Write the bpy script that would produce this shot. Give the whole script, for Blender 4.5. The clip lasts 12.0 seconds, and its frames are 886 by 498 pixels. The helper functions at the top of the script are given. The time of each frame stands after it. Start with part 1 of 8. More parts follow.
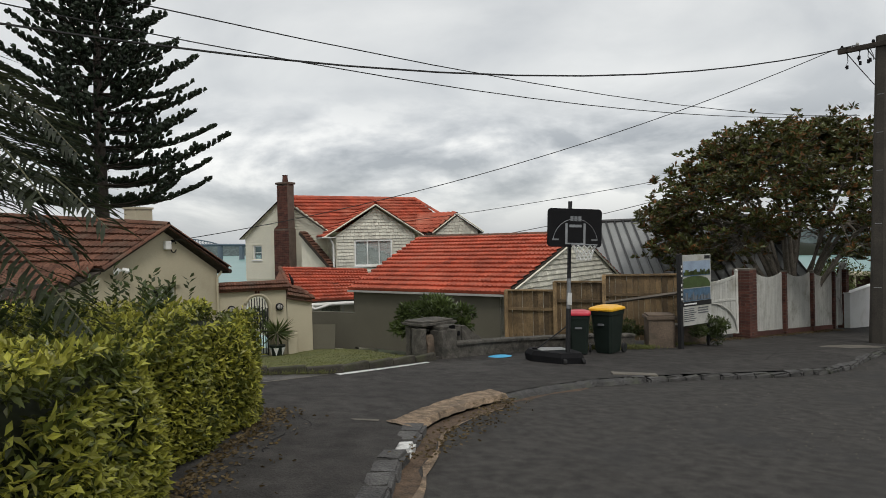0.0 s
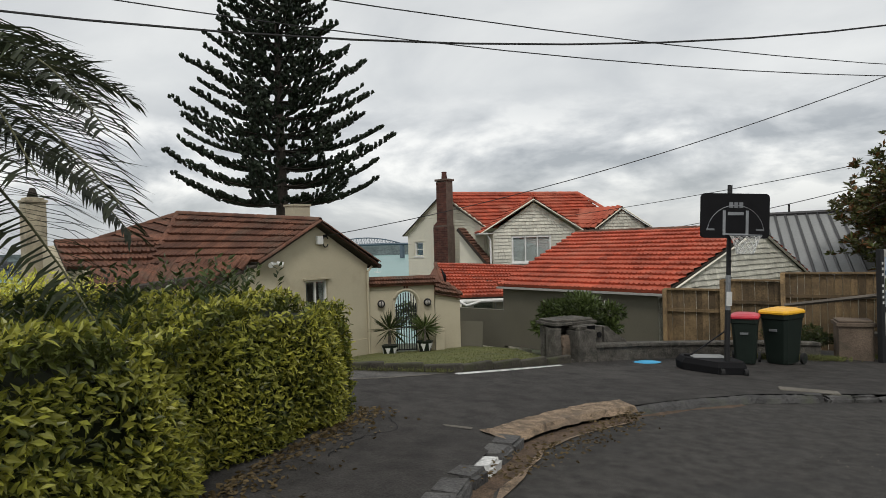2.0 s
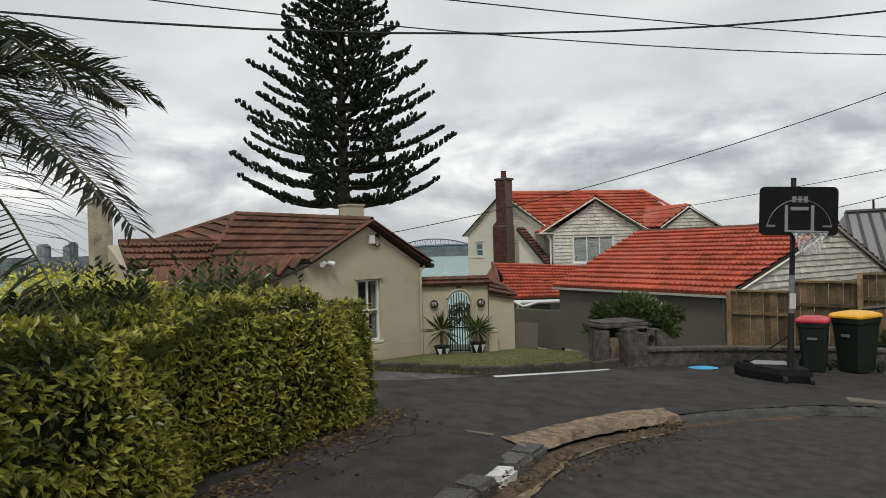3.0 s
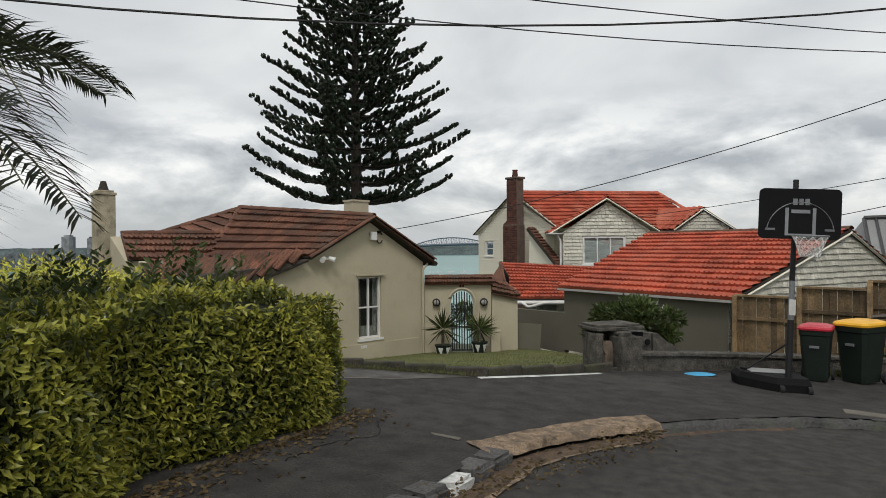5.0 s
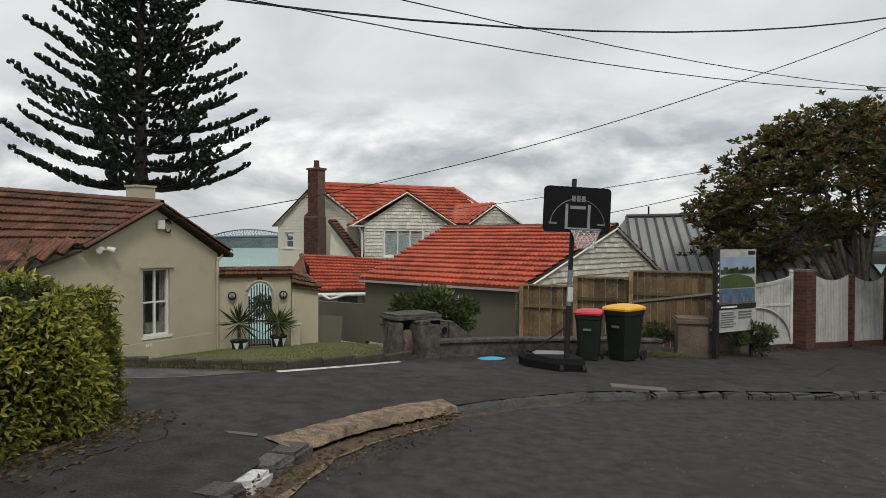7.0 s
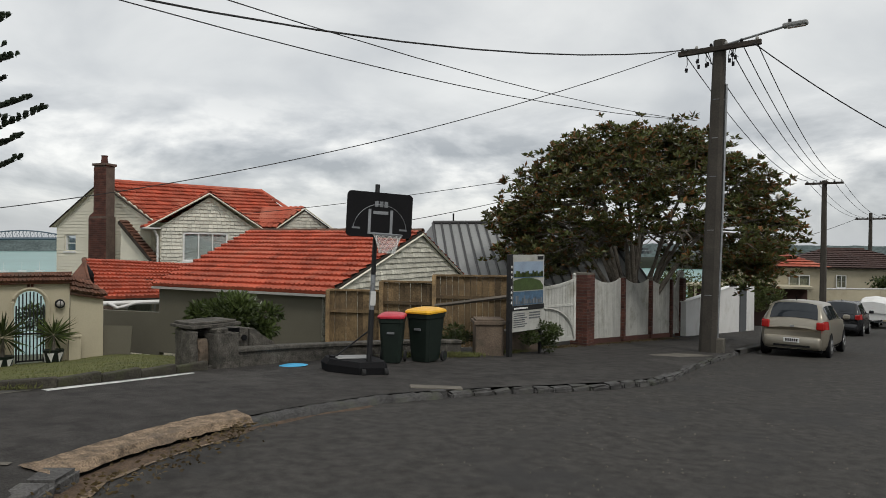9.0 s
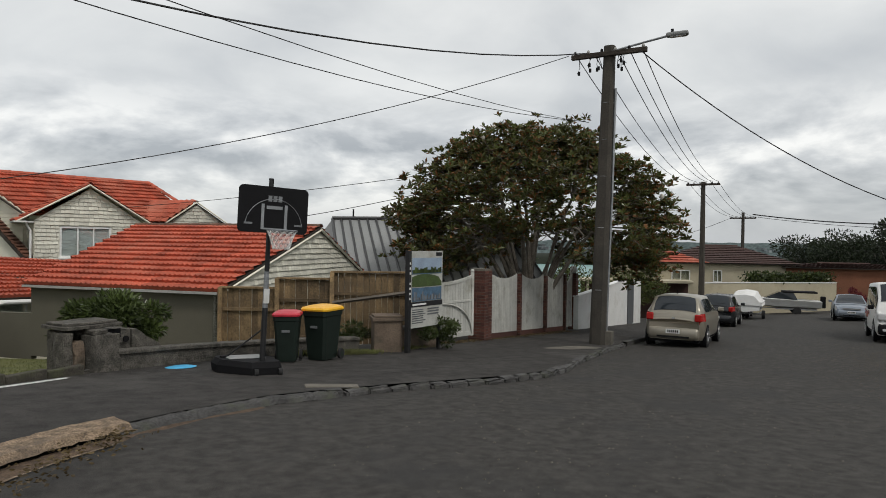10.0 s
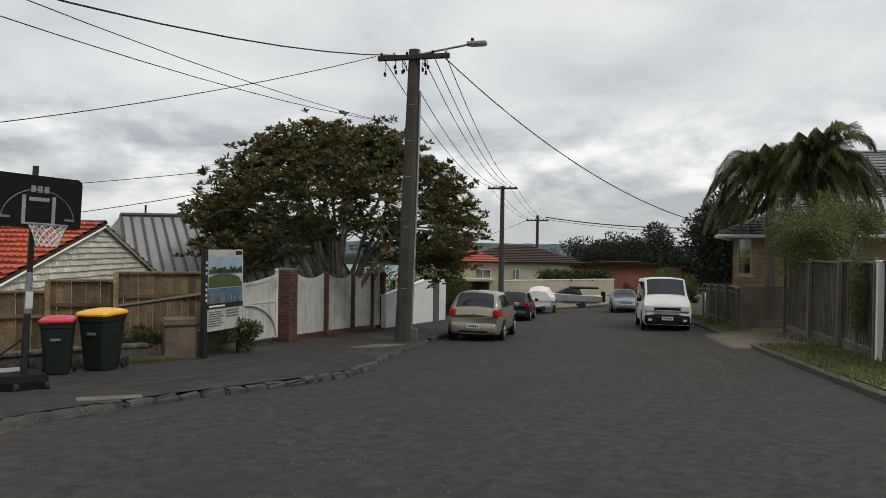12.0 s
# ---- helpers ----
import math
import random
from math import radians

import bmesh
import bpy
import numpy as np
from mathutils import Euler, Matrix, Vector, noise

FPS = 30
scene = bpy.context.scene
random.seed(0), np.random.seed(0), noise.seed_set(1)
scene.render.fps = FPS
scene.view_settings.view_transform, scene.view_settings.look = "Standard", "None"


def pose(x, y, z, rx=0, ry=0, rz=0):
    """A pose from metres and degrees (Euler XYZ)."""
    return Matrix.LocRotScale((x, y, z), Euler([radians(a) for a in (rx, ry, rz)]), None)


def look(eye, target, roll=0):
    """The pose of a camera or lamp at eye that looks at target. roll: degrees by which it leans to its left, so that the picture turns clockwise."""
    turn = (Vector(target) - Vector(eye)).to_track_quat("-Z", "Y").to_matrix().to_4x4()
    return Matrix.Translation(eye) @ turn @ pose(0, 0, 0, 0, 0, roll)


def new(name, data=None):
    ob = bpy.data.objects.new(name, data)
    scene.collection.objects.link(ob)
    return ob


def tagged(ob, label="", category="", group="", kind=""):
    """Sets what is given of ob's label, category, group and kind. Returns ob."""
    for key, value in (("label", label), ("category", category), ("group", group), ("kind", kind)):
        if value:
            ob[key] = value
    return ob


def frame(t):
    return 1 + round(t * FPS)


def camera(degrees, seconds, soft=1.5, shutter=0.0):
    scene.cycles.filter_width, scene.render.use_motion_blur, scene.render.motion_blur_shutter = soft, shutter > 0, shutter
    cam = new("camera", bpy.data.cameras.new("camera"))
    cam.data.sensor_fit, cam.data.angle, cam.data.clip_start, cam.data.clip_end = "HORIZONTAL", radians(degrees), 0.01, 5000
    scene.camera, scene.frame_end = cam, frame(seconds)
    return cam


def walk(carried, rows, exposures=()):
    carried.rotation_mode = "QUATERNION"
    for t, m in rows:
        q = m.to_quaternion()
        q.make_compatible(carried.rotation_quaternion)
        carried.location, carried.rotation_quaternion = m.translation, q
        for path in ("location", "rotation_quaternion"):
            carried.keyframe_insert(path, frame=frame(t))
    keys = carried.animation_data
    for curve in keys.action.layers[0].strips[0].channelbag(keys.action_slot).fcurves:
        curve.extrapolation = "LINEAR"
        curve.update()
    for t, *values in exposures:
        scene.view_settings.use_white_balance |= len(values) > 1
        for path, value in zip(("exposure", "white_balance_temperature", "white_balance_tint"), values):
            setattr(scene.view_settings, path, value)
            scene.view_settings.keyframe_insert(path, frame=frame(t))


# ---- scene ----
# ---- camera and walk ----
cam = camera(67.4, 12.0, soft=0.9)
PATH = [
    (0, look((-0.566, -0.898, 1.749), (0.415, 4.005, 1.690), -1.41)),
    (0.5, look((-0.285, -0.737, 1.704), (0.378, 4.219, 1.652), -1.82)),
    (1, look((-0.090, -0.495, 1.656), (0.400, 4.481, 1.599), -1.48)),
    (1.5, look((0.106, -0.329, 1.651), (0.186, 4.671, 1.606), -1.51)),
    (2, look((0.315, -0.104, 1.608), (-0.010, 4.885, 1.573), -1.54)),
    (2.5, look((0.516, 0.064, 1.585), (-0.031, 5.034, 1.562), -1.51)),
    (3, look((0.744, 0.255, 1.552), (-0.092, 5.185, 1.538), -1.59)),
    (5, look((1.154, 0.558, 1.520), (0.180, 5.462, 1.499), -0.43)),
    (5.5, look((1.190, 0.555, 1.520), (0.376, 5.488, 1.503), -0.29)),
    (6, look((1.135, 0.595, 1.488), (1.123, 5.595, 1.440), 0.36)),
    (6.5, look((1.132, 0.621, 1.480), (1.442, 5.611, 1.408), 0.26)),
    (8.5, look((1.240, 0.614, 1.467), (2.696, 5.397, 1.447), 0.57)),
    (9, look((1.290, 0.582, 1.473), (3.147, 5.225, 1.443), 0.62)),
    (9.5, look((1.334, 0.585, 1.483), (3.544, 5.070, 1.436), 0.77)),
    (10, look((1.377, 0.596, 1.479), (3.895, 4.915, 1.428), 0.80)),
    (10.5, look((1.426, 0.585, 1.472), (4.297, 4.679, 1.441), 0.86)),
    (11, look((1.480, 0.577, 1.464), (4.668, 4.428, 1.432), 0.91)),
    (11.5, look((1.517, 0.557, 1.438), (4.956, 4.187, 1.418), 0.94)),
    (12, look((1.555, 0.581, 1.437), (5.173, 4.032, 1.411), 0.93)),
]
walk(cam, PATH, exposures=[(0.0, 0.0), (12.0, 0.0)])

# ---- world and light ----
def build_world():
    w = bpy.data.worlds.new("world")
    scene.world = w
    w.use_nodes = True
    nt = w.node_tree
    nt.nodes.clear()
    N, L = nt.nodes.new, nt.links.new
    out, bg = N("ShaderNodeOutputWorld"), N("ShaderNodeBackground")
    sky = N("ShaderNodeTexSky")
    sky.sky_type, sky.sun_disc = "NISHITA", False
    sky.sun_elevation, sky.sun_rotation = radians(52), radians(175)
    scale = N("ShaderNodeVectorMath")
    scale.operation = "SCALE"
    scale.inputs["Scale"].default_value = 0.10
    L(sky.outputs[0], scale.inputs[0])
    tc, sep = N("ShaderNodeTexCoord"), N("ShaderNodeSeparateXYZ")
    L(tc.outputs["Generated"], sep.inputs[0])
    # cloud deck: direction projected on a level plane
    zc = N("ShaderNodeMath"); zc.operation = "MAXIMUM"; zc.inputs[1].default_value = 0.0
    L(sep.outputs["Z"], zc.inputs[0])
    za = N("ShaderNodeMath"); za.operation = "ADD"; za.inputs[1].default_value = 0.32
    L(zc.outputs[0], za.inputs[0])
    dx = N("ShaderNodeMath"); dx.operation = "DIVIDE"
    dy = N("ShaderNodeMath"); dy.operation = "DIVIDE"
    L(sep.outputs["X"], dx.inputs[0]); L(za.outputs[0], dx.inputs[1])
    L(sep.outputs["Y"], dy.inputs[0]); L(za.outputs[0], dy.inputs[1])
    comb = N("ShaderNodeCombineXYZ")
    L(dx.outputs[0], comb.inputs[0]); L(dy.outputs[0], comb.inputs[1])
    n1 = N("ShaderNodeTexNoise")
    n1.inputs["Scale"].default_value, n1.inputs["Detail"].default_value, n1.inputs["Roughness"].default_value = 1.9, 9.0, 0.5
    n1.inputs["Distortion"].default_value = 0.35
    L(comb.outputs[0], n1.inputs["Vector"])
    ramp = N("ShaderNodeValToRGB")
    cr = ramp.color_ramp
    cr.elements[0].position, cr.elements[0].color = 0.30, (0.45, 0.465, 0.475, 1)
    cr.elements[1].position, cr.elements[1].color = 0.66, (0.68, 0.685, 0.67, 1)
    e = cr.elements.new(0.50); e.color = (0.585, 0.595, 0.59, 1)
    L(n1.outputs[0], ramp.inputs[0])
    # heaped cloud bank low in the sky: lit on top, grey beneath
    def bank(lift):
        up = N("ShaderNodeVectorMath"); up.operation = "ADD"
        up.inputs[1].default_value = (0, 0, lift)
        mp = N("ShaderNodeMapping")
        mp.inputs["Scale"].default_value = (1.0, 1.0, 2.3)
        mp.inputs["Location"].default_value = (3.1, 1.7, 0.4)
        n2 = N("ShaderNodeTexNoise")
        n2.inputs["Scale"].default_value, n2.inputs["Detail"].default_value, n2.inputs["Roughness"].default_value = 3.6, 9.0, 0.55
        n2.inputs["Distortion"].default_value = 0.25
        L(tc.outputs["Generated"], up.inputs[0]); L(up.outputs[0], mp.inputs[0]); L(mp.outputs[0], n2.inputs["Vector"])
        return n2.outputs[0]
    here, above = bank(0.0), bank(0.028)
    dif = N("ShaderNodeMath"); dif.operation = "SUBTRACT"
    L(here, dif.inputs[0]); L(above, dif.inputs[1])
    lit = N("ShaderNodeMath"); lit.operation = "MULTIPLY_ADD"; lit.inputs[1].default_value = 1.5
    L(dif.outputs[0], lit.inputs[0]); L(here, lit.inputs[2])
    r2 = N("ShaderNodeValToRGB")
    r2.color_ramp.elements[0].position, r2.color_ramp.elements[0].color = 0.30, (0.335, 0.350, 0.365, 1)
    r2.color_ramp.elements[1].position, r2.color_ramp.elements[1].color = 0.74, (0.80, 0.795, 0.77, 1)
    e = r2.color_ramp.elements.new(0.52); e.color = (0.525, 0.535, 0.54, 1)
    L(lit.outputs[0], r2.inputs[0])
    band = N("ShaderNodeMapRange")
    band.inputs["From Min"].default_value, band.inputs["From Max"].default_value = 0.14, 0.23
    L(sep.outputs["Z"], band.inputs["Value"])
    mixb = N("ShaderNodeMix"); mixb.data_type = "RGBA"
    L(band.outputs[0], mixb.inputs[0]); L(r2.outputs[0], mixb.inputs[6]); L(ramp.outputs[0], mixb.inputs[7])
    # even haze just over the horizon
    hz = N("ShaderNodeMapRange")
    hz.inputs["From Min"].default_value, hz.inputs["From Max"].default_value = 0.0, 0.085
    L(sep.outputs["Z"], hz.inputs["Value"])
    mixh = N("ShaderNodeMix"); mixh.data_type = "RGBA"
    mixh.inputs[6].default_value = (0.42, 0.44, 0.46, 1)
    L(hz.outputs[0], mixh.inputs[0]); L(mixb.outputs[2], mixh.inputs[7])
    # thin gaps of blue high up
    mix = N("ShaderNodeMix"); mix.data_type = "RGBA"
    mix.inputs[0].default_value = 0.90
    L(scale.outputs[0], mix.inputs[6]); L(mixh.outputs[2], mix.inputs[7])
    L(mix.outputs[2], bg.inputs["Color"])
    bg.inputs["Strength"].default_value = 1.27
    L(bg.outputs[0], out.inputs[0])


build_world()
SUN = bpy.data.lights.new("sun", "SUN")
SUN.energy, SUN.angle, SUN.color = 1.45, radians(14), (1.0, 0.96, 0.90)
new("sun", SUN).matrix_world = look((0, 0, 42), (-3, 32, 0))

# ---- materials ----
def mat(name, color, rough=0.8, metal=0.0, var=0.25, scale=6.0, fine=60.0, bump=0.3, dist=0.01, tint=None, spec=0.5, rnd=0.0, stain=None, stain_scale=0.6):
    """Principled surface with broad stains, fine grain and relief at real size (object space metres)."""
    m = bpy.data.materials.new(name)
    m.use_nodes = True
    nt = m.node_tree
    N, L = nt.nodes.new, nt.links.new
    b = nt.nodes["Principled BSDF"]
    b.inputs["Roughness"].default_value, b.inputs["Metallic"].default_value = rough, metal
    b.inputs["Specular IOR Level"].default_value = spec
    geo = N("ShaderNodeNewGeometry")
    n1, n2 = N("ShaderNodeTexNoise"), N("ShaderNodeTexNoise")
    for n, s, d in ((n1, scale, 5.0), (n2, fine, 3.0)):
        n.inputs["Scale"].default_value, n.inputs["Detail"].default_value = s, d
        L(geo.outputs["Position"], n.inputs["Vector"])
    ramp = N("ShaderNodeValToRGB")
    t = tint or tuple(c * (1 - var) for c in color)
    ramp.color_ramp.elements[0].position, ramp.color_ramp.elements[0].color = 0.3, (*t, 1)
    ramp.color_ramp.elements[1].position, ramp.color_ramp.elements[1].color = 0.7, (*[min(1, c * (1 + var * 0.5)) for c in color], 1)
    L(n1.outputs[0], ramp.inputs[0])
    hsv = N("ShaderNodeHueSaturation")
    mr = N("ShaderNodeMapRange")
    mr.inputs["From Min"].default_value, mr.inputs["From Max"].default_value = 0.25, 0.75
    mr.inputs["To Min"].default_value, mr.inputs["To Max"].default_value = 1 - var, 1 + var
    L(n2.outputs[0], mr.inputs["Value"])
    val = mr.outputs[0]
    if rnd:
        oi = N("ShaderNodeObjectInfo")
        m2 = N("ShaderNodeMapRange")
        m2.inputs["To Min"].default_value, m2.inputs["To Max"].default_value = 1 - rnd, 1 + rnd
        L(oi.outputs["Random"], m2.inputs["Value"])
        mm = N("ShaderNodeMath"); mm.operation = "MULTIPLY"
        isl = N("ShaderNodeMapRange")
        isl.inputs["To Min"].default_value, isl.inputs["To Max"].default_value = 1 - rnd, 1 + rnd
        L(geo.outputs["Random Per Island"], isl.inputs["Value"])
        mm2 = N("ShaderNodeMath"); mm2.operation = "MULTIPLY"
        L(m2.outputs[0], mm.inputs[0]); L(val, mm.inputs[1])
        L(mm.outputs[0], mm2.inputs[0]); L(isl.outputs[0], mm2.inputs[1])
        val = mm2.outputs[0]
    L(val, hsv.inputs["Value"])
    L(ramp.outputs[0], hsv.inputs["Color"])
    col = hsv.outputs[0]
    if stain:
        n3 = N("ShaderNodeTexNoise")
        n3.inputs["Scale"].default_value, n3.inputs["Detail"].default_value, n3.inputs["Roughness"].default_value = stain_scale, 7.0, 0.65
        L(geo.outputs["Position"], n3.inputs["Vector"])
        r3 = N("ShaderNodeMapRange")
        r3.inputs["From Min"].default_value, r3.inputs["From Max"].default_value = 0.52, 0.72
        L(n3.outputs[0], r3.inputs["Value"])
        mx = N("ShaderNodeMix"); mx.data_type = "RGBA"
        L(r3.outputs[0], mx.inputs[0]); L(col, mx.inputs[6])
        mx.inputs[7].default_value = (*stain, 1)
        col = mx.outputs[2]
    L(col, b.inputs["Base Color"])
    if bump:
        bp = N("ShaderNodeBump")
        bp.inputs["Strength"].default_value, bp.inputs["Distance"].default_value = bump, dist
        L(n2.outputs[0], bp.inputs["Height"])
        L(bp.outputs[0], b.inputs["Normal"])
    return m


def glass(name, color=(0.02, 0.025, 0.03), rough=0.06):
    m = mat(name, color, rough, var=0.1, bump=0, spec=0.45)
    return m


def pane_glass(name):
    """Thin window glass: mostly clear, with a share of mirror reflection."""
    m = bpy.data.materials.new(name)
    m.use_nodes = True
    nt = m.node_tree
    N, L = nt.nodes.new, nt.links.new
    mix, clear, gloss = N("ShaderNodeMixShader"), N("ShaderNodeBsdfTransparent"), N("ShaderNodeBsdfGlossy")
    clear.inputs["Color"].default_value = (0.80, 0.84, 0.84, 1)
    gloss.inputs["Roughness"].default_value = 0.04
    mix.inputs[0].default_value = 0.13
    L(clear.outputs[0], mix.inputs[1])
    L(gloss.outputs[0], mix.inputs[2])
    L(mix.outputs[0], nt.nodes["Material Output"].inputs["Surface"])
    return m


M = dict(
    asphalt=mat("asphalt", (0.050, 0.047, 0.043), 0.85, var=0.42, scale=7.0, fine=110, bump=0.45, dist=0.010, stain=(0.036, 0.035, 0.034), stain_scale=0.8, spec=0.2),
    path=mat("footpath_asphalt", (0.044, 0.041, 0.038), 0.85, var=0.40, scale=4.0, fine=60, bump=0.7, dist=0.015, stain=(0.066, 0.062, 0.057), stain_scale=0.5, spec=0.2),
    gravel=mat("chip_seal", (0.095, 0.090, 0.083), 0.9, var=0.55, scale=3, fine=45, bump=0.9, dist=0.03),
    basalt=mat("basalt_kerb", (0.062, 0.060, 0.058), 0.85, var=0.45, scale=5, fine=40, bump=0.9, dist=0.02, rnd=0.25, stain=(0.045, 0.05, 0.03), stain_scale=2.5),
    whitekerb=mat("painted_kerb", (0.62, 0.62, 0.60), 0.8, var=0.2, scale=5, fine=30, bump=0.8, dist=0.02, stain=(0.12, 0.12, 0.11), stain_scale=6),
    peach=mat("pebbled_concrete", (0.27, 0.195, 0.128), 0.9, var=0.65, scale=9, fine=60, bump=1.0, dist=0.03, stain=(0.13, 0.1, 0.075), stain_scale=2.2),
    concrete=mat("concrete", (0.135, 0.122, 0.10), 0.9, var=0.3, scale=2, fine=50, bump=0.6, dist=0.015, stain=(0.05, 0.05, 0.038), stain_scale=1.6),
    darkconcrete=mat("mossy_concrete", (0.085, 0.074, 0.058), 0.9, var=0.35, scale=4, fine=40, bump=0.6, dist=0.015, stain=(0.040, 0.040, 0.026), stain_scale=2.5),
    planterstone=mat("brown_block", (0.135, 0.100, 0.072), 0.9, var=0.3, scale=3, fine=40, bump=0.6, dist=0.015, stain=(0.06, 0.055, 0.04), stain_scale=2.0),
    dirt=mat("gutter_dirt", (0.10, 0.065, 0.04), 0.95, var=0.5, scale=9, fine=60, bump=0.8, dist=0.02),
    grass=mat("lawn", (0.120, 0.130, 0.036), 0.95, var=0.35, scale=1.4, fine=50, bump=0.9, dist=0.04, stain=(0.125, 0.115, 0.04), stain_scale=0.8),
    earth=mat("hillside", (0.05, 0.06, 0.03), 0.95, var=0.4, scale=0.05, fine=2, bump=0.3, dist=0.3),
    cream=mat("cream_render", (0.44, 0.395, 0.285), 0.85, var=0.10, scale=0.9, fine=50, bump=0.25, dist=0.006, stain=(0.36, 0.315, 0.22), stain_scale=0.7),
    greywall=mat("olive_grey_render", (0.115, 0.106, 0.078), 0.85, var=0.12, scale=0.8, fine=40, bump=0.25, dist=0.006),
    weather=mat("painted_weatherboard", (0.71, 0.68, 0.56), 0.7, var=0.08, scale=1.5, fine=20, bump=0.15, dist=0.004),
    shake=mat("painted_shingle", (0.59, 0.575, 0.49), 0.8, var=0.14, scale=2, fine=30, bump=0.3, dist=0.006, rnd=0.16),
    redtile=mat("orange_clay_tile", (0.43, 0.086, 0.042), 0.7, var=0.26, scale=1.2, fine=25, bump=0.3, dist=0.01, rnd=0.22, stain=(0.46, 0.15, 0.09), stain_scale=0.55),
    oldtile=mat("weathered_clay_tile", (0.150, 0.064, 0.038), 0.9, var=0.45, scale=1.5, fine=25, bump=0.5, dist=0.01, rnd=0.28, stain=(0.085, 0.062, 0.044), stain_scale=0.9),
    brick=mat("dark_red_brick", (0.115, 0.044, 0.031), 0.9, var=0.35, scale=3, fine=40, bump=0.4, dist=0.008, rnd=0.42),
    yellowbrick=mat("yellow_brick", (0.30, 0.215, 0.125), 0.85, var=0.25, scale=3, fine=40, bump=0.3, dist=0.008, rnd=0.2),
    metalroof=mat("grey_longrun_steel", (0.235, 0.24, 0.235), 0.6, metal=0.0, var=0.10, scale=0.8, fine=15, bump=0.05),
    seam=mat("dark_roof_seam", (0.05, 0.05, 0.05), 0.5, var=0.1, bump=0),
    timber=mat("fence_timber", (0.178, 0.120, 0.060), 0.85, var=0.45, scale=3, fine=30, bump=0.6, dist=0.008, rnd=0.42, stain=(0.085, 0.060, 0.036), stain_scale=1.4),
    oldtimber=mat("weathered_timber", (0.100, 0.086, 0.070), 0.9, var=0.3, scale=2, fine=30, bump=0.4, dist=0.006, rnd=0.25),
    white=mat("white_paint", (0.72, 0.72, 0.70), 0.5, var=0.06, scale=2, fine=30, bump=0.1, dist=0.003, stain=(0.55, 0.54, 0.49), stain_scale=1.2),
    stainedcream=mat("streaked_cream_render", (0.40, 0.35, 0.25), 0.9, var=0.25, scale=2.5, fine=40, bump=0.4, dist=0.01, stain=(0.075, 0.062, 0.048), stain_scale=1.6),
    mortar=mat("dark_mortar", (0.12, 0.085, 0.066), 0.95, var=0.3, scale=4, fine=40, bump=0.4, dist=0.01),
    picket=mat("weathered_white_paint", (0.45, 0.45, 0.415), 0.7, var=0.12, scale=3, fine=30, bump=0.2, dist=0.004, rnd=0.09, stain=(0.27, 0.265, 0.22), stain_scale=2.0),
    oldstone=mat("lichened_old_concrete", (0.098, 0.090, 0.076), 0.95, var=0.55, scale=7, fine=45, bump=0.9, dist=0.03, stain=(0.030, 0.030, 0.024), stain_scale=3.2),
    mossedge=mat("mossy_dark_edging", (0.050, 0.045, 0.034), 0.95, var=0.4, scale=5, fine=40, bump=0.7, dist=0.02, stain=(0.045, 0.05, 0.018), stain_scale=2.0),
    room=mat("dim_room_shade", (0.10, 0.095, 0.085), 0.9, var=0.1, bump=0),
    black=mat("black_plastic", (0.010, 0.010, 0.011), 0.75, var=0.15, bump=0.1, spec=0.12),
    blackmetal=mat("black_metal", (0.010, 0.010, 0.011), 0.55, metal=0.0, var=0.2, bump=0.05),
    steel=mat("galvanised_steel", (0.30, 0.31, 0.32), 0.45, metal=0.6, var=0.2, bump=0.1),
    bin=mat("dark_green_bin_plastic", (0.010, 0.017, 0.013), 0.55, var=0.15, bump=0.08, spec=0.3),
    redlid=mat("red_lid_plastic", (0.50, 0.025, 0.045), 0.4, var=0.1, bump=0.05),
    yellowlid=mat("yellow_lid_plastic", (0.80, 0.42, 0.02), 0.4, var=0.1, bump=0.05),
    polewood=mat("concrete_pole", (0.052, 0.045, 0.036), 0.9, var=0.3, scale=2, fine=30, bump=0.5, dist=0.01, stain=(0.040, 0.036, 0.029), stain_scale=1.2),
    bark=mat("bark", (0.15, 0.132, 0.108), 0.95, var=0.4, scale=6, fine=40, bump=0.8, dist=0.02),
    darkbark=mat("dark_bark", (0.045, 0.036, 0.028), 0.95, var=0.4, scale=6, fine=40, bump=0.8, dist=0.02),
    glass=pane_glass("window_glass"),
    carglass=glass("tinted_car_glass"),
    curtain=mat("pale_curtain", (0.36, 0.35, 0.33), 0.9, var=0.15, bump=0.1),
    silver=mat("champagne_car_paint", (0.29, 0.265, 0.215), 0.28, metal=0.45, var=0.03, bump=0, spec=0.6),
    carwhite=mat("white_car_paint", (0.66, 0.66, 0.64), 0.35, var=0.04, bump=0, spec=0.6),
    carblack=mat("black_car_paint", (0.012, 0.013, 0.015), 0.22, var=0.05, bump=0, spec=0.6),
    carsilver=mat("silver_blue_car_paint", (0.24, 0.27, 0.31), 0.3, metal=0.4, var=0.03, bump=0),
    rubber=mat("tyre_rubber", (0.014, 0.014, 0.014), 0.85, var=0.2, bump=0.2),
    rim=mat("wheel_rim", (0.35, 0.35, 0.35), 0.35, metal=0.8, var=0.1, bump=0),
    redlamp=mat("red_lens", (0.35, 0.012, 0.010), 0.2, var=0.05, bump=0),
    clearlamp=mat("clear_lens", (0.55, 0.55, 0.55), 0.15, var=0.05, bump=0),
    plate=mat("number_plate", (0.66, 0.66, 0.64), 0.5, var=0.05, bump=0),
    wire=mat("cable", (0.014, 0.014, 0.014), 0.7, var=0.05, bump=0),
    blue=mat("blue_plastic", (0.05, 0.36, 0.62), 0.5, var=0.1, bump=0.05),
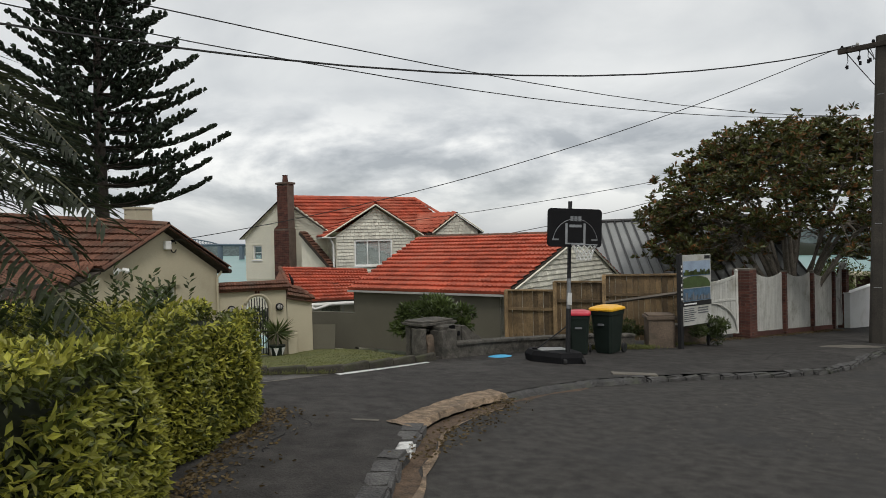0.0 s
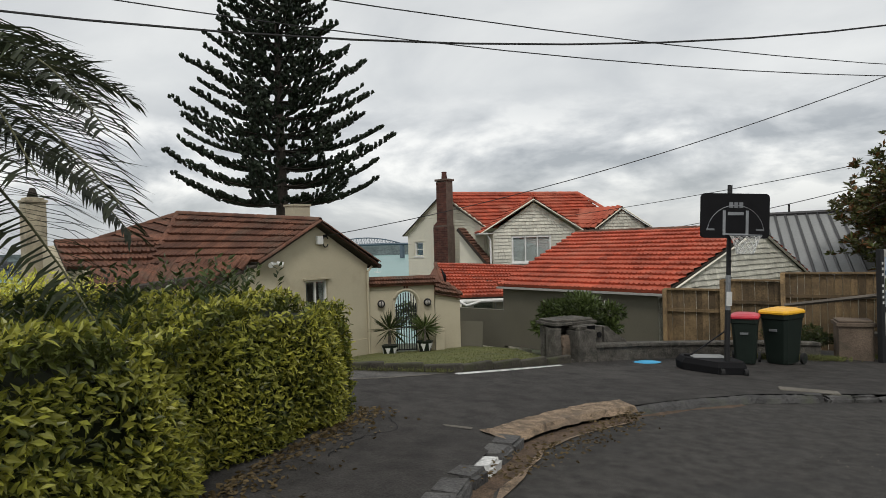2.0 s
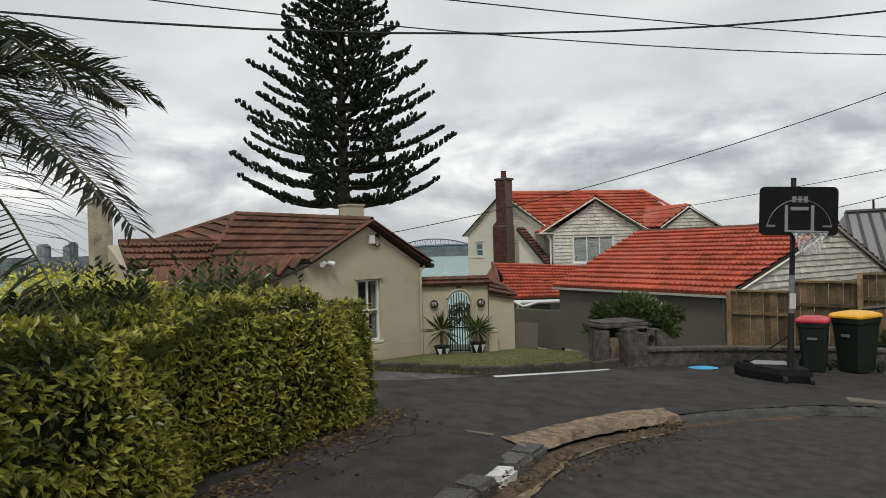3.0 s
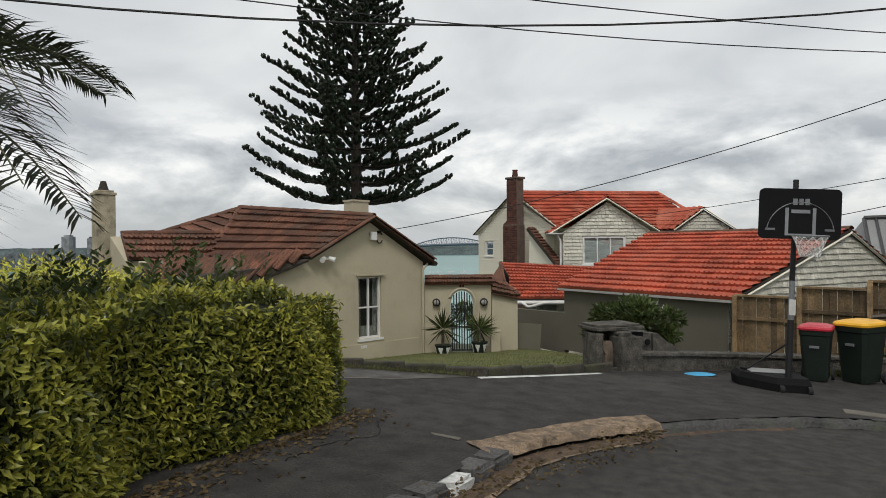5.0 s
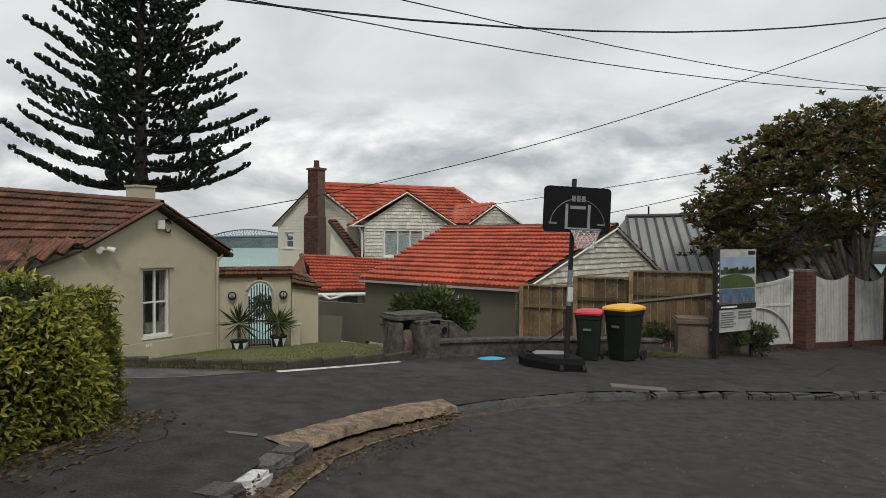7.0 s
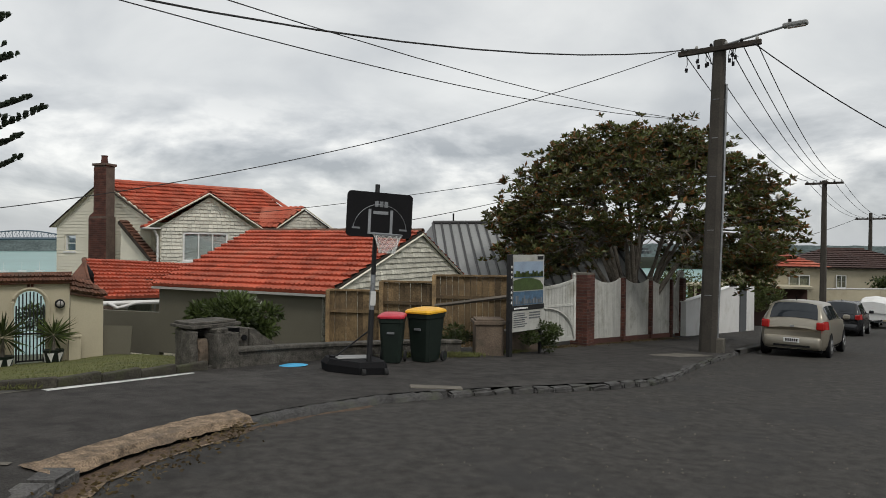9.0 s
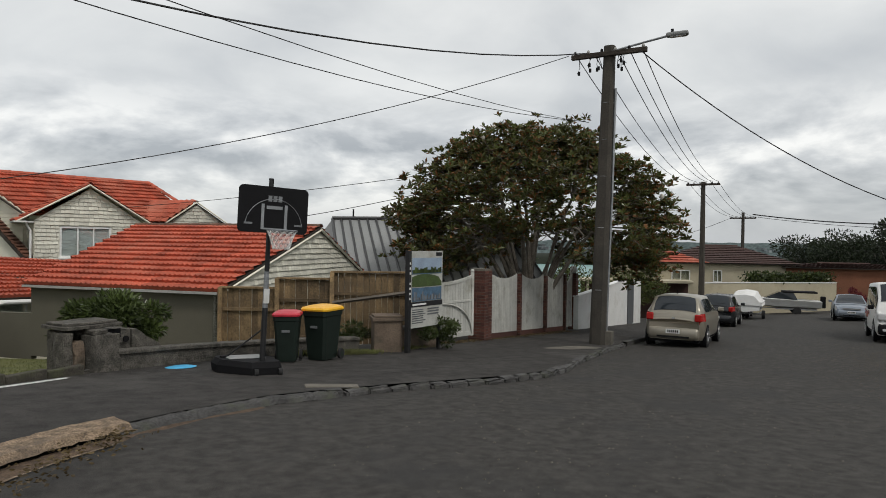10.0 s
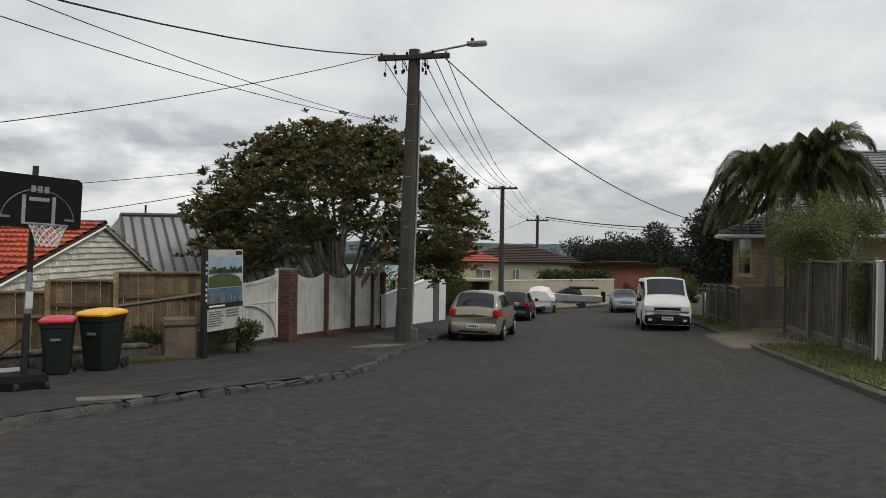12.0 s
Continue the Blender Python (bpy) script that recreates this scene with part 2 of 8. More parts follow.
    sea=mat("sea", (0.13, 0.27, 0.25), 0.35, var=0.12, scale=0.004, fine=0.08, bump=0.15, dist=0.3),
)


def leafmat(name, a, b, rnd=0.35, rough=0.6):
    m = mat(name, a, rough, var=0.3, scale=1.5, fine=14, bump=0, tint=b, rnd=rnd, spec=0.35)
    nt = m.node_tree
    N, L = nt.nodes.new, nt.links.new
    b = nt.nodes["Principled BSDF"]
    mix, tr = N("ShaderNodeMixShader"), N("ShaderNodeBsdfTranslucent")
    mix.inputs[0].default_value = 0.35
    L(b.inputs["Base Color"].links[0].from_socket, tr.inputs["Color"])
    L(b.outputs[0], mix.inputs[1])
    L(tr.outputs[0], mix.inputs[2])
    L(mix.outputs[0], nt.nodes["Material Output"].inputs["Surface"])
    return m


M["hedge"] = leafmat("pale_hedge_leaf", (0.48, 0.455, 0.075), (0.26, 0.275, 0.048), 0.5, 0.32)
M["hedgeshade"] = leafmat("hedge_core_shade", (0.02, 0.026, 0.010), (0.012, 0.016, 0.008), 0.3)
M["magnolia"] = leafmat("magnolia_leaf", (0.135, 0.165, 0.050), (0.110, 0.098, 0.036), 0.5, 0.28)
M["pine"] = leafmat("conifer_needle", (0.030, 0.045, 0.024), (0.015, 0.023, 0.013), 0.40)
M["palm"] = leafmat("palm_leaflet", (0.040, 0.050, 0.024), (0.020, 0.024, 0.014), 0.35)
M["deadpalm"] = leafmat("dry_palm_leaflet", (0.14, 0.10, 0.045), (0.07, 0.05, 0.025), 0.35)
M["shrub"] = leafmat("shrub_leaf", (0.085, 0.115, 0.034), (0.036, 0.050, 0.018), 0.45, 0.28)
M["fartree"] = leafmat("far_tree_leaf", (0.022, 0.030, 0.014), (0.012, 0.017, 0.009), 0.4)
M["flower"] = mat("pale_flower", (0.6, 0.55, 0.48), 0.7, var=0.1, bump=0)
# blue-grey haze of distance is put into the far shore and hill colour
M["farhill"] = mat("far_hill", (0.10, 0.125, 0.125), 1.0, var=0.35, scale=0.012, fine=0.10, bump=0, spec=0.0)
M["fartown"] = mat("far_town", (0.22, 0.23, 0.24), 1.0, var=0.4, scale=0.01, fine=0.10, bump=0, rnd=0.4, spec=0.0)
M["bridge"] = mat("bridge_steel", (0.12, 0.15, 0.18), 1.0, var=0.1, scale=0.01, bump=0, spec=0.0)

# ---- building helpers ----
def thing(name, m=None, label="", category="", group="", kind=""):
    ob = new(name)
    ob.empty_display_size = 0.2
    ob.matrix_basis = m if m is not None else Matrix()
    return tagged(ob, label, category, group, kind)


def part(name, bm, material, parent=None, label="", smooth=False):
    me = bpy.data.meshes.new(name)
    if smooth:
        for f in bm.faces:
            f.smooth = True
    bm.normal_update()
    bm.to_mesh(me)
    bm.free()
    me.materials.append(M[material] if isinstance(material, str) else material)
    ob = new(name, me)
    ob.parent = parent
    return tagged(ob, label)


def solo(name, bm, material, label, category, group="", kind="", smooth=False, m=None):
    ob = part(name, bm, material, None, smooth=smooth)
    if m is not None:
        ob.matrix_basis = m
    return tagged(ob, label, category, group, kind)


def B():
    return bmesh.new()


def box(bm, x0, x1, y0, y1, z0, z1, m=None, bevel=0.0):
    vs = [bm.verts.new((x, y, z)) for z in (z0, z1) for y in (y0, y1) for x in (x0, x1)]
    fs = [bm.faces.new([vs[i] for i in q]) for q in ((0, 2, 3, 1), (4, 5, 7, 6), (0, 1, 5, 4), (1, 3, 7, 5), (3, 2, 6, 7), (2, 0, 4, 6))]
    if bevel:
        es = list({e for f in fs for e in f.edges})
        r = bmesh.ops.bevel(bm, geom=es, offset=bevel, segments=2, affect="EDGES", profile=0.5)
        vs = list({v for f in r["faces"] for v in f.verts} | {v for v in vs if v.is_valid})
    if m is not None:
        bmesh.ops.transform(bm, matrix=m, verts=vs)
    return bm


def boxes(*specs, bevel=0.0):
    bm = B()
    for s in specs:
        box(bm, *s, bevel=bevel)
    return bm


def tube(bm, pts, r, seg=8, cap=True):
    """A tube along points; r a radius or a list of radii."""
    pts = [Vector(p) for p in pts]
    rs = r if isinstance(r, (list, tuple)) else [r] * len(pts)
    rings = []
    for i, p in enumerate(pts):
        d = (pts[min(i + 1, len(pts) - 1)] - pts[max(i - 1, 0)]).normalized()
        a = d.cross(Vector((0, 0, 1)) if abs(d.z) < 0.95 else Vector((1, 0, 0))).normalized()
        b = d.cross(a)
        rings.append([bm.verts.new(p + (a * math.cos(k * math.tau / seg) + b * math.sin(k * math.tau / seg)) * rs[i]) for k in range(seg)])
    for a, b in zip(rings, rings[1:]):
        for k in range(seg):
            bm.faces.new((a[k], a[(k + 1) % seg], b[(k + 1) % seg], b[k]))
    if cap:
        bm.faces.new(rings[0][::-1])
        bm.faces.new(rings[-1])
    return bm


def prism(bm, poly, vec):
    """Extrude a planar polygon of 3D points by a vector into a closed solid."""
    vec = Vector(vec)
    a = [bm.verts.new(Vector(p)) for p in poly]
    b = [bm.verts.new(Vector(p) + vec) for p in poly]
    n = len(a)
    bm.faces.new(a[::-1])
    bm.faces.new(b)
    for i in range(n):
        bm.faces.new((a[i], a[(i + 1) % n], b[(i + 1) % n], b[i]))
    return bm


def frame_at(o, u):
    """Local frame: origin o, x along the level direction u, y to its left."""
    u = Vector((u[0], u[1], 0)).normalized()
    v = Vector((-u.y, u.x, 0))
    return Matrix(((u.x, v.x, 0, o[0]), (u.y, v.y, 0, o[1]), (0, 0, 1, o[2]), (0, 0, 0, 1)))


def sag(p, q, drop, n=24):
    p, q = Vector(p), Vector(q)
    return [p.lerp(q, i / n) - Vector((0, 0, drop * 4 * (i / n) * (1 - i / n))) for i in range(n + 1)]


# ---- ground ----
SD, SN = Vector((0.857, 0.515)), Vector((-0.515, 0.857))


def road_z(x, y):
    s, n = x * SD.x + y * SD.y, x * SN.x + y * SN.y
    n = max(-14.0, min(10.0, n))
    s = max(-14.0, min(64.0, s))
    return -0.10389 + (-0.0575) * s + (0.00106) * n + (-0.00147) * s * n


def land_z(x, y):
    """The natural ground: the street's slope, falling to the harbour behind the fences and far off."""
    n = x * SN.x + y * SN.y
    z = road_z(x, y)
    if n > 8.6:
        z -= 0.115 * (n - 8.6)
    r = math.hypot(x, y)
    if r > 70:
        z -= 0.16 * (r - 70)
    return max(z, -55.0)


def build_ground():
    bm = B()
    radii = [0.5, 2, 4, 6, 8, 10, 12, 15, 18, 22, 27, 33, 40, 50, 62, 75, 95, 130, 180, 260, 400, 800, 1600, 3000, 4600]
    seg = 96
    c = bm.verts.new((0, 0, land_z(0, 0) - 0.12))
    prev = None
    for r in radii:
        ring = [bm.verts.new((r * math.cos(k * math.tau / seg), r * math.sin(k * math.tau / seg), land_z(r * math.cos(k * math.tau / seg), r * math.sin(k * math.tau / seg)) - 0.12)) for k in range(seg)]
        for k in range(seg):
            if prev is None:
                bm.faces.new((c, ring[k], ring[(k + 1) % seg]))
            else:
                bm.faces.new((prev[k], ring[k], ring[(k + 1) % seg], prev[(k + 1) % seg]))
        prev = ring
    solo("ground", bm, "earth", "dark green hillside falling away to the harbour", "ground", kind="structure", smooth=True)
    bm = B()
    vs = [bm.verts.new(p) for p in ((-4900, 150, -44), (4900, 150, -44), (4900, 4900, -44), (-4900, 4900, -44))]
    bm.faces.new(vs)
    solo("water", bm, "sea", "pale green harbour water beyond the houses", "water", kind="structure")


def strip(bm, rows):
    """Quads between successive rows of points of equal length."""
    vr = [[bm.verts.new(p) for p in row] for row in rows]
    for a, b in zip(vr, vr[1:]):
        for i in range(len(a) - 1):
            bm.faces.new((a[i], a[i + 1], b[i + 1], b[i]))
    return vr


def from_sn(s, n):
    return s * SD.x + n * SN.x, s * SD.y + n * SN.y


KERB = [(-0.75, 1.2), (-0.5, 2.4), (-0.30, 3.2), (-0.04, 4.2), (0.18, 5.0), (0.43, 5.72), (0.58, 6.23), (0.93, 6.78), (1.30, 7.21), (1.90, 7.76), (2.56, 8.26), (3.06, 8.55),
        (3.80, 8.97), (4.74, 9.18), (5.77, 9.33), (6.76, 9.41), (7.84, 9.52), (8.92, 9.79), (9.89, 10.37), (11.2, 11.4), (12.63, 12.40), (15.5, 14.3), (18.6, 16.15), (30, 23.1), (45, 32.2), (60, 41.2)]
INNER = [(-2.6, 1.0), (-2.6, 2.4), (-2.6, 3.4), (-2.6, 4.6), (-2.8, 5.9), (-3.4, 7.4), (-5.0, 8.3), (-5.0, 9.2), (-2.2, 9.75), (-0.3, 10.0), (0.9, 10.9), (1.7, 11.6),
         (3.2, 12.6), (4.6, 13.35), (6.0, 13.9), (7.3, 14.2), (8.6, 14.8), (9.8, 15.6), (11.2, 16.3), (12.6, 17.1), (14.4, 18.2), (17.4, 20.0), (20.6, 21.9), (28, 26.4), (42.6, 35.2), (57.6, 44.2)]


def path_z(x, y):
    return road_z(x, y) + 0.10


def build_road():
    bm = B()
    rows = []
    for i in range(46):
        s = -14 + i * 2.0
        rows.append([(*from_sn(s, n), road_z(*from_sn(s, n))) for n in [-5.0 + 0.75 * k for k in range(21)]])
    strip(bm, rows)
    solo("road", bm, "asphalt", "worn dark grey asphalt road with rough patches", "road", kind="structure", smooth=True)
    bm = B()
    rows = []
    for k, f in zip(KERB, INNER):
        row = []
        for j in range(9):
            u = 0.03 + 0.97 * j / 8
            x, y = k[0] + (f[0] - k[0]) * u, k[1] + (f[1] - k[1]) * u
            row.append((x, y, path_z(x, y)))
        rows.append(row)
    strip(bm, rows)
    solo("pavement", bm, "path", "dark asphalt footpath and driveway apron", "pavement", kind="structure", smooth=True)


build_ground()
build_road()


# ---- roofs of tiles ----
TILES = {}
ROLL = ((0.0, 0.55), (0.10, 1.0), (0.26, 0.42), (0.46, 0.55), (0.56, 0.95), (0.74, 0.42), (1.0, 0.50))


def tile_data(material, thick):
    """One interlocking clay tile, a unit wide and a unit up the slope, with two rolls and a thick lower edge."""
    key = (material, thick)
    if key not in TILES:
        bm = B()
        lo = [bm.verts.new((x + 0.012, 0.0, thick * h + 0.050)) for x, h in ROLL]
        hi = [bm.verts.new((x + 0.012, 1.10, thick * h * 0.5 - 0.002)) for x, h in ROLL]
        un = [bm.verts.new((x + 0.012, 0.05, -0.012)) for x, h in ROLL]
        for i in range(len(ROLL) - 1):
            bm.faces.new((lo[i], lo[i + 1], hi[i + 1], hi[i]))
            bm.faces.new((un[i], un[i + 1], lo[i + 1], lo[i]))
        bm.faces.new((un[0], lo[0], hi[0]))
        me = bpy.data.meshes.new("roof_tile")
        bm.normal_update()
        bm.to_mesh(me)
        bm.free()
        me.materials.append(M[material])
        TILES[key] = me
    return TILES[key]


def tiled_slope(parent, eave_a, eave_b, ridge_a, ridge_b, material, course=0.34, tile=0.24, thick=0.06, name="roof_tile"):
    """Interlocking tiles laid one by one in courses over a flat quadrilateral slope."""
    ea, eb, ra, rb = (Vector(p) for p in (eave_a, eave_b, ridge_a, ridge_b))
    n = (eb - ea).cross(ra - ea).normalized()
    if n.z < 0:
        n = -n
    me = tile_data(material, thick)
    rows = max(2, round(((ra + rb) / 2 - (ea + eb) / 2).length / course))
    along_eave = (eb - ea).normalized()
    up = n.cross(along_eave)
    if up.dot(ra - ea) < 0:
        up = -up
    for r in range(rows):
        v0, v1 = r / rows, (r + 1) / rows
        a0, b0, a1, b1 = ea.lerp(ra, v0), eb.lerp(rb, v0), ea.lerp(ra, v1), eb.lerp(rb, v1)
        rise = ((a1 - a0).dot(up) + (b1 - b0).dot(up)) / 2
        w = (b0 - a0).length
        u = (b0 - a0) / max(w, 1e-6)
        k = max(1, round(w / tile))
        step = w / k
        for i in range(k):
            p = a0 + u * (step * i) + n * random.uniform(0.008, 0.018) + up * random.uniform(-0.008, 0.008)
            f = (i + 0.5) / k
            v = (a1 - a0) * (1 - f) + (b1 - b0) * f
            ob = new(name, me)
            ob.parent = parent
            lean = n * random.uniform(-0.010, 0.010)
            ob.matrix_basis = Matrix(((u.x * step, v.x + lean.x, n.x, p.x), (u.y * step, v.y + lean.y, n.y, p.y), (u.z * step, v.z + lean.z, n.z, p.z), (0, 0, 0, 1)))


def course_slope(parent, eave_a, eave_b, ridge_a, ridge_b, material, course=0.34, tile=0.24, thick=0.06, name="tile_course"):
    """A far or hidden slope: each course one stepped row of rounded tiles."""
    ea, eb, ra, rb = (Vector(p) for p in (eave_a, eave_b, ridge_a, ridge_b))
    n = (eb - ea).cross(ra - ea).normalized()
    if n.z < 0:
        n = -n
    slope = max((ra - ea).length, (rb - eb).length)
    rows = max(2, round(((ra + rb) / 2 - (ea + eb) / 2).length / course))
    width = max((eb - ea).length, (rb - ra).length)
    objs = []
    for r in range(rows):
        v0, v1 = r / rows, min(1.0, (r + 1.12) / rows)
        a0, b0, a1, b1 = ea.lerp(ra, v0), eb.lerp(rb, v0), ea.lerp(ra, v1), eb.lerp(rb, v1)
        w = (b0 - a0).length
        k = max(1, round(w / tile))
        bm = B()
        lo, hi, un = [], [], []
        m = k * 4
        for i in range(m + 1):
            u = i / m
            ph = (i % 4)
            h = thick * (1.0, 1.28, 1.36, 1.22)[ph] + random.uniform(-0.003, 0.003)
            p0, p1 = a0.lerp(b0, u), a1.lerp(b1, u)
            lo.append(bm.verts.new(p0 + n * h))
            hi.append(bm.verts.new(p1 + n * h * 0.12))
            un.append(bm.verts.new(p0.lerp(p1, 0.16) - n * 0.004))
        for i in range(m):
            bm.faces.new((lo[i], lo[i + 1], hi[i + 1], hi[i]))
            bm.faces.new((un[i], un[i + 1], lo[i + 1], lo[i]))
        objs.append(part(name, bm, material, parent))
    return objs


def ridge_caps(parent, p, q, material, r=0.11, name="ridge_tile", step=0.42):
    p, q = Vector(p), Vector(q)
    k = max(1, round((q - p).length / step))
    d = (q - p) / k
    side = d.cross(Vector((0, 0, 1))).normalized()
    up = side.cross(d).normalized()
    for i in range(k):
        bm = B()
        rows = []
        for e, rr in ((0.0, r), (1.06, r * 1.12)):
            c = p + d * (i + e)
            rows.append([c + side * rr * math.cos(a) + up * rr * 0.8 * math.sin(a) for a in [math.pi * j / 6 for j in range(7)]])
        strip(bm, rows)
        part(name, bm, material, parent, smooth=True)


def board_wall(parent, poly_fn, w, z0, z1, material, step=0.15, name="weatherboard"):
    """Lapped boards over a wall in the local xz plane (facing -y): poly_fn(z) gives the x range at a height."""
    z = z0
    while z < z1 - 0.02:
        a0, b0 = poly_fn(z)
        a1, b1 = poly_fn(min(z1, z + step))
        if b0 - a0 > 0.05:
            bm = B()
            t = min(z1, z + step)
            if b1 - a1 < 0.02:
                a1, b1 = (a0 + b0) / 2 - 0.01, (a0 + b0) / 2 + 0.01
            vs = [bm.verts.new(p) for p in ((a0, -0.030, z), (b0, -0.030, z), (b1, -0.008, t), (a1, -0.008, t), (a0, 0.0, z), (b0, 0.0, z))]
            bm.faces.new((vs[0], vs[1], vs[2], vs[3]))
            bm.faces.new((vs[4], vs[5], vs[1], vs[0]))
            part(name, bm, material, parent)
        z += step


def shingle_wall(parent, poly_fn, z0, z1, material, m=None, step=0.16, wid=0.17, name="shingle_course"):
    z, row = z0, 0
    while z < z1 - 0.02:
        t = min(z1, z + step)
        a0, b0 = poly_fn(z + 0.02)
        a1, b1 = poly_fn(t)
        bm = B()
        x = a0 - (wid / 2 if row % 2 else 0)
        while x < b0:
            w = wid * random.uniform(0.8, 1.2)
            xa, xb = max(a0, x + 0.007), min(b0, x + w - 0.007)
            if xb - xa > 0.02:
                ta, tb = max(xa, a1), min(xb, b1)
                if tb - ta < 0.01:
                    ta = tb = min(max((xa + xb) / 2, a1), b1)
                    tb += 0.01
                dz = random.uniform(-0.012, 0.006)
                vs = [bm.verts.new(p) for p in ((xa, -0.046 + 40 * dz * 0.012, z + dz), (xb, -0.046 + 40 * dz * 0.012, z + dz), (tb, -0.006, t), (ta, -0.006, t), (xa, 0, z + dz), (xb, 0, z + dz))]
                bm.faces.new(vs[:4])
                bm.faces.new((vs[4], vs[5], vs[1], vs[0]))
            x += w
        if len(bm.faces):
            ob = part(name, bm, material, parent)
            if m is not None:
                ob.matrix_basis = m
        else:
            bm.free()
        z += step
        row += 1


# ---- walls, windows, roofs ----
def wall_mesh(xs, top, openings, thick, z0=0.0, arch=None):
    """A wall in the local xz plane from y=0 back to y=thick, in upright pieces; openings are (x0, x1, z0, z1)."""
    cuts = sorted(set(list(xs) + [o[0] for o in openings] + [o[1] for o in openings]))
    bm = B()
    for a, b in zip(cuts, cuts[1:]):
        mid = (a + b) / 2
        hole = next((o for o in openings if o[0] <= mid <= o[1]), None)
        ta, tb = top(a + 1e-4), top(b - 1e-4)
        if hole is None:
            prism(bm, ((a, 0, z0), (b, 0, z0), (b, 0, tb), (a, 0, ta)), (0, thick, 0))
        else:
            if hole[2] > z0 + 0.01:
                prism(bm, ((a, 0, z0), (b, 0, z0), (b, 0, hole[2]), (a, 0, hole[2])), (0, thick, 0))
            za, zb = (arch(a), arch(b)) if arch else (hole[3], hole[3])
            prism(bm, ((a, 0, za), (b, 0, zb), (b, 0, tb), (a, 0, ta)), (0, thick, 0))
    bmesh.ops.remove_doubles(bm, verts=bm.verts, dist=0.001)
    return bm


def window(parent, x, z, w, h, cols=1, rows=1, frame="white", y=0.02, bar=0.05, sill=True, curtain=False, m=None):
    """A framed window in the local xz plane: frame, sill, glazing bars and one pane for each light."""
    def put(name, bm, mt, p=parent, label=""):
        ob = part(name, bm, mt, p, label)
        if m is not None and p is parent:
            ob.matrix_basis = m
        return ob
    fr = put("window", boxes((x, x + bar, y, y + 0.09, z, z + h), (x + w - bar, x + w, y, y + 0.09, z, z + h), (x + bar, x + w - bar, y, y + 0.09, z, z + bar), (x + bar, x + w - bar, y, y + 0.09, z + h - bar, z + h)), frame)
    cw, ch = (w - 2 * bar) / cols, (h - 2 * bar) / rows
    for i in range(cols):
        for j in range(rows):
            part("pane", boxes((x + bar + i * cw, x + bar + (i + 1) * cw, y + 0.05, y + 0.056, z + bar + j * ch, z + bar + (j + 1) * ch)), "glass", fr).visible_shadow = False
    for i in range(1, cols):
        part("glazing_bar", boxes((x + bar + i * cw - 0.025, x + bar + i * cw + 0.025, y + 0.01, y + 0.07, z + bar, z + h - bar)), frame, fr)
    for j in range(1, rows):
        part("glazing_bar", boxes((x + bar, x + w - bar, y + 0.012, y + 0.068, z + bar + j * ch - 0.02, z + bar + j * ch + 0.02)), frame, fr)
    if curtain:
        bm = B()
        k = 24
        rowsv = [[(x + bar + (w - 2 * bar) * i / k, y + 0.045 - 0.004 - 0.018 * (0.5 + 0.5 * math.sin(i * 2.1)) + 0.11, zz) for i in range(k + 1)] for zz in (z + bar, z + h - bar)]
        strip(bm, rowsv)
        part("curtain", bm, "curtain", fr)
    if sill:
        part("sill", boxes((x - 0.06, x + w + 0.06, y - 0.10, y + 0.06, z - 0.07, z - 0.002)), frame, fr)
    return fr


def slab(bm, quad, t):
    q = [Vector(p) for p in quad]
    n = (q[1] - q[0]).cross(q[2] - q[0]).normalized()
    if n.z > 0:
        n = -n
    prism(bm, q, n * t)
    return bm


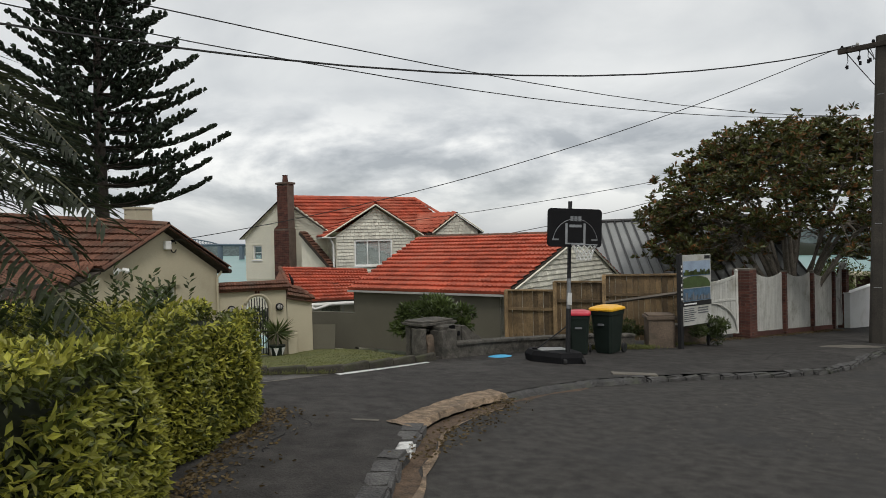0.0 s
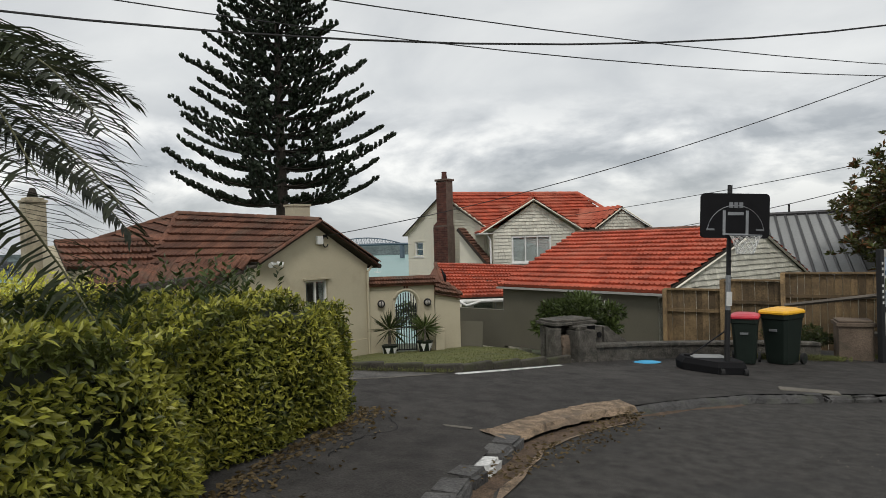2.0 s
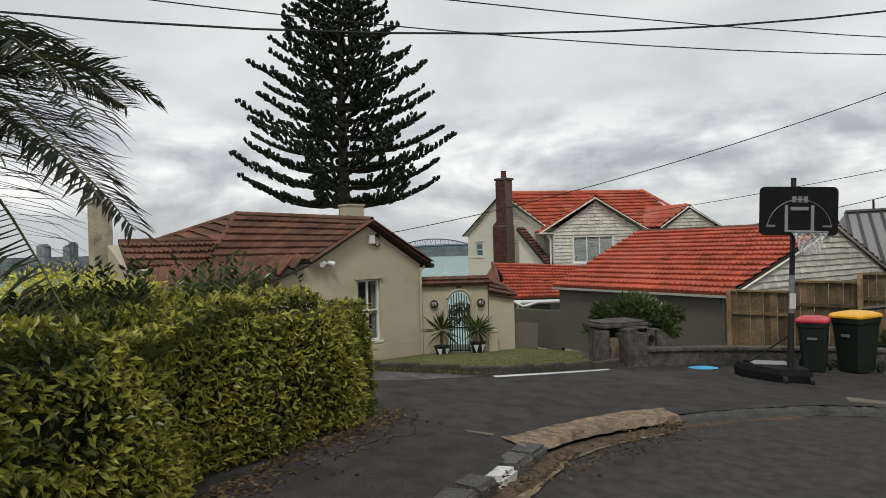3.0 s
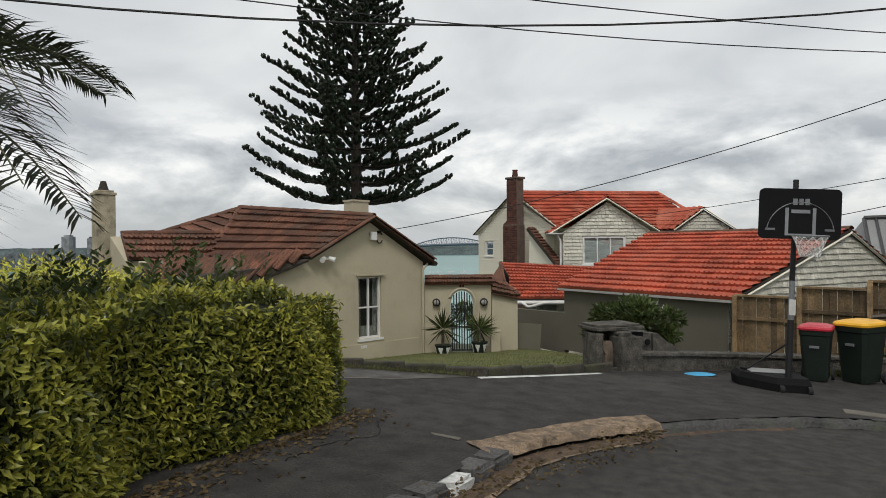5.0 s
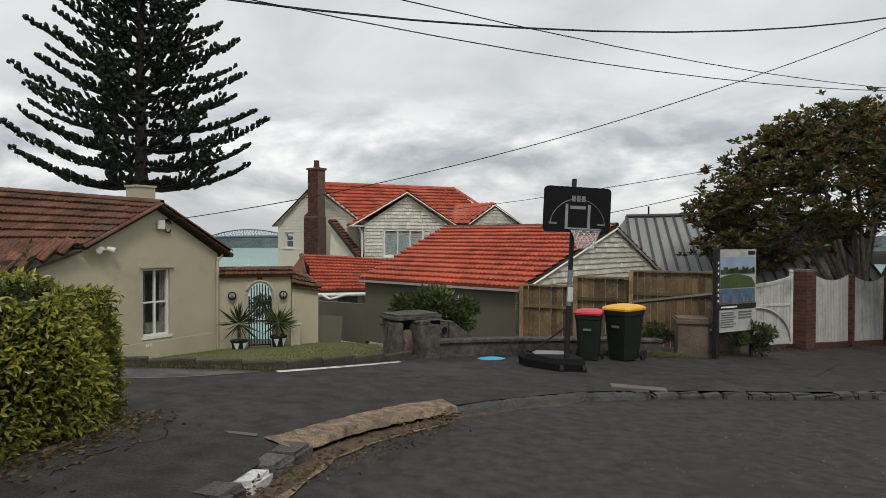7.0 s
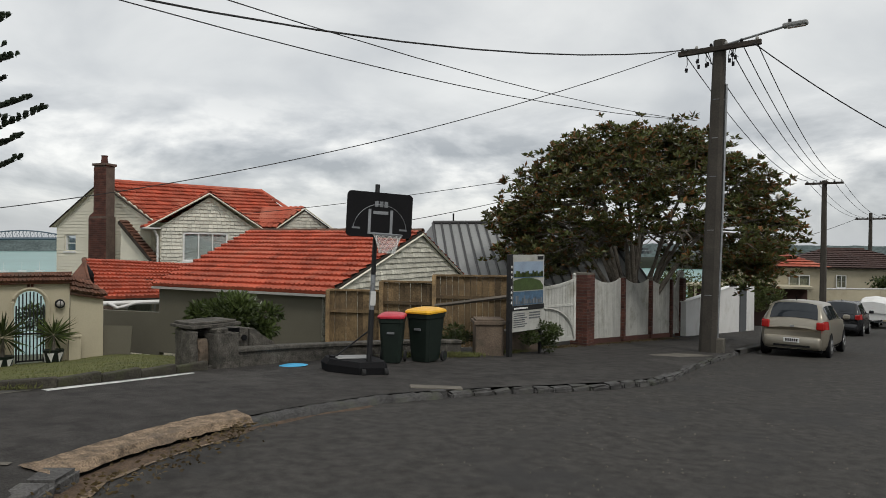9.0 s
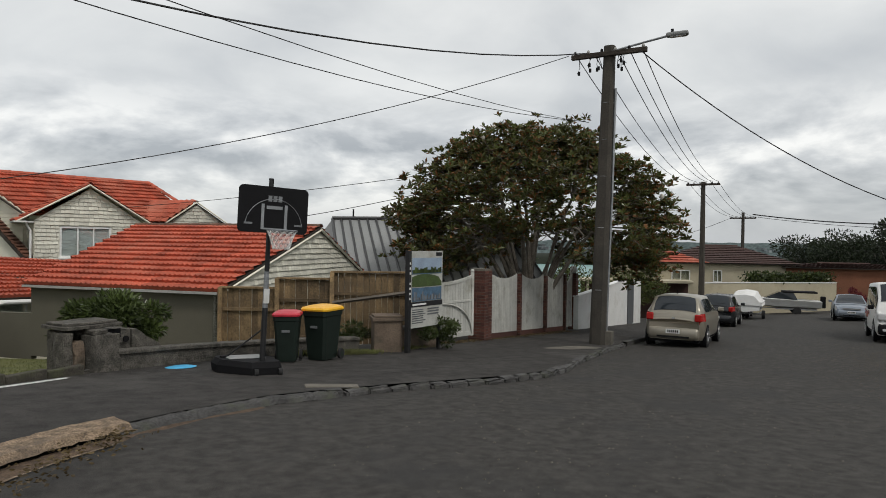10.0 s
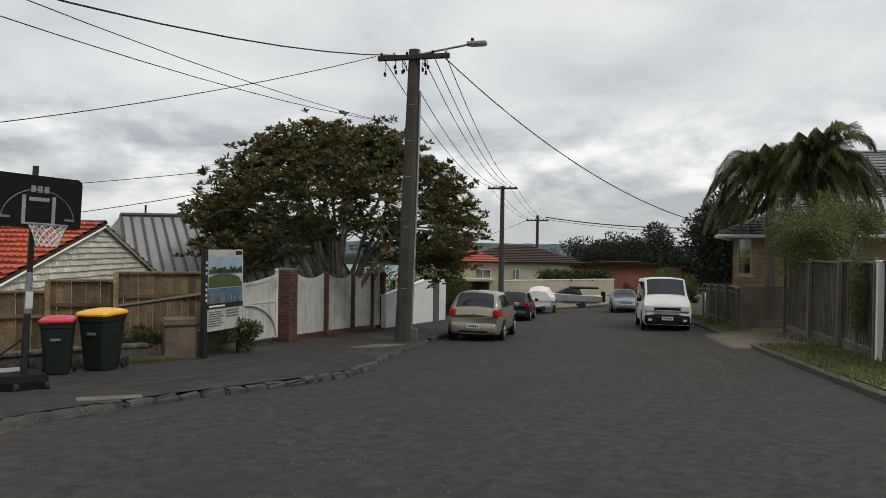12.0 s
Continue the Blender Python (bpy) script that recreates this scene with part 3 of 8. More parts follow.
# ---- cottage ----
def build_cottage():
    m = frame_at((-3.34, 20.07, -1.72), (0.611, 0.791))
    inv = m.inverted()
    L = lambda x, y, z: inv @ Vector((x, y, z))
    c = thing("cottage", m, "cream rendered cottage with weathered brown clay tile roof", "house")

    def top(x):
        if x > -1.92:
            return 3.92 + (x + 1.92) * (-0.60)
        if x > -3.95:
            return 3.92 + (x + 1.92) * 0.50
        return 2.905 + (x + 3.95) * 0.345
    part("wall", wall_mesh((-8.2, -5.2, -3.95, -1.92, 0), top, [(-2.33, -1.55, 0.66, 2.40)], 0.25), "cream", c)
    part("plinth", boxes((-8.2, 0.02, -0.035, -0.002, 0, 0.52)), "cream", c)
    part("side_wall", boxes((-0.25, -0.002, 0.252, 5.5, 0, 2.62)), "cream", c)
    window(c, -2.33, 0.66, 0.78, 1.74, 2, 2, "white", y=0.07)
    # unseen backing added behind the window; the room's dimness is in its colour
    part("room_wall", boxes((-3.6, -0.4, 1.5, 1.6, 0.1, 2.7), (-3.6, -3.5, 0.26, 1.49, 0.1, 2.7), (-3.49, -0.4, 0.26, 1.49, 2.6, 2.7)), "room", c)
    for x0, x1, z0 in ((-2.27, -2.15, 0.72), (-1.74, -1.61, 0.72), (-2.14, -1.75, 0.72)):
        bm = B()
        strip(bm, [[(x0 + (x1 - x0) * i / 8, 0.19 + 0.015 * math.sin(i * 2.2), zz) for i in range(9)] for zz in (z0, 2.34 if x1 - x0 < 0.25 else 1.0)])
        part("curtain", bm, "curtain", c, "pale gathered curtain")
    part("window_hood", boxes((-2.42, -1.46, -0.07, -0.002, 2.42, 2.47)), "cream", c)
    part("vent_grille", boxes(*[(-2.28 + 0.05 * i, -2.25 + 0.05 * i, -0.05, -0.037, 0.40, 0.48) for i in range(4)]), "white", c)
    part("drainpipe", tube(tube(B(), ((-0.06, -0.07, 0.05), (-0.06, -0.07, 2.55)), 0.035), ((-0.06, -0.07, 2.55), (0.12, -0.07, 2.72)), 0.035), "cream", c)
    # floodlight, meter dome and cable on the gable
    fl = part("floodlight", tube(B(), ((-3.42, -0.02, 2.93), (-3.42, -0.16, 2.93)), 0.035), "white", c)
    for dx in (-0.13, 0.13):
        part("lamp_head", tube(B(), ((-3.42 + dx * 0.5, -0.13, 2.95), (-3.42 + dx * 1.5, -0.24, 2.89)), [0.05, 0.075]), "white", fl)
    sb = part("service_box", boxes((-1.95, -1.75, -0.12, -0.002, 3.42, 3.66), bevel=0.02), "white", c)
    part("cable_loop", tube(B(), [(-1.62 + 0.10 * math.cos(a), -0.04, 3.50 + 0.16 * math.sin(a)) for a in [0.5 + 0.35 * i for i in range(16)]], 0.018, 6), "wire", sb)
    part("insulator", tube(B(), ((-1.66, -0.02, 3.66), (-1.66, -0.12, 3.66)), 0.04), "black", sb)
    R0 = Vector((-1.92, -0.22, 4.08))
    H = L(-9.06, 19.65, 2.74)
    L0 = Vector((-3.95, -0.22, 2.98))
    BL = L(-8.76, 17.26, 1.23)
    roof = part("roof", slab(slab(B(), (L0, BL, H, R0), 0.08), ((0.28, -0.22, 2.80), R0, H, H + Vector((3.6, 1.8, -1.9))), 0.08), "darkbark", c)
    tiled_slope(roof, L0, BL, R0, H, "oldtile")
    course_slope(roof, H + Vector((3.6, 1.8, -1.9)), (0.28, -0.22, 2.80), H, R0, "oldtile")
    P1, P2, E2 = L(-10.9, 16.5, 1.92), L(-8.9, 18.5, 1.95), L(-8.76, 17.26, 1.21)
    E1 = L(-9.9, 15.45, 1.23)
    HL = L(-11.2, 18.3, 1.9)
    part("roof_underside", slab(slab(B(), (BL, H, HL), 0.05), (E1, E2, P2, P1), 0.05), "darkbark", roof)
    course_slope(roof, BL, HL, H, H + (HL - H) * 0.02, "oldtile")
    tiled_slope(roof, E1, E2, P1, P2, "oldtile")
    A0, A1, A2, A3 = Vector((-4.0, -0.2, 2.93)), L(-9.12, 15.08, 1.10), L(-8.33, 13.69, 0.80), Vector((-6.6, -0.2, 2.02))
    part("roof_underside", slab(B(), (A0, A1, A2, A3), 0.07), "darkbark", roof)
    tiled_slope(roof, A3, A2, A0, A1, "oldtile")
    part("flashing", tube(B(), (A1 + Vector((0, 0, 0.10)), A0 + Vector((-0.2, 0.3, 0.05))), 0.04, 6), "cream", roof)
    part("fascia", tube(B(), (L(-9.65, 15.50, 1.16), L(-8.5, 16.6, 1.16)), 0.05, 6), "cream", roof)
    ridge_caps(roof, R0 + Vector((0, 0, 0.02)), H + Vector((0, 0, 0.02)), "oldtile")
    ridge_caps(roof, H, BL.lerp(H, 0.35), "oldtile")
    ridge_caps(roof, H, HL, "oldtile")
    ridge_caps(roof, P1, P2, "oldtile")
    ridge_caps(roof, R0, (0.28, -0.22, 2.84), "oldtile", r=0.07)
    ridge_caps(roof, R0, L0, "oldtile", r=0.07)
    part("bargeboard", tube(B(), (R0 + Vector((0, -0.02, -0.06)), Vector((0.30, -0.24, 2.74))), 0.03, 4), "oldtile", roof)
    part("gutter", tube(B(), ((0.30, -0.25, 2.72), (0.30, 3.0, 2.72)), 0.07, 8), "darkbark", roof)
    # far wing walls and the two chimneys
    part("wing_wall", prism(B(), (L(-10.75, 16.6, -1.7), L(-9.75, 15.75, -1.7), L(-9.75, 15.75, 1.2), L(-10.85, 16.6, 1.85)), (-0.3, 0.3, 0)), "cream", c)
    part("wing_wall", prism(B(), (L(-9.6, 15.8, -1.7), L(-8.6, 16.8, -1.7), L(-8.6, 16.8, 1.15), L(-9.6, 15.8, 1.15)), (-0.1, 0.2, 0)), "cream", c)
    a, b = L(-11.86, 16.66, -1.7), L(-11.27, 16.76, -1.7)
    ch = part("chimney", boxes((a.x, a.x + 0.50, a.y - 0.25, a.y + 0.25, 0, 4.72), (a.x - 0.03, a.x + 0.53, a.y - 0.28, a.y + 0.28, 4.722, 4.80), (a.x + 0.03, a.x + 0.47, a.y - 0.22, a.y + 0.22, 4.802, 4.86), bevel=0.015), "stainedcream", c, "tall stained cream chimney")
    part("chimney_pot", tube(B(), ((a.x + 0.25, a.y, 4.85), (a.x + 0.25, a.y, 4.95), (a.x + 0.25, a.y, 5.12)), [0.15, 0.12, 0.07]), "darkbark", ch)
    q = L(-5.66, 20.75, 2.0)
    part("chimney", boxes((q.x - 0.3, q.x + 0.3, q.y - 0.25, q.y + 0.25, 2.6, 4.66), (q.x - 0.33, q.x + 0.33, q.y - 0.28, q.y + 0.28, 4.664, 4.72)), "cream", c, "short cream chimney")
    return c


build_cottage()


# ---- gate wall with arched gateway ----
def build_gate_wall():
    m = frame_at((-3.28, 20.10, -1.70), (0.98, 0.20))
    g = thing("garden_wall", m, "cream rendered garden wall with arched gateway and tile coping", "wall")
    arch = lambda x: 1.50 + math.sqrt(max(0.0, 0.34 ** 2 - (x - 1.10) ** 2)) * 1.12
    xs = [-0.12, 1.98] + [0.76 + 0.68 * i / 12 for i in range(13)]
    part("wall", wall_mesh(xs, lambda x: 2.10, [(0.76, 1.44, 0.0, 1.9)], 0.24, arch=arch), "cream", g)
    bm = B()
    arc = [(1.10 + 0.40 * math.cos(a), -0.02, 1.50 + 0.44 * math.sin(a)) for a in [math.pi * i / 14 for i in range(15)]]
    tube(bm, [(1.50, -0.02, 0.0)] + arc + [(0.70, -0.02, 0.0)], 0.05, 6)
    part("arch_moulding", bm, "cream", g)
    cop = part("coping", slab(slab(B(), ((-0.02, -0.14, 2.08), (2.02, -0.14, 2.08), (2.02, 0.12, 2.30), (-0.02, 0.12, 2.30)), 0.03), ((2.02, 0.38, 2.08), (-0.02, 0.38, 2.08), (-0.02, 0.12, 2.30), (2.02, 0.12, 2.30)), 0.03), "oldtile", g)
    tiled_slope(cop, (-0.02, -0.14, 2.09), (2.02, -0.14, 2.09), (-0.02, 0.12, 2.31), (2.02, 0.12, 2.31), "oldtile", course=0.15, tile=0.17)
    ridge_caps(cop, (-0.02, 0.12, 2.31), (2.02, 0.12, 2.31), "oldtile", r=0.06)
    gate = part("gate", boxes((0.78, 0.82, 0.08, 0.11, 0.03, 1.5), (1.38, 1.42, 0.08, 0.11, 0.03, 1.5), (0.82, 1.38, 0.08, 0.11, 0.05, 0.09), (0.82, 1.38, 0.08, 0.11, 0.75, 0.79)), "blackmetal", g, "black wrought iron gate")
    for i in range(7):
        x = 0.86 + 0.08 * i
        part("bar", tube(B(), ((x, 0.095, 0.05), (x, 0.095, arch(x) - 0.03)), 0.017, 5), "blackmetal", gate)
    # side return wall with its own lean-to coping
    r = part("return_wall", wall_mesh((2.0, 2.78), lambda x: 1.86 - 0.16 * (x - 2.0), [], 0.22), "cream", g)
    tiled_slope(r, (1.98, -0.16, 1.84), (2.86, -0.16, 1.66), (1.98, 0.20, 2.22), (2.40, 0.20, 2.00), "oldtile", course=0.16, tile=0.18)
    part("coping", prism(B(), ((1.98, -0.14, 1.80), (2.84, -0.14, 1.64), (2.40, 0.2, 1.96), (1.98, 0.2, 2.18)), (0, 0.02, -0.04)), "oldtile", g)
    for x in (0.33, 1.76):
        l = thing("wall_lantern", m @ Matrix.Translation((x, -0.05, 1.53)), "round black wall lantern with pale glass", "lamp", "gateway lanterns")
        part("backplate", tube(B(), ((0, 0.045, 0), (0, 0.0, 0)), 0.12, 12), "blackmetal", l)
        bm = B()
        bmesh.ops.create_uvsphere(bm, u_segments=12, v_segments=8, radius=0.085, matrix=Matrix.Translation((0, -0.05, 0)))
        part("globe", bm, "curtain", l, smooth=True)
        bm = tube(B(), [(0.1 * math.cos(a), -0.06, 0.1 * math.sin(a)) for a in [math.tau * i / 12 for i in range(13)]], 0.018, 5)
        part("cage", tube(bm, ((0, -0.14, -0.1), (0, -0.14, 0.1)), 0.012, 5), "blackmetal", l)
    tagged(part("number_bar", boxes((1.03, 1.09, -0.012, -0.002, 1.97, 2.07), (1.11, 1.17, -0.012, -0.002, 1.97, 2.07)), "brick", g), "small dark number plaque bars")


build_gate_wall()


# ---- garage with orange tile roof ----
def build_garage():
    m = frame_at((0.82, 21.37, -1.60), (3.97, -4.17))
    g = thing("garage", m, "olive-grey rendered garage with bright orange tile roof", "garage")
    part("wall", boxes((0, 5.77, 0, 0.2, -0.1, 1.76)), "greywall", g)
    part("side_wall", boxes((0, 0.2, 0.202, 9.2, -0.1, 1.7)), "greywall", g)
    part("low_wall", wall_mesh((-2.7, 0.0), lambda x: 1.04 + 0.02 * x, [], 0.18, z0=-0.2), "greywall", g)
    part("fascia", boxes((-0.10, 5.84, -0.20, -0.165, 1.745, 1.805)), "curtain", g, "pale weathered eave board")
    gm = Matrix.Translation((5.77, 0, 0)) @ Matrix.Rotation(radians(90), 4, "Z")
    top = lambda x: 1.80 + x * (1.62 / 5.2) if x < 5.2 else 3.42 - (x - 5.2) * 0.44
    w = part("gable_wall", wall_mesh((0, 5.2, 9.4), top, [], 0.15, z0=-0.3), "shake", g)
    w.matrix_basis = gm
    inv = lambda z: (max(0.0, (z - 1.80) / (1.62 / 5.2)), min(9.4, 5.2 + (3.42 - z) / 0.44))
    shingle_wall(g, inv, 0.6, 3.36, "shake", gm)
    e0, e1, r0, r1 = Vector((-0.1, -0.16, 1.80)), Vector((5.85, -0.16, 1.80)), Vector((-1.15, 5.2, 3.50)), Vector((5.85, 5.2, 3.50))
    f0, f1 = Vector((-1.15, 9.7, 1.55)), Vector((5.85, 9.7, 1.55))
    roof = part("roof", slab(slab(B(), (e0, e1, r1, r0), 0.06), (f1, f0, r0, r1), 0.06), "darkbark", g)
    tiled_slope(roof, e0, e1, r0, r1, "redtile", course=0.40, tile=0.31, thick=0.075)
    course_slope(roof, f1, f0, r1, r0, "redtile", course=0.34, tile=0.28, thick=0.075)
    ridge_caps(roof, r0, r1, "oldtile", r=0.12)
    part("bargeboard", tube(B(), (r1 + Vector((0.02, 0, -0.08)), f1 + Vector((0.02, 0, -0.08))), 0.045, 4), "weather", roof)
    part("verge_trim", tube(B(), (r1 + Vector((0.02, 0, -0.10)), e1 + Vector((0.02, 0, -0.08))), 0.03, 4), "weather", roof)


build_garage()


# ---- two-storey house with orange roof ----
def build_house():
    o = Vector((-1.68, 32.43, -3.0))
    h = thing("house", Matrix.Translation(o), "two-storey cream weatherboard house with orange tile roof", "house")
    P = lambda x, y, z: Vector((x, y, z)) - o
    # gable end wall with the chimney: near corner N, far corner F
    N_, F_ = Vector((0.23, 32.35, 0)), Vector((-3.95, 36.22, 0))
    u = (N_ - F_)
    length = u.length
    gm = Matrix.Translation(-o) @ frame_at((F_.x, F_.y, -3.0), (u.x, u.y))
    top = lambda x: 5.28 + x * (1.95 / 2.95) if x < 2.95 else 7.23 - (x - 2.95) * (1.87 / (length - 2.95))
    w = part("gable_wall", wall_mesh((0, 2.95, length), top, [(0.55, 1.20, 4.0, 4.75)], 0.2), "weather", h)
    w.matrix_basis = gm
    inv = lambda z: (max(0.0, (z - 5.28) / (1.95 / 2.95)), min(length, 2.95 + (7.23 - z) / (1.87 / (length - 2.95))))
    zz = 3.0
    while zz < 7.15:
        a0, b0 = inv(zz)
        a1, b1 = inv(zz + 0.15)
        if b1 - a1 > 0.05:
            for lo, hi in ((0.0, 0.5), (1.25, length)) if 3.95 <= zz <= 4.75 else ((0.0, length),):
                aa, bb, cc, dd = max(a0, lo), min(b0, hi), min(b1, hi), max(a1, lo)
                if bb - aa > 0.03 and cc - dd > 0.01:
                    bm = B()
                    v = [bm.verts.new(p) for p in ((aa, -0.03, zz), (bb, -0.03, zz), (cc, -0.006, zz + 0.15), (dd, -0.006, zz + 0.15), (aa, 0, zz), (bb, 0, zz))]
                    bm.faces.new(v[:4])
                    bm.faces.new((v[4], v[5], v[1], v[0]))
                    part("weatherboard", bm, "weather", h).matrix_basis = gm
        zz += 0.15
    window(h, 0.55, 4.0, 0.65, 0.75, 1, 2, "white", y=0.03, m=gm)
    # front body and dormer bay
    dm = Matrix.Translation(-o) @ frame_at((0.66, 30.90, -3.0), (0.986, 0.165))
    dl = 3.91
    dtop = lambda x: 5.14 + min(x, dl - x) * (1.31 / (dl / 2))
    d = part("bay_wall", wall_mesh((0, dl / 2, dl), dtop, [(0.86, 2.73, 3.66, 4.90)], 0.2), "shake", h)
    d.matrix_basis = dm
    dinv = lambda z: (max(0.0, (z - 5.14) / (1.31 / (dl / 2))), min(dl, dl - (z - 5.14) / (1.31 / (dl / 2))))
    shingle_wall(h, lambda z: (dinv(z)[0], dinv(z)[1]), 4.95, 6.4, "shake", dm)
    shingle_wall(h, lambda z: (0.0, 0.82), 2.9, 4.95, "shake", dm)
    shingle_wall(h, lambda z: (2.78, dl), 2.9, 4.95, "shake", dm)
    shingle_wall(h, lambda z: (0.82, 2.78), 2.9, 3.60, "shake", dm)
    window(h, 0.86, 3.66, 1.87, 1.24, 3, 1, "white", y=0.0, bar=0.07, m=dm)
    bl = part("blind", boxes((0.93, 2.66, 0.075, 0.085, 3.73, 4.83)), "white", h, "pale window blind")
    bl.matrix_basis = dm
    sw = part("bay_side_wall", boxes((0.0, 0.15, 0.202, 2.6, 2.0, 5.12)), "weather", h)
    sw.matrix_basis = dm
    for i in range(15):
        ob = part("weatherboard", boxes((-0.028, -0.002, 0.0, 2.5, 2.9 + 0.15 * i, 3.03 + 0.15 * i)), "weather", h)
        ob.matrix_basis = dm
    # downpipe at the bay corner
    dp = part("drainpipe", tube(tube(B(), ((-0.12, 0.12, 2.9), (-0.12, 0.12, 4.7)), 0.045), ((-0.12, 0.12, 4.7), (-0.35, 0.0, 5.1)), 0.045), "white", h)
    dp.matrix_basis = dm
    # back body under the main roof
    part("side_wall", prism(B(), (P(0.23, 32.35, -3), P(6.6, 35.2, -3), P(6.6, 35.2, 2.2), P(0.23, 32.35, 2.2)), (-0.1, 0.25, 0)), "weather", h)
    # main roof
    RL, RR = P(-1.95, 34.2, 4.22), P(5.36, 36.6, 4.20)
    EN, EF, ER = P(0.42, 31.9, 2.30), P(-4.25, 36.2, 2.12), P(7.0, 34.6, 2.5)
    roof = part("roof", slab(slab(B(), (EN, ER, RR, RL), 0.03), (EF, RL, RR, P(2.0, 39.5, 2.2)), 0.03), "weather", h)
    tiled_slope(roof, EN, ER, RL, RR, "redtile", course=0.34, tile=0.28, thick=0.075)
    ridge_caps(roof, RL, RR, "redtile", r=0.12)
    ridge_caps(roof, RR, P(7.0, 34.9, 2.9), "redtile", r=0.12)
    part("bargeboard", tube(B(), (RL + Vector((-0.05, -0.05, -0.1)), EF), 0.04, 4), "darkbark", roof)
    part("bargeboard", tube(B(), (RL + Vector((-0.05, -0.1, -0.1)), EN + Vector((0, 0, -0.06))), 0.04, 4), "darkbark", roof)
    # dormer roof
    AP, AL, AR = P(2.56, 30.92, 3.62), P(0.05, 30.58, 2.06), P(5.05, 31.36, 2.00)
    BP, BLf, BR = P(2.2, 34.6, 3.62), P(-0.2, 33.1, 2.06), P(4.7, 34.2, 2.00)
    dr = part("roof", slab(slab(B(), (AL, AP, BP, BLf), 0.03), (AR, BR, BP, AP), 0.03), "weather", h)
    tiled_slope(dr, AL, BLf, AP, BP, "redtile", course=0.34, tile=0.28, thick=0.075)
    course_slope(dr, AR, BR, AP, BP, "redtile", course=0.34, tile=0.28, thick=0.075)
    ridge_caps(dr, AP, BP, "redtile", r=0.11)
    for q in (AL, AR):
        part("bargeboard", tube(B(), (AP + Vector((0, -0.05, -0.05)), q + Vector((0, -0.05, -0.03))), 0.035, 4), "weather", dr)
    part("soffit", prism(B(), (P(0.0, 30.35, 2.02), P(0.66, 30.9, 2.02), P(0.4, 33.0, 2.02), P(-0.25, 33.0, 2.02)), (0, 0, 0.06)), "white", dr)
    # small right-hand gable
    sm = Matrix.Translation(-o) @ frame_at((5.9, 33.3, -3.0), (0.99, -0.03))
    stop = lambda x: 5.25 + (x * 0.85 / 1.16 if x < 1.16 else (0.85 - (x - 1.16) * 0.85 / 1.16))
    s = part("bay_wall", wall_mesh((0, 1.16, 2.25), stop, [], 0.2), "shake", h)
    s.matrix_basis = sm
    shingle_wall(h, lambda z: (max(0, (z - 5.25) * 1.16 / 0.85), min(2.25, 2.32 - (z - 5.25) * 1.16 / 0.85)), 4.0, 6.05, "shake", sm)
    SP, SL, SR = P(7.06, 33.2, 3.18), P(5.7, 33.1, 2.18), P(8.42, 32.95, 2.20)
    SPb, SLb = P(5.0, 35.4, 3.18), P(4.2, 33.9, 2.2)
    sr = part("roof", slab(slab(B(), [p - Vector((0, 0, 0.07)) for p in (SL, SP, SPb, SLb)], 0.03), [p - Vector((0, 0, 0.07)) for p in (SR, P(8.4, 36, 2.2), P(7.0, 36, 3.18), SP)], 0.03), "darkbark", h)
    tiled_slope(sr, SL, SLb, SP, SPb, "redtile", course=0.34, tile=0.28, thick=0.075)
    ridge_caps(sr, SP, SPb, "redtile", r=0.11)
    part("bargeboard", tube(B(), (SP + Vector((0, -0.05, 0)), SR), 0.035, 4), "weather", sr)
    part("bargeboard", tube(B(), (SP + Vector((0, -0.05, 0)), SL), 0.035, 4), "weather", sr)
    # brick chimney in three stages with corbelled cap, and the sloping tiled buttress
    rng2 = random.Random(31)
    cm = Matrix.Translation(-o) @ frame_at((-1.62, 33.2, -3.0), (0.78, -0.63))
    ch = part("chimney", boxes((-0.55, 0.40, -0.42, 0.12, 0, 5.55), (-0.30, 0.36, -0.40, 0.10, 5.552, 7.75), (-0.36, 0.42, -0.46, 0.16, 7.752, 7.86), bevel=0.02), "mortar", h, "tall dark red brick chimney")
    ch.matrix_basis = cm
    brick_me = {}

    def lay(x, y, z, w, d):
        key = (round(w, 3), round(d, 3))
        if key not in brick_me:
            ob = part("brick", boxes((0, w, 0, d, 0, 0.076)), "brick", ch)
            brick_me[key] = ob.data
        else:
            ob = new("brick", brick_me[key])
            ob.parent = ch
        ob.matrix_basis = Matrix.Translation((x, y, z))
    for z0, z1, x0, x1, y0, y1 in ((3.1, 5.50, -0.55, 0.40, -0.42, 0.12), (5.58, 7.70, -0.30, 0.36, -0.40, 0.10)):
        nx = round((x1 - x0) / 0.24)
        bw = (x1 - x0) / nx
        for r in range(int((z1 - z0) / 0.088)):
            z = z0 + 0.088 * r
            for i in range(nx + r % 2):
                a, b = max(x0, x0 + (i - 0.5 * (r % 2)) * bw), min(x1, x0 + (i + 1 - 0.5 * (r % 2)) * bw)
                lay(a + 0.006, y0 - 0.012 - 0.006 * rng2.random(), z, b - a - 0.012, 0.03)
            for i in range(2):
                lay(x0 - 0.014, y0 + 0.02 + 0.26 * i, z, 0.03, 0.235)
    part("chimney_pot", tube(B(), ((0.03, -0.15, 7.86), (0.03, -0.15, 8.15), (0.03, -0.15, 8.22)), [0.15, 0.12, 0.14]), "brick", ch)
    part("shoulder", prism(B(), ((-0.55, -0.42, 5.55), (-0.30, -0.40, 5.75), (-0.30, -0.40, 5.55)), (0, 0.5, 0)), "brick", ch)
    bt = part("buttress_roof", slab(B(), (P(-1.05, 32.15, 2.35), P(0.35, 30.95, 0.62), P(0.62, 31.25, 0.62), P(-0.75, 32.45, 2.35)), 0.12), "darkbark", h)
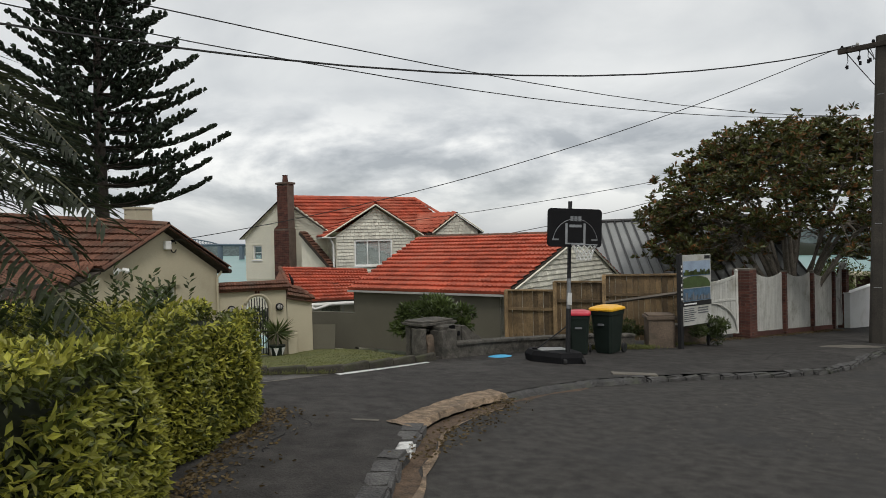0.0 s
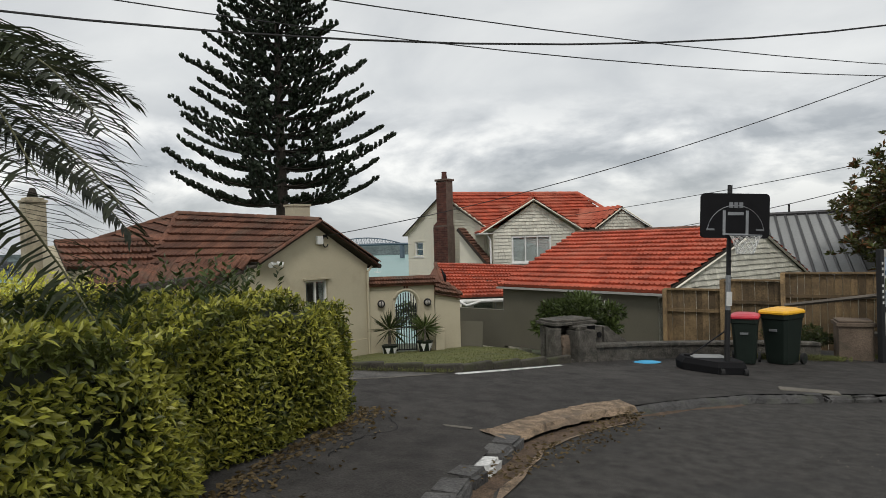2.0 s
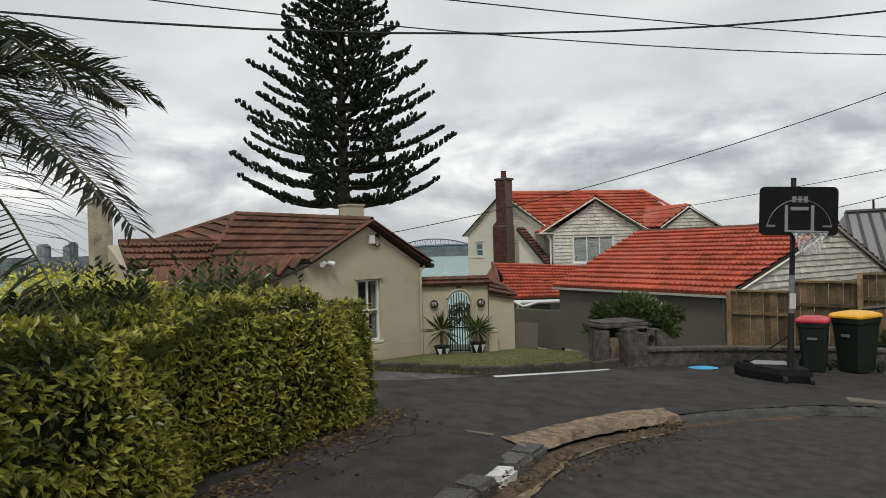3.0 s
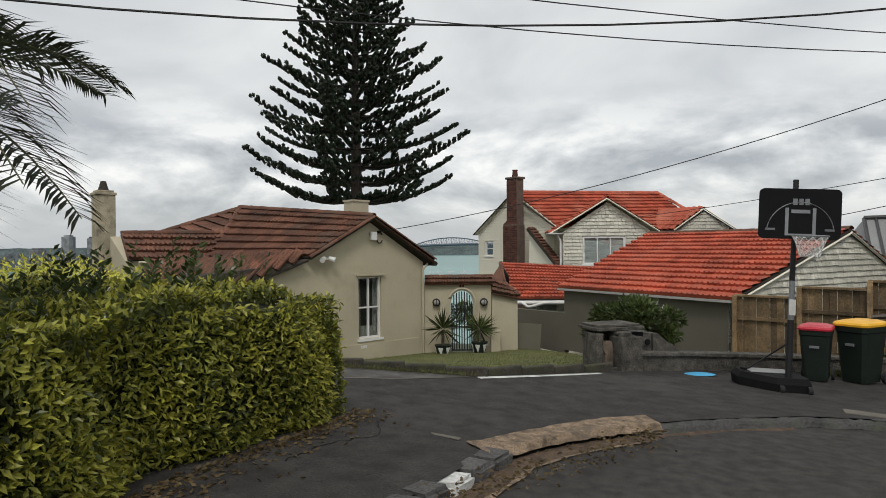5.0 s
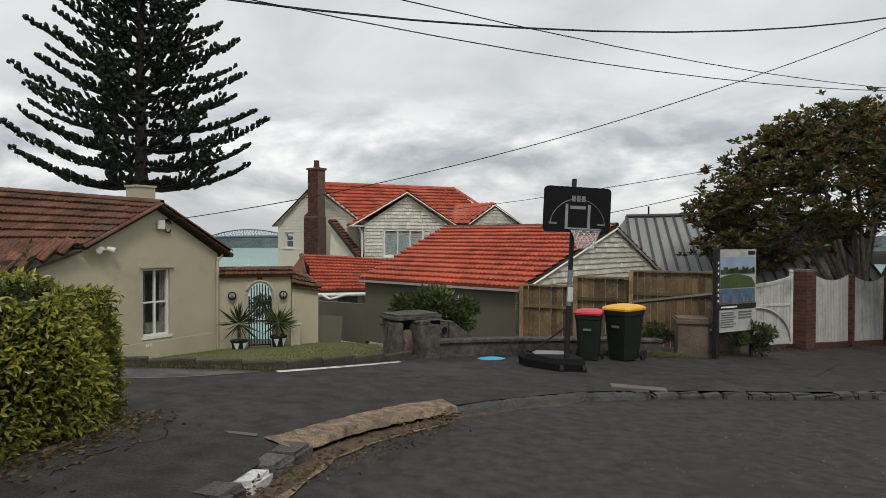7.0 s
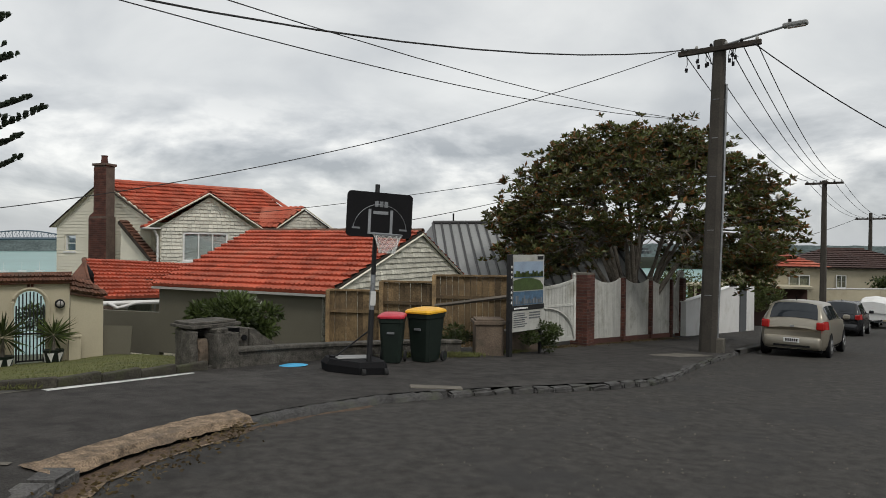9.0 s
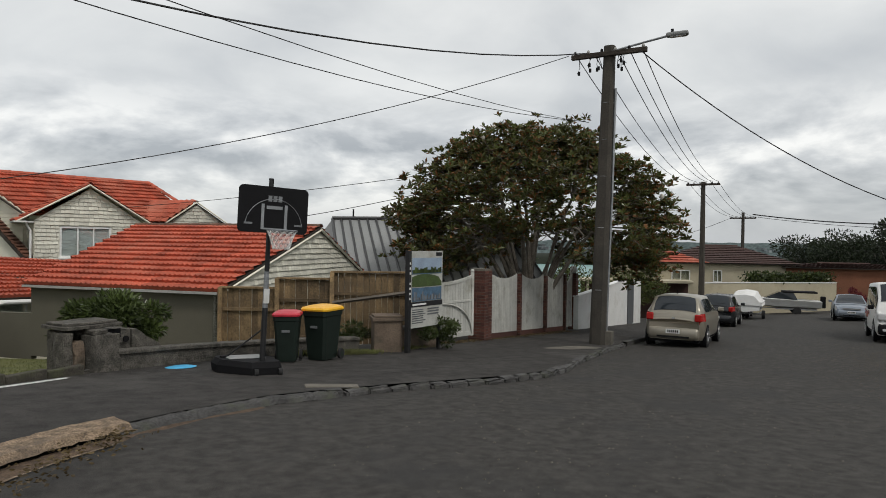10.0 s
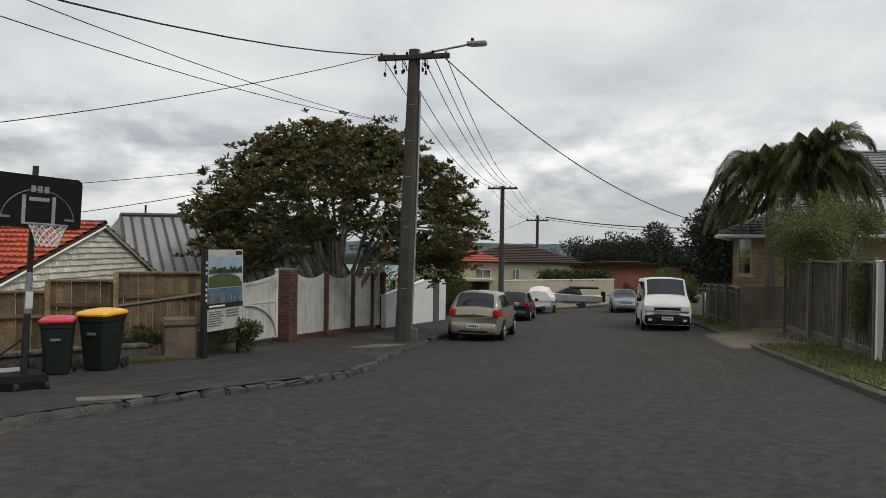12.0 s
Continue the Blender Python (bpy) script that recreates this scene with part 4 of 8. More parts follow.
    tiled_slope(bt, P(0.35, 30.95, 0.64), P(0.62, 31.25, 0.64), P(-1.05, 32.15, 2.37), P(-0.75, 32.45, 2.37), "oldtile", course=0.2, tile=0.15)
    part("buttress_wall", prism(B(), (P(-1.1, 32.35, -3), P(0.55, 31.1, -3), P(0.5, 31.12, 0.55), P(-0.95, 32.3, 2.25)), (0.12, 0.14, 0)), "weather", h)
    # lower front roof over the ground floor
    T1, T2, T3, T4 = P(-1.80, 27.5, 0.82), P(1.8, 28.1, 0.60), P(-1.05, 24.0, -0.36), P(1.9, 24.45, -0.36)
    lr = part("roof", slab(B(), (T3, T4, T2, T1), 0.08), "darkbark", h)
    tiled_slope(lr, T3, T4, T1, T2, "redtile", course=0.33, tile=0.26, thick=0.075)
    ridge_caps(lr, T1, T3, "oldtile", r=0.10)
    ridge_caps(lr, P(0.6, 29.9, 0.32), P(2.6, 29.9, 0.25), "redtile", r=0.12)
    part("gutter", tube(B(), (T3 + Vector((0.1, -0.1, -0.12)), T4 + Vector((0, -0.1, -0.12))), 0.07, 8), "white", lr)
    part("overflow_pipe", tube(B(), (P(-0.75, 23.9, -0.45), P(-0.45, 23.85, -0.62), P(-0.25, 23.9, -0.58), P(0.1, 23.95, -0.48)), 0.05), "white", lr)
    part("ground_floor_wall", boxes((T3.x + 0.4, T4.x, T3.y + 0.75, T3.y + 0.95, 0, T3.z - 0.05)), "weather", h)
    wm = Matrix.Translation(-o) @ frame_at((-0.35, 24.55, -1.55), (0.985, 0.17))
    window(h, 0.1, 0.25, 1.75, 0.8, 2, 1, "white", y=0.0, m=wm)
    # dark side roof with dish beside the lower roof
    sd = part("roof", slab(B(), (P(-2.05, 25.3, 0.15), P(-1.05, 23.95, -0.42), P(-1.0, 24.2, -0.36), P(-1.78, 27.3, 0.80)), 0.08), "oldtile", h)
    bm = B()
    bmesh.ops.create_cone(bm, cap_ends=True, segments=16, radius1=0.34, radius2=0.02, depth=0.10, matrix=Matrix.Translation(P(-1.25, 24.6, 0.42)) @ Matrix.Rotation(radians(75), 4, "Y"))
    part("satellite_dish", bm, "black", sd, smooth=True)
    part("dish_arm", tube(B(), (P(-1.2, 24.6, -0.2), P(-1.22, 24.6, 0.4)), 0.02, 6), "black", sd)


build_house()


# ---- house with grey steel roof ----
def build_metal_roof_house():
    o = Vector((13.5, 24.5, -3.0))
    h = thing("steel_roof_house", Matrix.Translation(o), "house with grey standing-seam steel roof behind the fence", "house")
    P = lambda x, y, z: Vector((x, y, z)) - o
    a, b = P(10.6, 24.0, 0.0), P(17.2, 20.0, 0.05)
    c, d = P(18.6, 24.6, 2.50), P(12.0, 28.6, 2.44)
    roof = part("roof", slab(B(), (a, b, c, d), 0.08), "metalroof", h)
    n = (b - a).cross(d - a).normalized()
    k = 20
    for i in range(k + 1):
        p, q = a.lerp(b, i / k) + n * 0.03, d.lerp(c, i / k) + n * 0.03
        part("seam", tube(B(), (p, q), 0.05, 4), "seam", roof)
    part("roof", slab(B(), (a, d, P(11.4, 31.0, 0.6)), 0.08), "metalroof", h)
    part("ridge_cap", tube(B(), (d + n * 0.05, c + n * 0.05), 0.09, 6), "seam", roof)
    part("barge", tube(B(), (a + n * 0.02, d + n * 0.02), 0.07, 4), "seam", roof)
    part("vent_pipe", tube(B(), (d.lerp(c, 0.12), d.lerp(c, 0.12) + Vector((0, 0, 0.45))), 0.04), "black", roof)
    part("wall", prism(B(), (P(10.9, 24.4, -3), P(16.9, 20.7, -3), P(16.9, 20.7, 0.0), P(10.9, 24.4, 0.0)), (0.8, 1.4, 0)), "weather", h)


build_metal_roof_house()


# ---- kerbs, edges and street surfaces ----
def along(pts, step):
    """Points at even steps along a polyline with the direction there."""
    pts = [Vector(p) for p in pts]
    out, carry = [], 0.0
    for a, b in zip(pts, pts[1:]):
        l = (b - a).length
        t = carry
        while t < l:
            out.append((a.lerp(b, t / l), (b - a).normalized()))
            t += step
        carry = t - l
    return out


def build_kerbs():
    k = thing("kerb", None, "broken kerb of dark basalt blocks along the footpath", "kerb", kind="structure")
    rng = random.Random(4)
    for i, (p, d) in enumerate(along(KERB[:22], 0.36)):
        if 0.5 < p.x < 4.40 and p.y > 6.2:
            continue
        nrm = Vector((-d.y, d.x))
        c = p + nrm * 0.09
        near = p.y < 6.3 and p.x < 1
        w, ln = (0.13 if near else rng.uniform(0.07, 0.105)), (rng.uniform(0.145, 0.178) if near else rng.uniform(0.150, 0.186))
        z = road_z(c.x, c.y)
        bm = B()
        box(bm, -ln, ln, -w, w, -0.08, (0.115 if near else 0.092) + rng.uniform(-0.02, 0.016))
        bmesh.ops.bevel(bm, geom=bm.edges[:], offset=0.03, segments=2, affect="EDGES")
        for v in bm.verts:
            v.co += Vector((rng.uniform(-1, 1), rng.uniform(-1, 1), rng.uniform(-1, 1))) * 0.013
        painted = abs(p.x - 0.27) < 0.16 and abs(p.y - 5.25) < 0.18
        ob = part("kerb_block", bm, "whitekerb" if painted else "basalt", k, "white-painted kerb block" if painted else "")
        ob.matrix_basis = Matrix.Translation((c.x, c.y, z)) @ Matrix.Rotation(math.atan2(d.y, d.x) + rng.uniform(-0.05, 0.05), 4, "Z") @ Matrix.Rotation(rng.uniform(-0.06, 0.06), 4, "X")
    bm = B()
    rows = []
    for p, d in along([q for q in KERB if 1.9 <= q[0] <= 5.0], 0.07):
        nrm = Vector((-d.y, d.x))
        q = [p + nrm * (o + rng.uniform(-.012, .012)) for o in (-0.035, 0.0, 0.045, 0.10)]
        rows.append([(v.x, v.y, road_z(v.x, v.y) + h + rng.uniform(-.008, .008)) for v, h in zip(q, (0.0, 0.055, 0.085, 0.092))])
    strip(bm, rows)
    part("crumbled_edge", bm, "basalt", k, "crumbled dark edge of the footpath")
    # straight concrete kerb further along the street
    bm = B()
    rows = []
    for p, d in along(KERB[21:], 1.5):
        nrm = Vector((-d.y, d.x))
        z = road_z(p.x, p.y)
        q = p + nrm * 0.16
        rows.append([(p.x, p.y, z - 0.02), (p.x, p.y, z + 0.12), (q.x, q.y, z + 0.125), (q.x, q.y, z)])
    strip(bm, rows)
    part("kerb_run", bm, "basalt", k)
    # pebbled concrete crossing ramp between footpath and gutter
    outer = [(0.50, 6.02), (0.62, 6.30), (0.93, 6.76), (1.30, 7.19), (1.72, 7.58), (2.05, 7.84)]
    inner = [(0.12, 6.42), (0.30, 6.60), (0.74, 7.22), (1.05, 7.60), (1.45, 8.02), (1.86, 8.32)]
    bm = B()
    rows = []
    inner = [(a[0] + (b[0] - a[0]) * 0.78, a[1] + (b[1] - a[1]) * 0.78) for a, b in zip(outer, inner)]
    def finer(line, n=6):
        return [tuple(p[c] + (q[c] - p[c]) * i / n for c in (0, 1)) for p, q in zip(line, line[1:]) for i in range(n)] + [line[-1]]
    for a, b in zip(finer(outer), finer(inner)):
        row = []
        for j in range(7):
            u = j / 6
            x, y = a[0] + (b[0] - a[0]) * u, a[1] + (b[1] - a[1]) * u
            row.append((x + rng.uniform(-.018, .018) * (j in (0, 6)), y + rng.uniform(-.02, .02) * (j in (0, 6)), road_z(x, y) + rng.uniform(-.003, .003) + (0.05 if j == 0 else 0.110 + 0.008 * u)))
        rows.append(row)
    strip(bm, rows)
    solo("crossing_ramp", bm, "peach", "worn peach pebbled concrete driveway crossing", "ramp", kind="structure")
    # thin concrete feather and gutter strips
    bm = B()
    strip(bm, [[(0.12 + dx, 6.40 + dy, path_z(0.1, 6.4) + 0.008) for dx, dy in ((0, 0), (-0.28, 0.14), (-0.55, 0.14))], [(0.14 + dx, 6.47 + dy, path_z(0.1, 6.4) + 0.008) for dx, dy in ((0, 0), (-0.28, 0.12), (-0.55, 0.11))]])
    solo("concrete_feather", bm, "concrete", "thin smear of pale concrete on the path", "trim", kind="structure")
    bm = B()
    rows = []
    for i, (p, d) in enumerate(along(KERB[2:13], 0.3)):
        nrm = Vector((d.y, -d.x))
        w = (0.20 if p.x < 1.9 else 0.09) + 0.03 * math.sin(i * 1.7) + rng.uniform(-0.02, 0.02)
        rows.append([(q.x, q.y, road_z(q.x, q.y) + 0.012 - 0.006 * j) for j, q in enumerate((p - nrm * 0.02, p + nrm * w * 0.5, p + nrm * w))])
    strip(bm, rows)
    solo("gutter", bm, "dirt", "gutter of brown dirt and leaf litter", "gutter", kind="structure")
    bm = B()
    rows = []
    for i, (p, d) in enumerate(along(KERB[3:10], 0.3)):
        nrm = Vector((d.y, -d.x))
        a, b = p + nrm * (0.21 + rng.uniform(-.03, .03)), p + nrm * (0.255 + rng.uniform(-.03, .03))
        rows.append([(q.x, q.y, road_z(q.x, q.y) + 0.014) for q in (a, b)])
    strip(bm, rows)
    solo("concrete_channel", bm, "peach", "narrow worn concrete channel beside the gutter", "channel", kind="structure")
    # lifted slab piece at the kerb below the hoop
    bm = B()
    box(bm, -0.38, 0.38, -0.10, 0.10, 0, 0.05, bevel=0.012)
    solo("kerb_slab", bm, "concrete", "broken pale concrete slab lifted at the kerb", "slab", m=Matrix.Translation((4.78, 9.52, road_z(4.78, 9.5) + 0.065)) @ Matrix.Rotation(radians(-14), 4, "Z") @ Matrix.Rotation(radians(3), 4, "Y"))
    # loose stone chips, thickest where the seal has worn through
    bm = B()
    for i in range(1500):
        s, n = rng.uniform(6, 26), rng.uniform(-4.4, 3.8)
        x, y = from_sn(s, n)
        r = rng.uniform(0.006, 0.016)
        z = road_z(x, y)
        v = [bm.verts.new((x + r * math.cos(a), y + r * math.sin(a), z)) for a in (0, 2.1, 4.2)]
        t = bm.verts.new((x, y, z + r))
        for a, b in ((0, 1), (1, 2), (2, 0)):
            bm.faces.new((v[a], v[b], t))
    for i in range(4200):
        s, n = rng.gauss(18.6, 2.4), rng.gauss(-2.7, 0.9)
        if n < -4.3 or n > 0.5:
            continue
        x, y = from_sn(s + 0.6 * math.sin(n * 3), n)
        r = rng.uniform(0.006, 0.022)
        z = road_z(x, y) + 0.006
        v = [bm.verts.new((x + r * math.cos(a), y + r * math.sin(a), z)) for a in (0, 2.1, 4.2)]
        t = bm.verts.new((x, y, z + r))
        for a, b in ((0, 1), (1, 2), (2, 0)):
            bm.faces.new((v[a], v[b], t))
    solo("loose_stones", bm, "concrete", "loose stone chips scattered on the road", "gravel", kind="stuff")
    # right-hand verge, kerb and footpath
    def lane(name, n0, n1, h, mt, label, s0=6, s1=60, kk=4):
        bm = B()
        rows = []
        for i in range(40):
            s = s0 + (s1 - s0) * i / 39
            rows.append([(*from_sn(s, n0 + (n1 - n0) * j / kk), road_z(*from_sn(s, n0 + (n1 - n0) * j / kk)) + h) for j in range(kk + 1)])
        strip(bm, rows)
        solo(name, bm, mt, label, name.split("_")[0], kind="structure")
    lane("verge_right", -4.72, -6.5, 0.11, "grass", "strip of rough grass beside the kerb")
    lane("footpath_right", -6.5, -16, 0.10, "concrete", "paved ground behind the right-hand fence")
    bm = B()
    rows = []
    for i in range(60):
        s = 6 + 0.9 * i
        x, y = from_sn(s, -4.5)
        z = road_z(x, y)
        x2, y2 = from_sn(s, -4.64)
        x3, y3 = from_sn(s, -4.73)
        rows.append([(x, y, z - 0.02), (x, y, z + 0.085 + rng.uniform(-.012, .012)), (x2, y2, z + 0.105 + rng.uniform(-.01, .01)), (x3, y3, z + 0.09)])
    strip(bm, rows)
    solo("kerb_right", bm, "darkconcrete", "low grey kerb along the verge", "kerb", kind="structure")
    bm = B()
    rows = []
    for i in range(13):
        s = 20.55 + 4.7 * i / 12
        drop = 0.10 if i in (0, 12) else 0.0
        rows.append([(*from_sn(s, n), road_z(*from_sn(s, n)) + h - drop + rng.uniform(-.006, .006)) for n, h in ((-3.95, -0.01), (-4.05, 0.045), (-4.75, 0.130), (-5.6, 0.135), (-6.6, 0.135))])
    strip(bm, rows)
    solo("driveway_ramp", bm, "planterstone", "worn brownish concrete driveway crossing the verge", "ramp", kind="structure")
    # pale concrete patch on the footpath at the pole
    bm = B()
    pts = []
    for i in range(18):
        a = math.tau * i / 18
        r = rng.uniform(0.8, 1.1)
        x, y = 12.75 + 0.85 * r * math.cos(a), 13.45 + 0.42 * r * math.sin(a)
        pts.append(bm.verts.new((x, y, path_z(x, y) + 0.006)))
    bm.faces.new(pts)
    solo("path_patch", bm, "concrete", "pale mossy concrete patch in the footpath", "pavement", kind="structure")


build_kerbs()


def lawn_z(x, y):
    return land_z(x, y) + 0.06


def build_lawn():
    front = [(-6.2, 8.6), (-4.4, 9.2), (-2.3, 9.75), (-0.3, 9.98), (0.35, 10.5), (1.0, 11.05), (1.72, 11.65)]
    back = [(-6.4, 17.2), (-5.3, 18.0), (-4.2, 19.3), (-3.1, 20.3), (-1.6, 20.6), (-0.4, 21.6), (1.2, 20.6)]
    bm = B()
    rows = []
    for a, b in zip(front, back):
        row = []
        for j in range(13):
            u = j / 12
            x, y = a[0] + (b[0] - a[0]) * u, a[1] + (b[1] - a[1]) * u
            base = path_z(*a) + 0.06
            end = -1.70
            row.append((x, y, base + (end - base) * u ** 0.9))
        rows.append(row)
    vr = strip(bm, rows)
    lawn = solo("lawn", bm, "grass", "sloping front lawn with worn mown grass", "lawn", kind="structure")
    # grass blades near the edge
    rng = random.Random(9)
    v, f = [], []
    for i in range(9000):
        u, w = rng.random() * (len(front) - 1.001), rng.random() ** 1.5
        k = int(u)
        a = Vector(front[k]).lerp(Vector(front[k + 1]), u - k)
        b = Vector(back[k]).lerp(Vector(back[k + 1]), u - k)
        p = a.lerp(b, w)
        base = path_z(*a) + 0.06
        z = base + (-1.70 - base) * w ** 0.9
        h = rng.uniform(0.015, 0.05)
        t = rng.random() * math.tau
        n0 = len(v)
        v += [(p.x - 0.006 * math.cos(t), p.y - 0.006 * math.sin(t), z - 0.005), (p.x + 0.006 * math.cos(t), p.y + 0.006 * math.sin(t), z - 0.005), (p.x + rng.uniform(-.02, .02), p.y + rng.uniform(-.02, .02), z + h)]
        f.append((n0, n0 + 1, n0 + 2))
    me = bpy.data.meshes.new("lawn_grass")
    me.from_pydata(v, [], f)
    me.materials.append(M["grass"])
    tagged(new("lawn_grass", me), "short grass blades on the lawn", "grass", kind="stuff")
    # concrete edging with a white painted strip
    e = thing("lawn_edging", None, "low concrete edging round the lawn", "kerb", kind="structure")
    for i, (p, d) in enumerate(along(front, 0.6)):
        bm = B()
        box(bm, -0.298, 0.298, -0.06, 0.06, -0.15, 0.140, bevel=0.02)
        ob = part("edging_block", bm, "mossedge", e)
        ob.matrix_basis = Matrix.Translation((p.x, p.y, path_z(p.x, p.y) - 0.02)) @ Matrix.Rotation(math.atan2(d.y, d.x), 4, "Z")
    bm = B()
    rows = []
    for p, d in along([(-0.25, 9.88), (0.45, 10.42), (1.1, 10.96), (1.66, 11.45)], 0.25):
        nrm = Vector((d.y, -d.x))
        a, b = p + nrm * 0.03, p + nrm * (0.17 - 0.05 * (p.x + .2) / 1.8)
        rows.append([(q.x, q.y, path_z(q.x, q.y) + 0.006) for q in (a, b)])
    strip(bm, rows)
    solo("painted_strip", bm, "whitekerb", "flaking white painted strip beside the edging", "paint", kind="structure")
    # old seam between driveway and footpath
    bm = B()
    rows = []
    for p, d in along([(-3.6, 8.55), (-2.2, 8.75), (-1.2, 9.15), (-0.3, 9.85)], 0.3):
        nrm = Vector((d.y, -d.x))
        rows.append([(q.x, q.y, path_z(q.x, q.y) + 0.006) for q in (p + nrm * 0.03, p - nrm * 0.03)])
    strip(bm, rows)
    solo("path_seam", bm, "concrete", "pale concrete seam in the asphalt", "trim", kind="structure")
    # old paving between the seam and the edging
    bm = B()
    rows = []
    for a, b in zip([(-5.0, 8.35), (-3.6, 8.58), (-2.2, 8.80), (-1.2, 9.20), (-0.4, 9.80)], [(-4.6, 9.05), (-3.6, 9.32), (-2.3, 9.65), (-1.3, 9.78), (-0.35, 9.88)]):
        rows.append([(a[0] + (b[0] - a[0]) * j / 4, a[1] + (b[1] - a[1]) * j / 4, path_z(a[0] + (b[0] - a[0]) * j / 4, a[1] + (b[1] - a[1]) * j / 4) + 0.004) for j in range(5)])
    strip(bm, rows)
    solo("driveway", bm, "gravel", "older cracked grey driveway surface", "driveway", kind="structure")


build_lawn()


# ---- retaining wall, letterbox planter, timber fence ----
def build_walls():
    w = thing("retaining_wall", None, "low weathered concrete retaining wall beside the path", "wall")
    rng = random.Random(2)
    line = [(2.15, 12.0), (3.2, 12.72), (4.6, 13.40), (6.0, 13.95), (7.1, 14.1)]
    for a, b in zip(line, line[1:]):
        a, b = Vector(a), Vector(b)
        ln = (b - a).length
        m = frame_at((a.x, a.y, 0), b - a)
        za, zb = path_z(a.x, a.y), path_z(b.x, b.y)
        part("wall_block", prism(B(), ((0, -0.1, za - 0.2), (ln, -0.1, zb - 0.2), (ln, -0.1, zb + 0.24), (0, -0.1, za + 0.24)), (0, 0.2, 0)), "oldstone", w).matrix_basis = m
        bm = prism(B(), ((-0.02, -0.14, za + 0.242), (ln, -0.14, zb + 0.242), (ln, -0.14, zb + 0.31), (-0.02, -0.14, za + 0.31)), (0, 0.28, 0))
        bmesh.ops.bevel(bm, geom=bm.edges[:], offset=0.012, segments=1, affect="EDGES")
        part("coping", bm, "oldstone", w).matrix_basis = m
    # crumbling letterbox pillar under a flat slab
    m = frame_at((1.72, 11.85, path_z(1.8, 11.9)), (0.8, 0.45))
    p = thing("stone_letterbox", m, "crumbling lichened concrete letterbox under a flat slab", "letterbox")

    def rough(nm, specs, mt, label="", seed=1, amount=0.012, bev=0.02):
        r2 = random.Random(seed)
        bm = boxes(*specs, bevel=bev)
        bmesh.ops.subdivide_edges(bm, edges=[e for e in bm.edges if e.calc_length() > 0.15], cuts=3, use_grid_fill=True)
        for v in bm.verts:
            v.co += Vector((r2.uniform(-1, 1), r2.uniform(-1, 1), r2.uniform(-1, 1))) * amount
        return part(nm, bm, mt, p, label)
    rough("pillar", [(0.07, 0.47, -0.22, 0.16, -0.15, 0.55)], "oldstone", seed=2)
    rough("pillar_shoulder", [(0.10, 0.30, -0.18, 0.12, 0.555, 0.63)], "oldstone", seed=3)
    rough("side_pier", [(-0.26, -0.12, 0.02, 0.32, -0.15, 0.60)], "oldstone", seed=4)
    rough("loose_stone", [(-0.11, 0.03, -0.02, 0.22, 0.04, 0.46)], "planterstone", "upright brown stone in the recess", seed=5, amount=0.02)
    rough("rubble_base", [(-0.42, 0.08, -0.16, 0.30, -0.16, 0.03)], "oldstone", seed=6, amount=0.03)
    rough("box", [(0.50, 0.90, 0.14, 0.60, 0.02, 0.56)], "oldstone", seed=7)
    rough("back", [(-0.16, 0.66, 0.46, 0.64, -0.10, 0.60)], "oldstone", seed=8)
    # black plates stand in for the dark inside the recess and pipe hole
    part("slot", boxes((0.48, 0.70, 0.105, 0.125, 0.44, 0.58)), "black", p)
    part("pipe_hole", tube(B(), ((0.80, 0.13, 0.40), (0.80, 0.105, 0.40)), 0.05, 12), "black", p)
    rough("slab", [(-0.24, 0.66, 0.0, 0.66, 0.640, 0.69)], "oldstone", seed=9, amount=0.004, bev=0.008)
    rough("slab", [(-0.19, 0.60, 0.05, 0.62, 0.695, 0.73)], "oldstone", seed=10, amount=0.004, bev=0.008)
    part("buttress", prism(B(), ((0.91, 0.12, -0.1), (1.55, 0.12, -0.1), (1.42, 0.12, 0.26), (1.18, 0.12, 0.40), (1.0, 0.12, 0.54), (0.91, 0.12, 0.54)), (0, 0.22, 0)), "oldstone", p)
    # brick post planter by the sign
    m = frame_at((7.35, 13.75, path_z(7.4, 13.7)), (0.95, -0.3))
    q = thing("brick_planter", m, "square brown concrete-block planter post with moulded rim", "planter")
    part("body", boxes((0, 0.62, 0, 0.6, -0.1, 0.66), bevel=0.015), "planterstone", q)
    part("rim", boxes((-0.04, 0.66, -0.04, 0.64, 0.662, 0.74), (0.0, 0.62, 0.0, 0.60, 0.742, 0.78), bevel=0.01), "planterstone", q)
    m2 = frame_at((7.95, 14.1, path_z(7.9, 14)), (0.95, 0.3))
    r = thing("low_brick_wall", m2, "low brown block wall beside the planter", "wall")
    part("wall", boxes((0, 1.5, 0, 0.2, -0.1, 0.42), bevel=0.01), "planterstone", r)
    part("coping", boxes((-0.02, 1.52, -0.03, 0.23, 0.422, 0.48), bevel=0.01), "concrete", r)
    # blue frisbee-like plastic thing
    bm = B()
    tube(bm, ((0, 0, 0), (0, 0, 0.012), (0, 0, 0.03)), [0.17, 0.20, 0.13], 14)
    solo("blue_plastic_lid", bm, "blue", "flat light blue plastic lid lying on asphalt", "lid", m=Matrix.Translation((3.15, 12.05, path_z(3.15, 12.05))) @ Matrix.Diagonal((1.25, 0.8, 1, 1)), smooth=False)


build_walls()


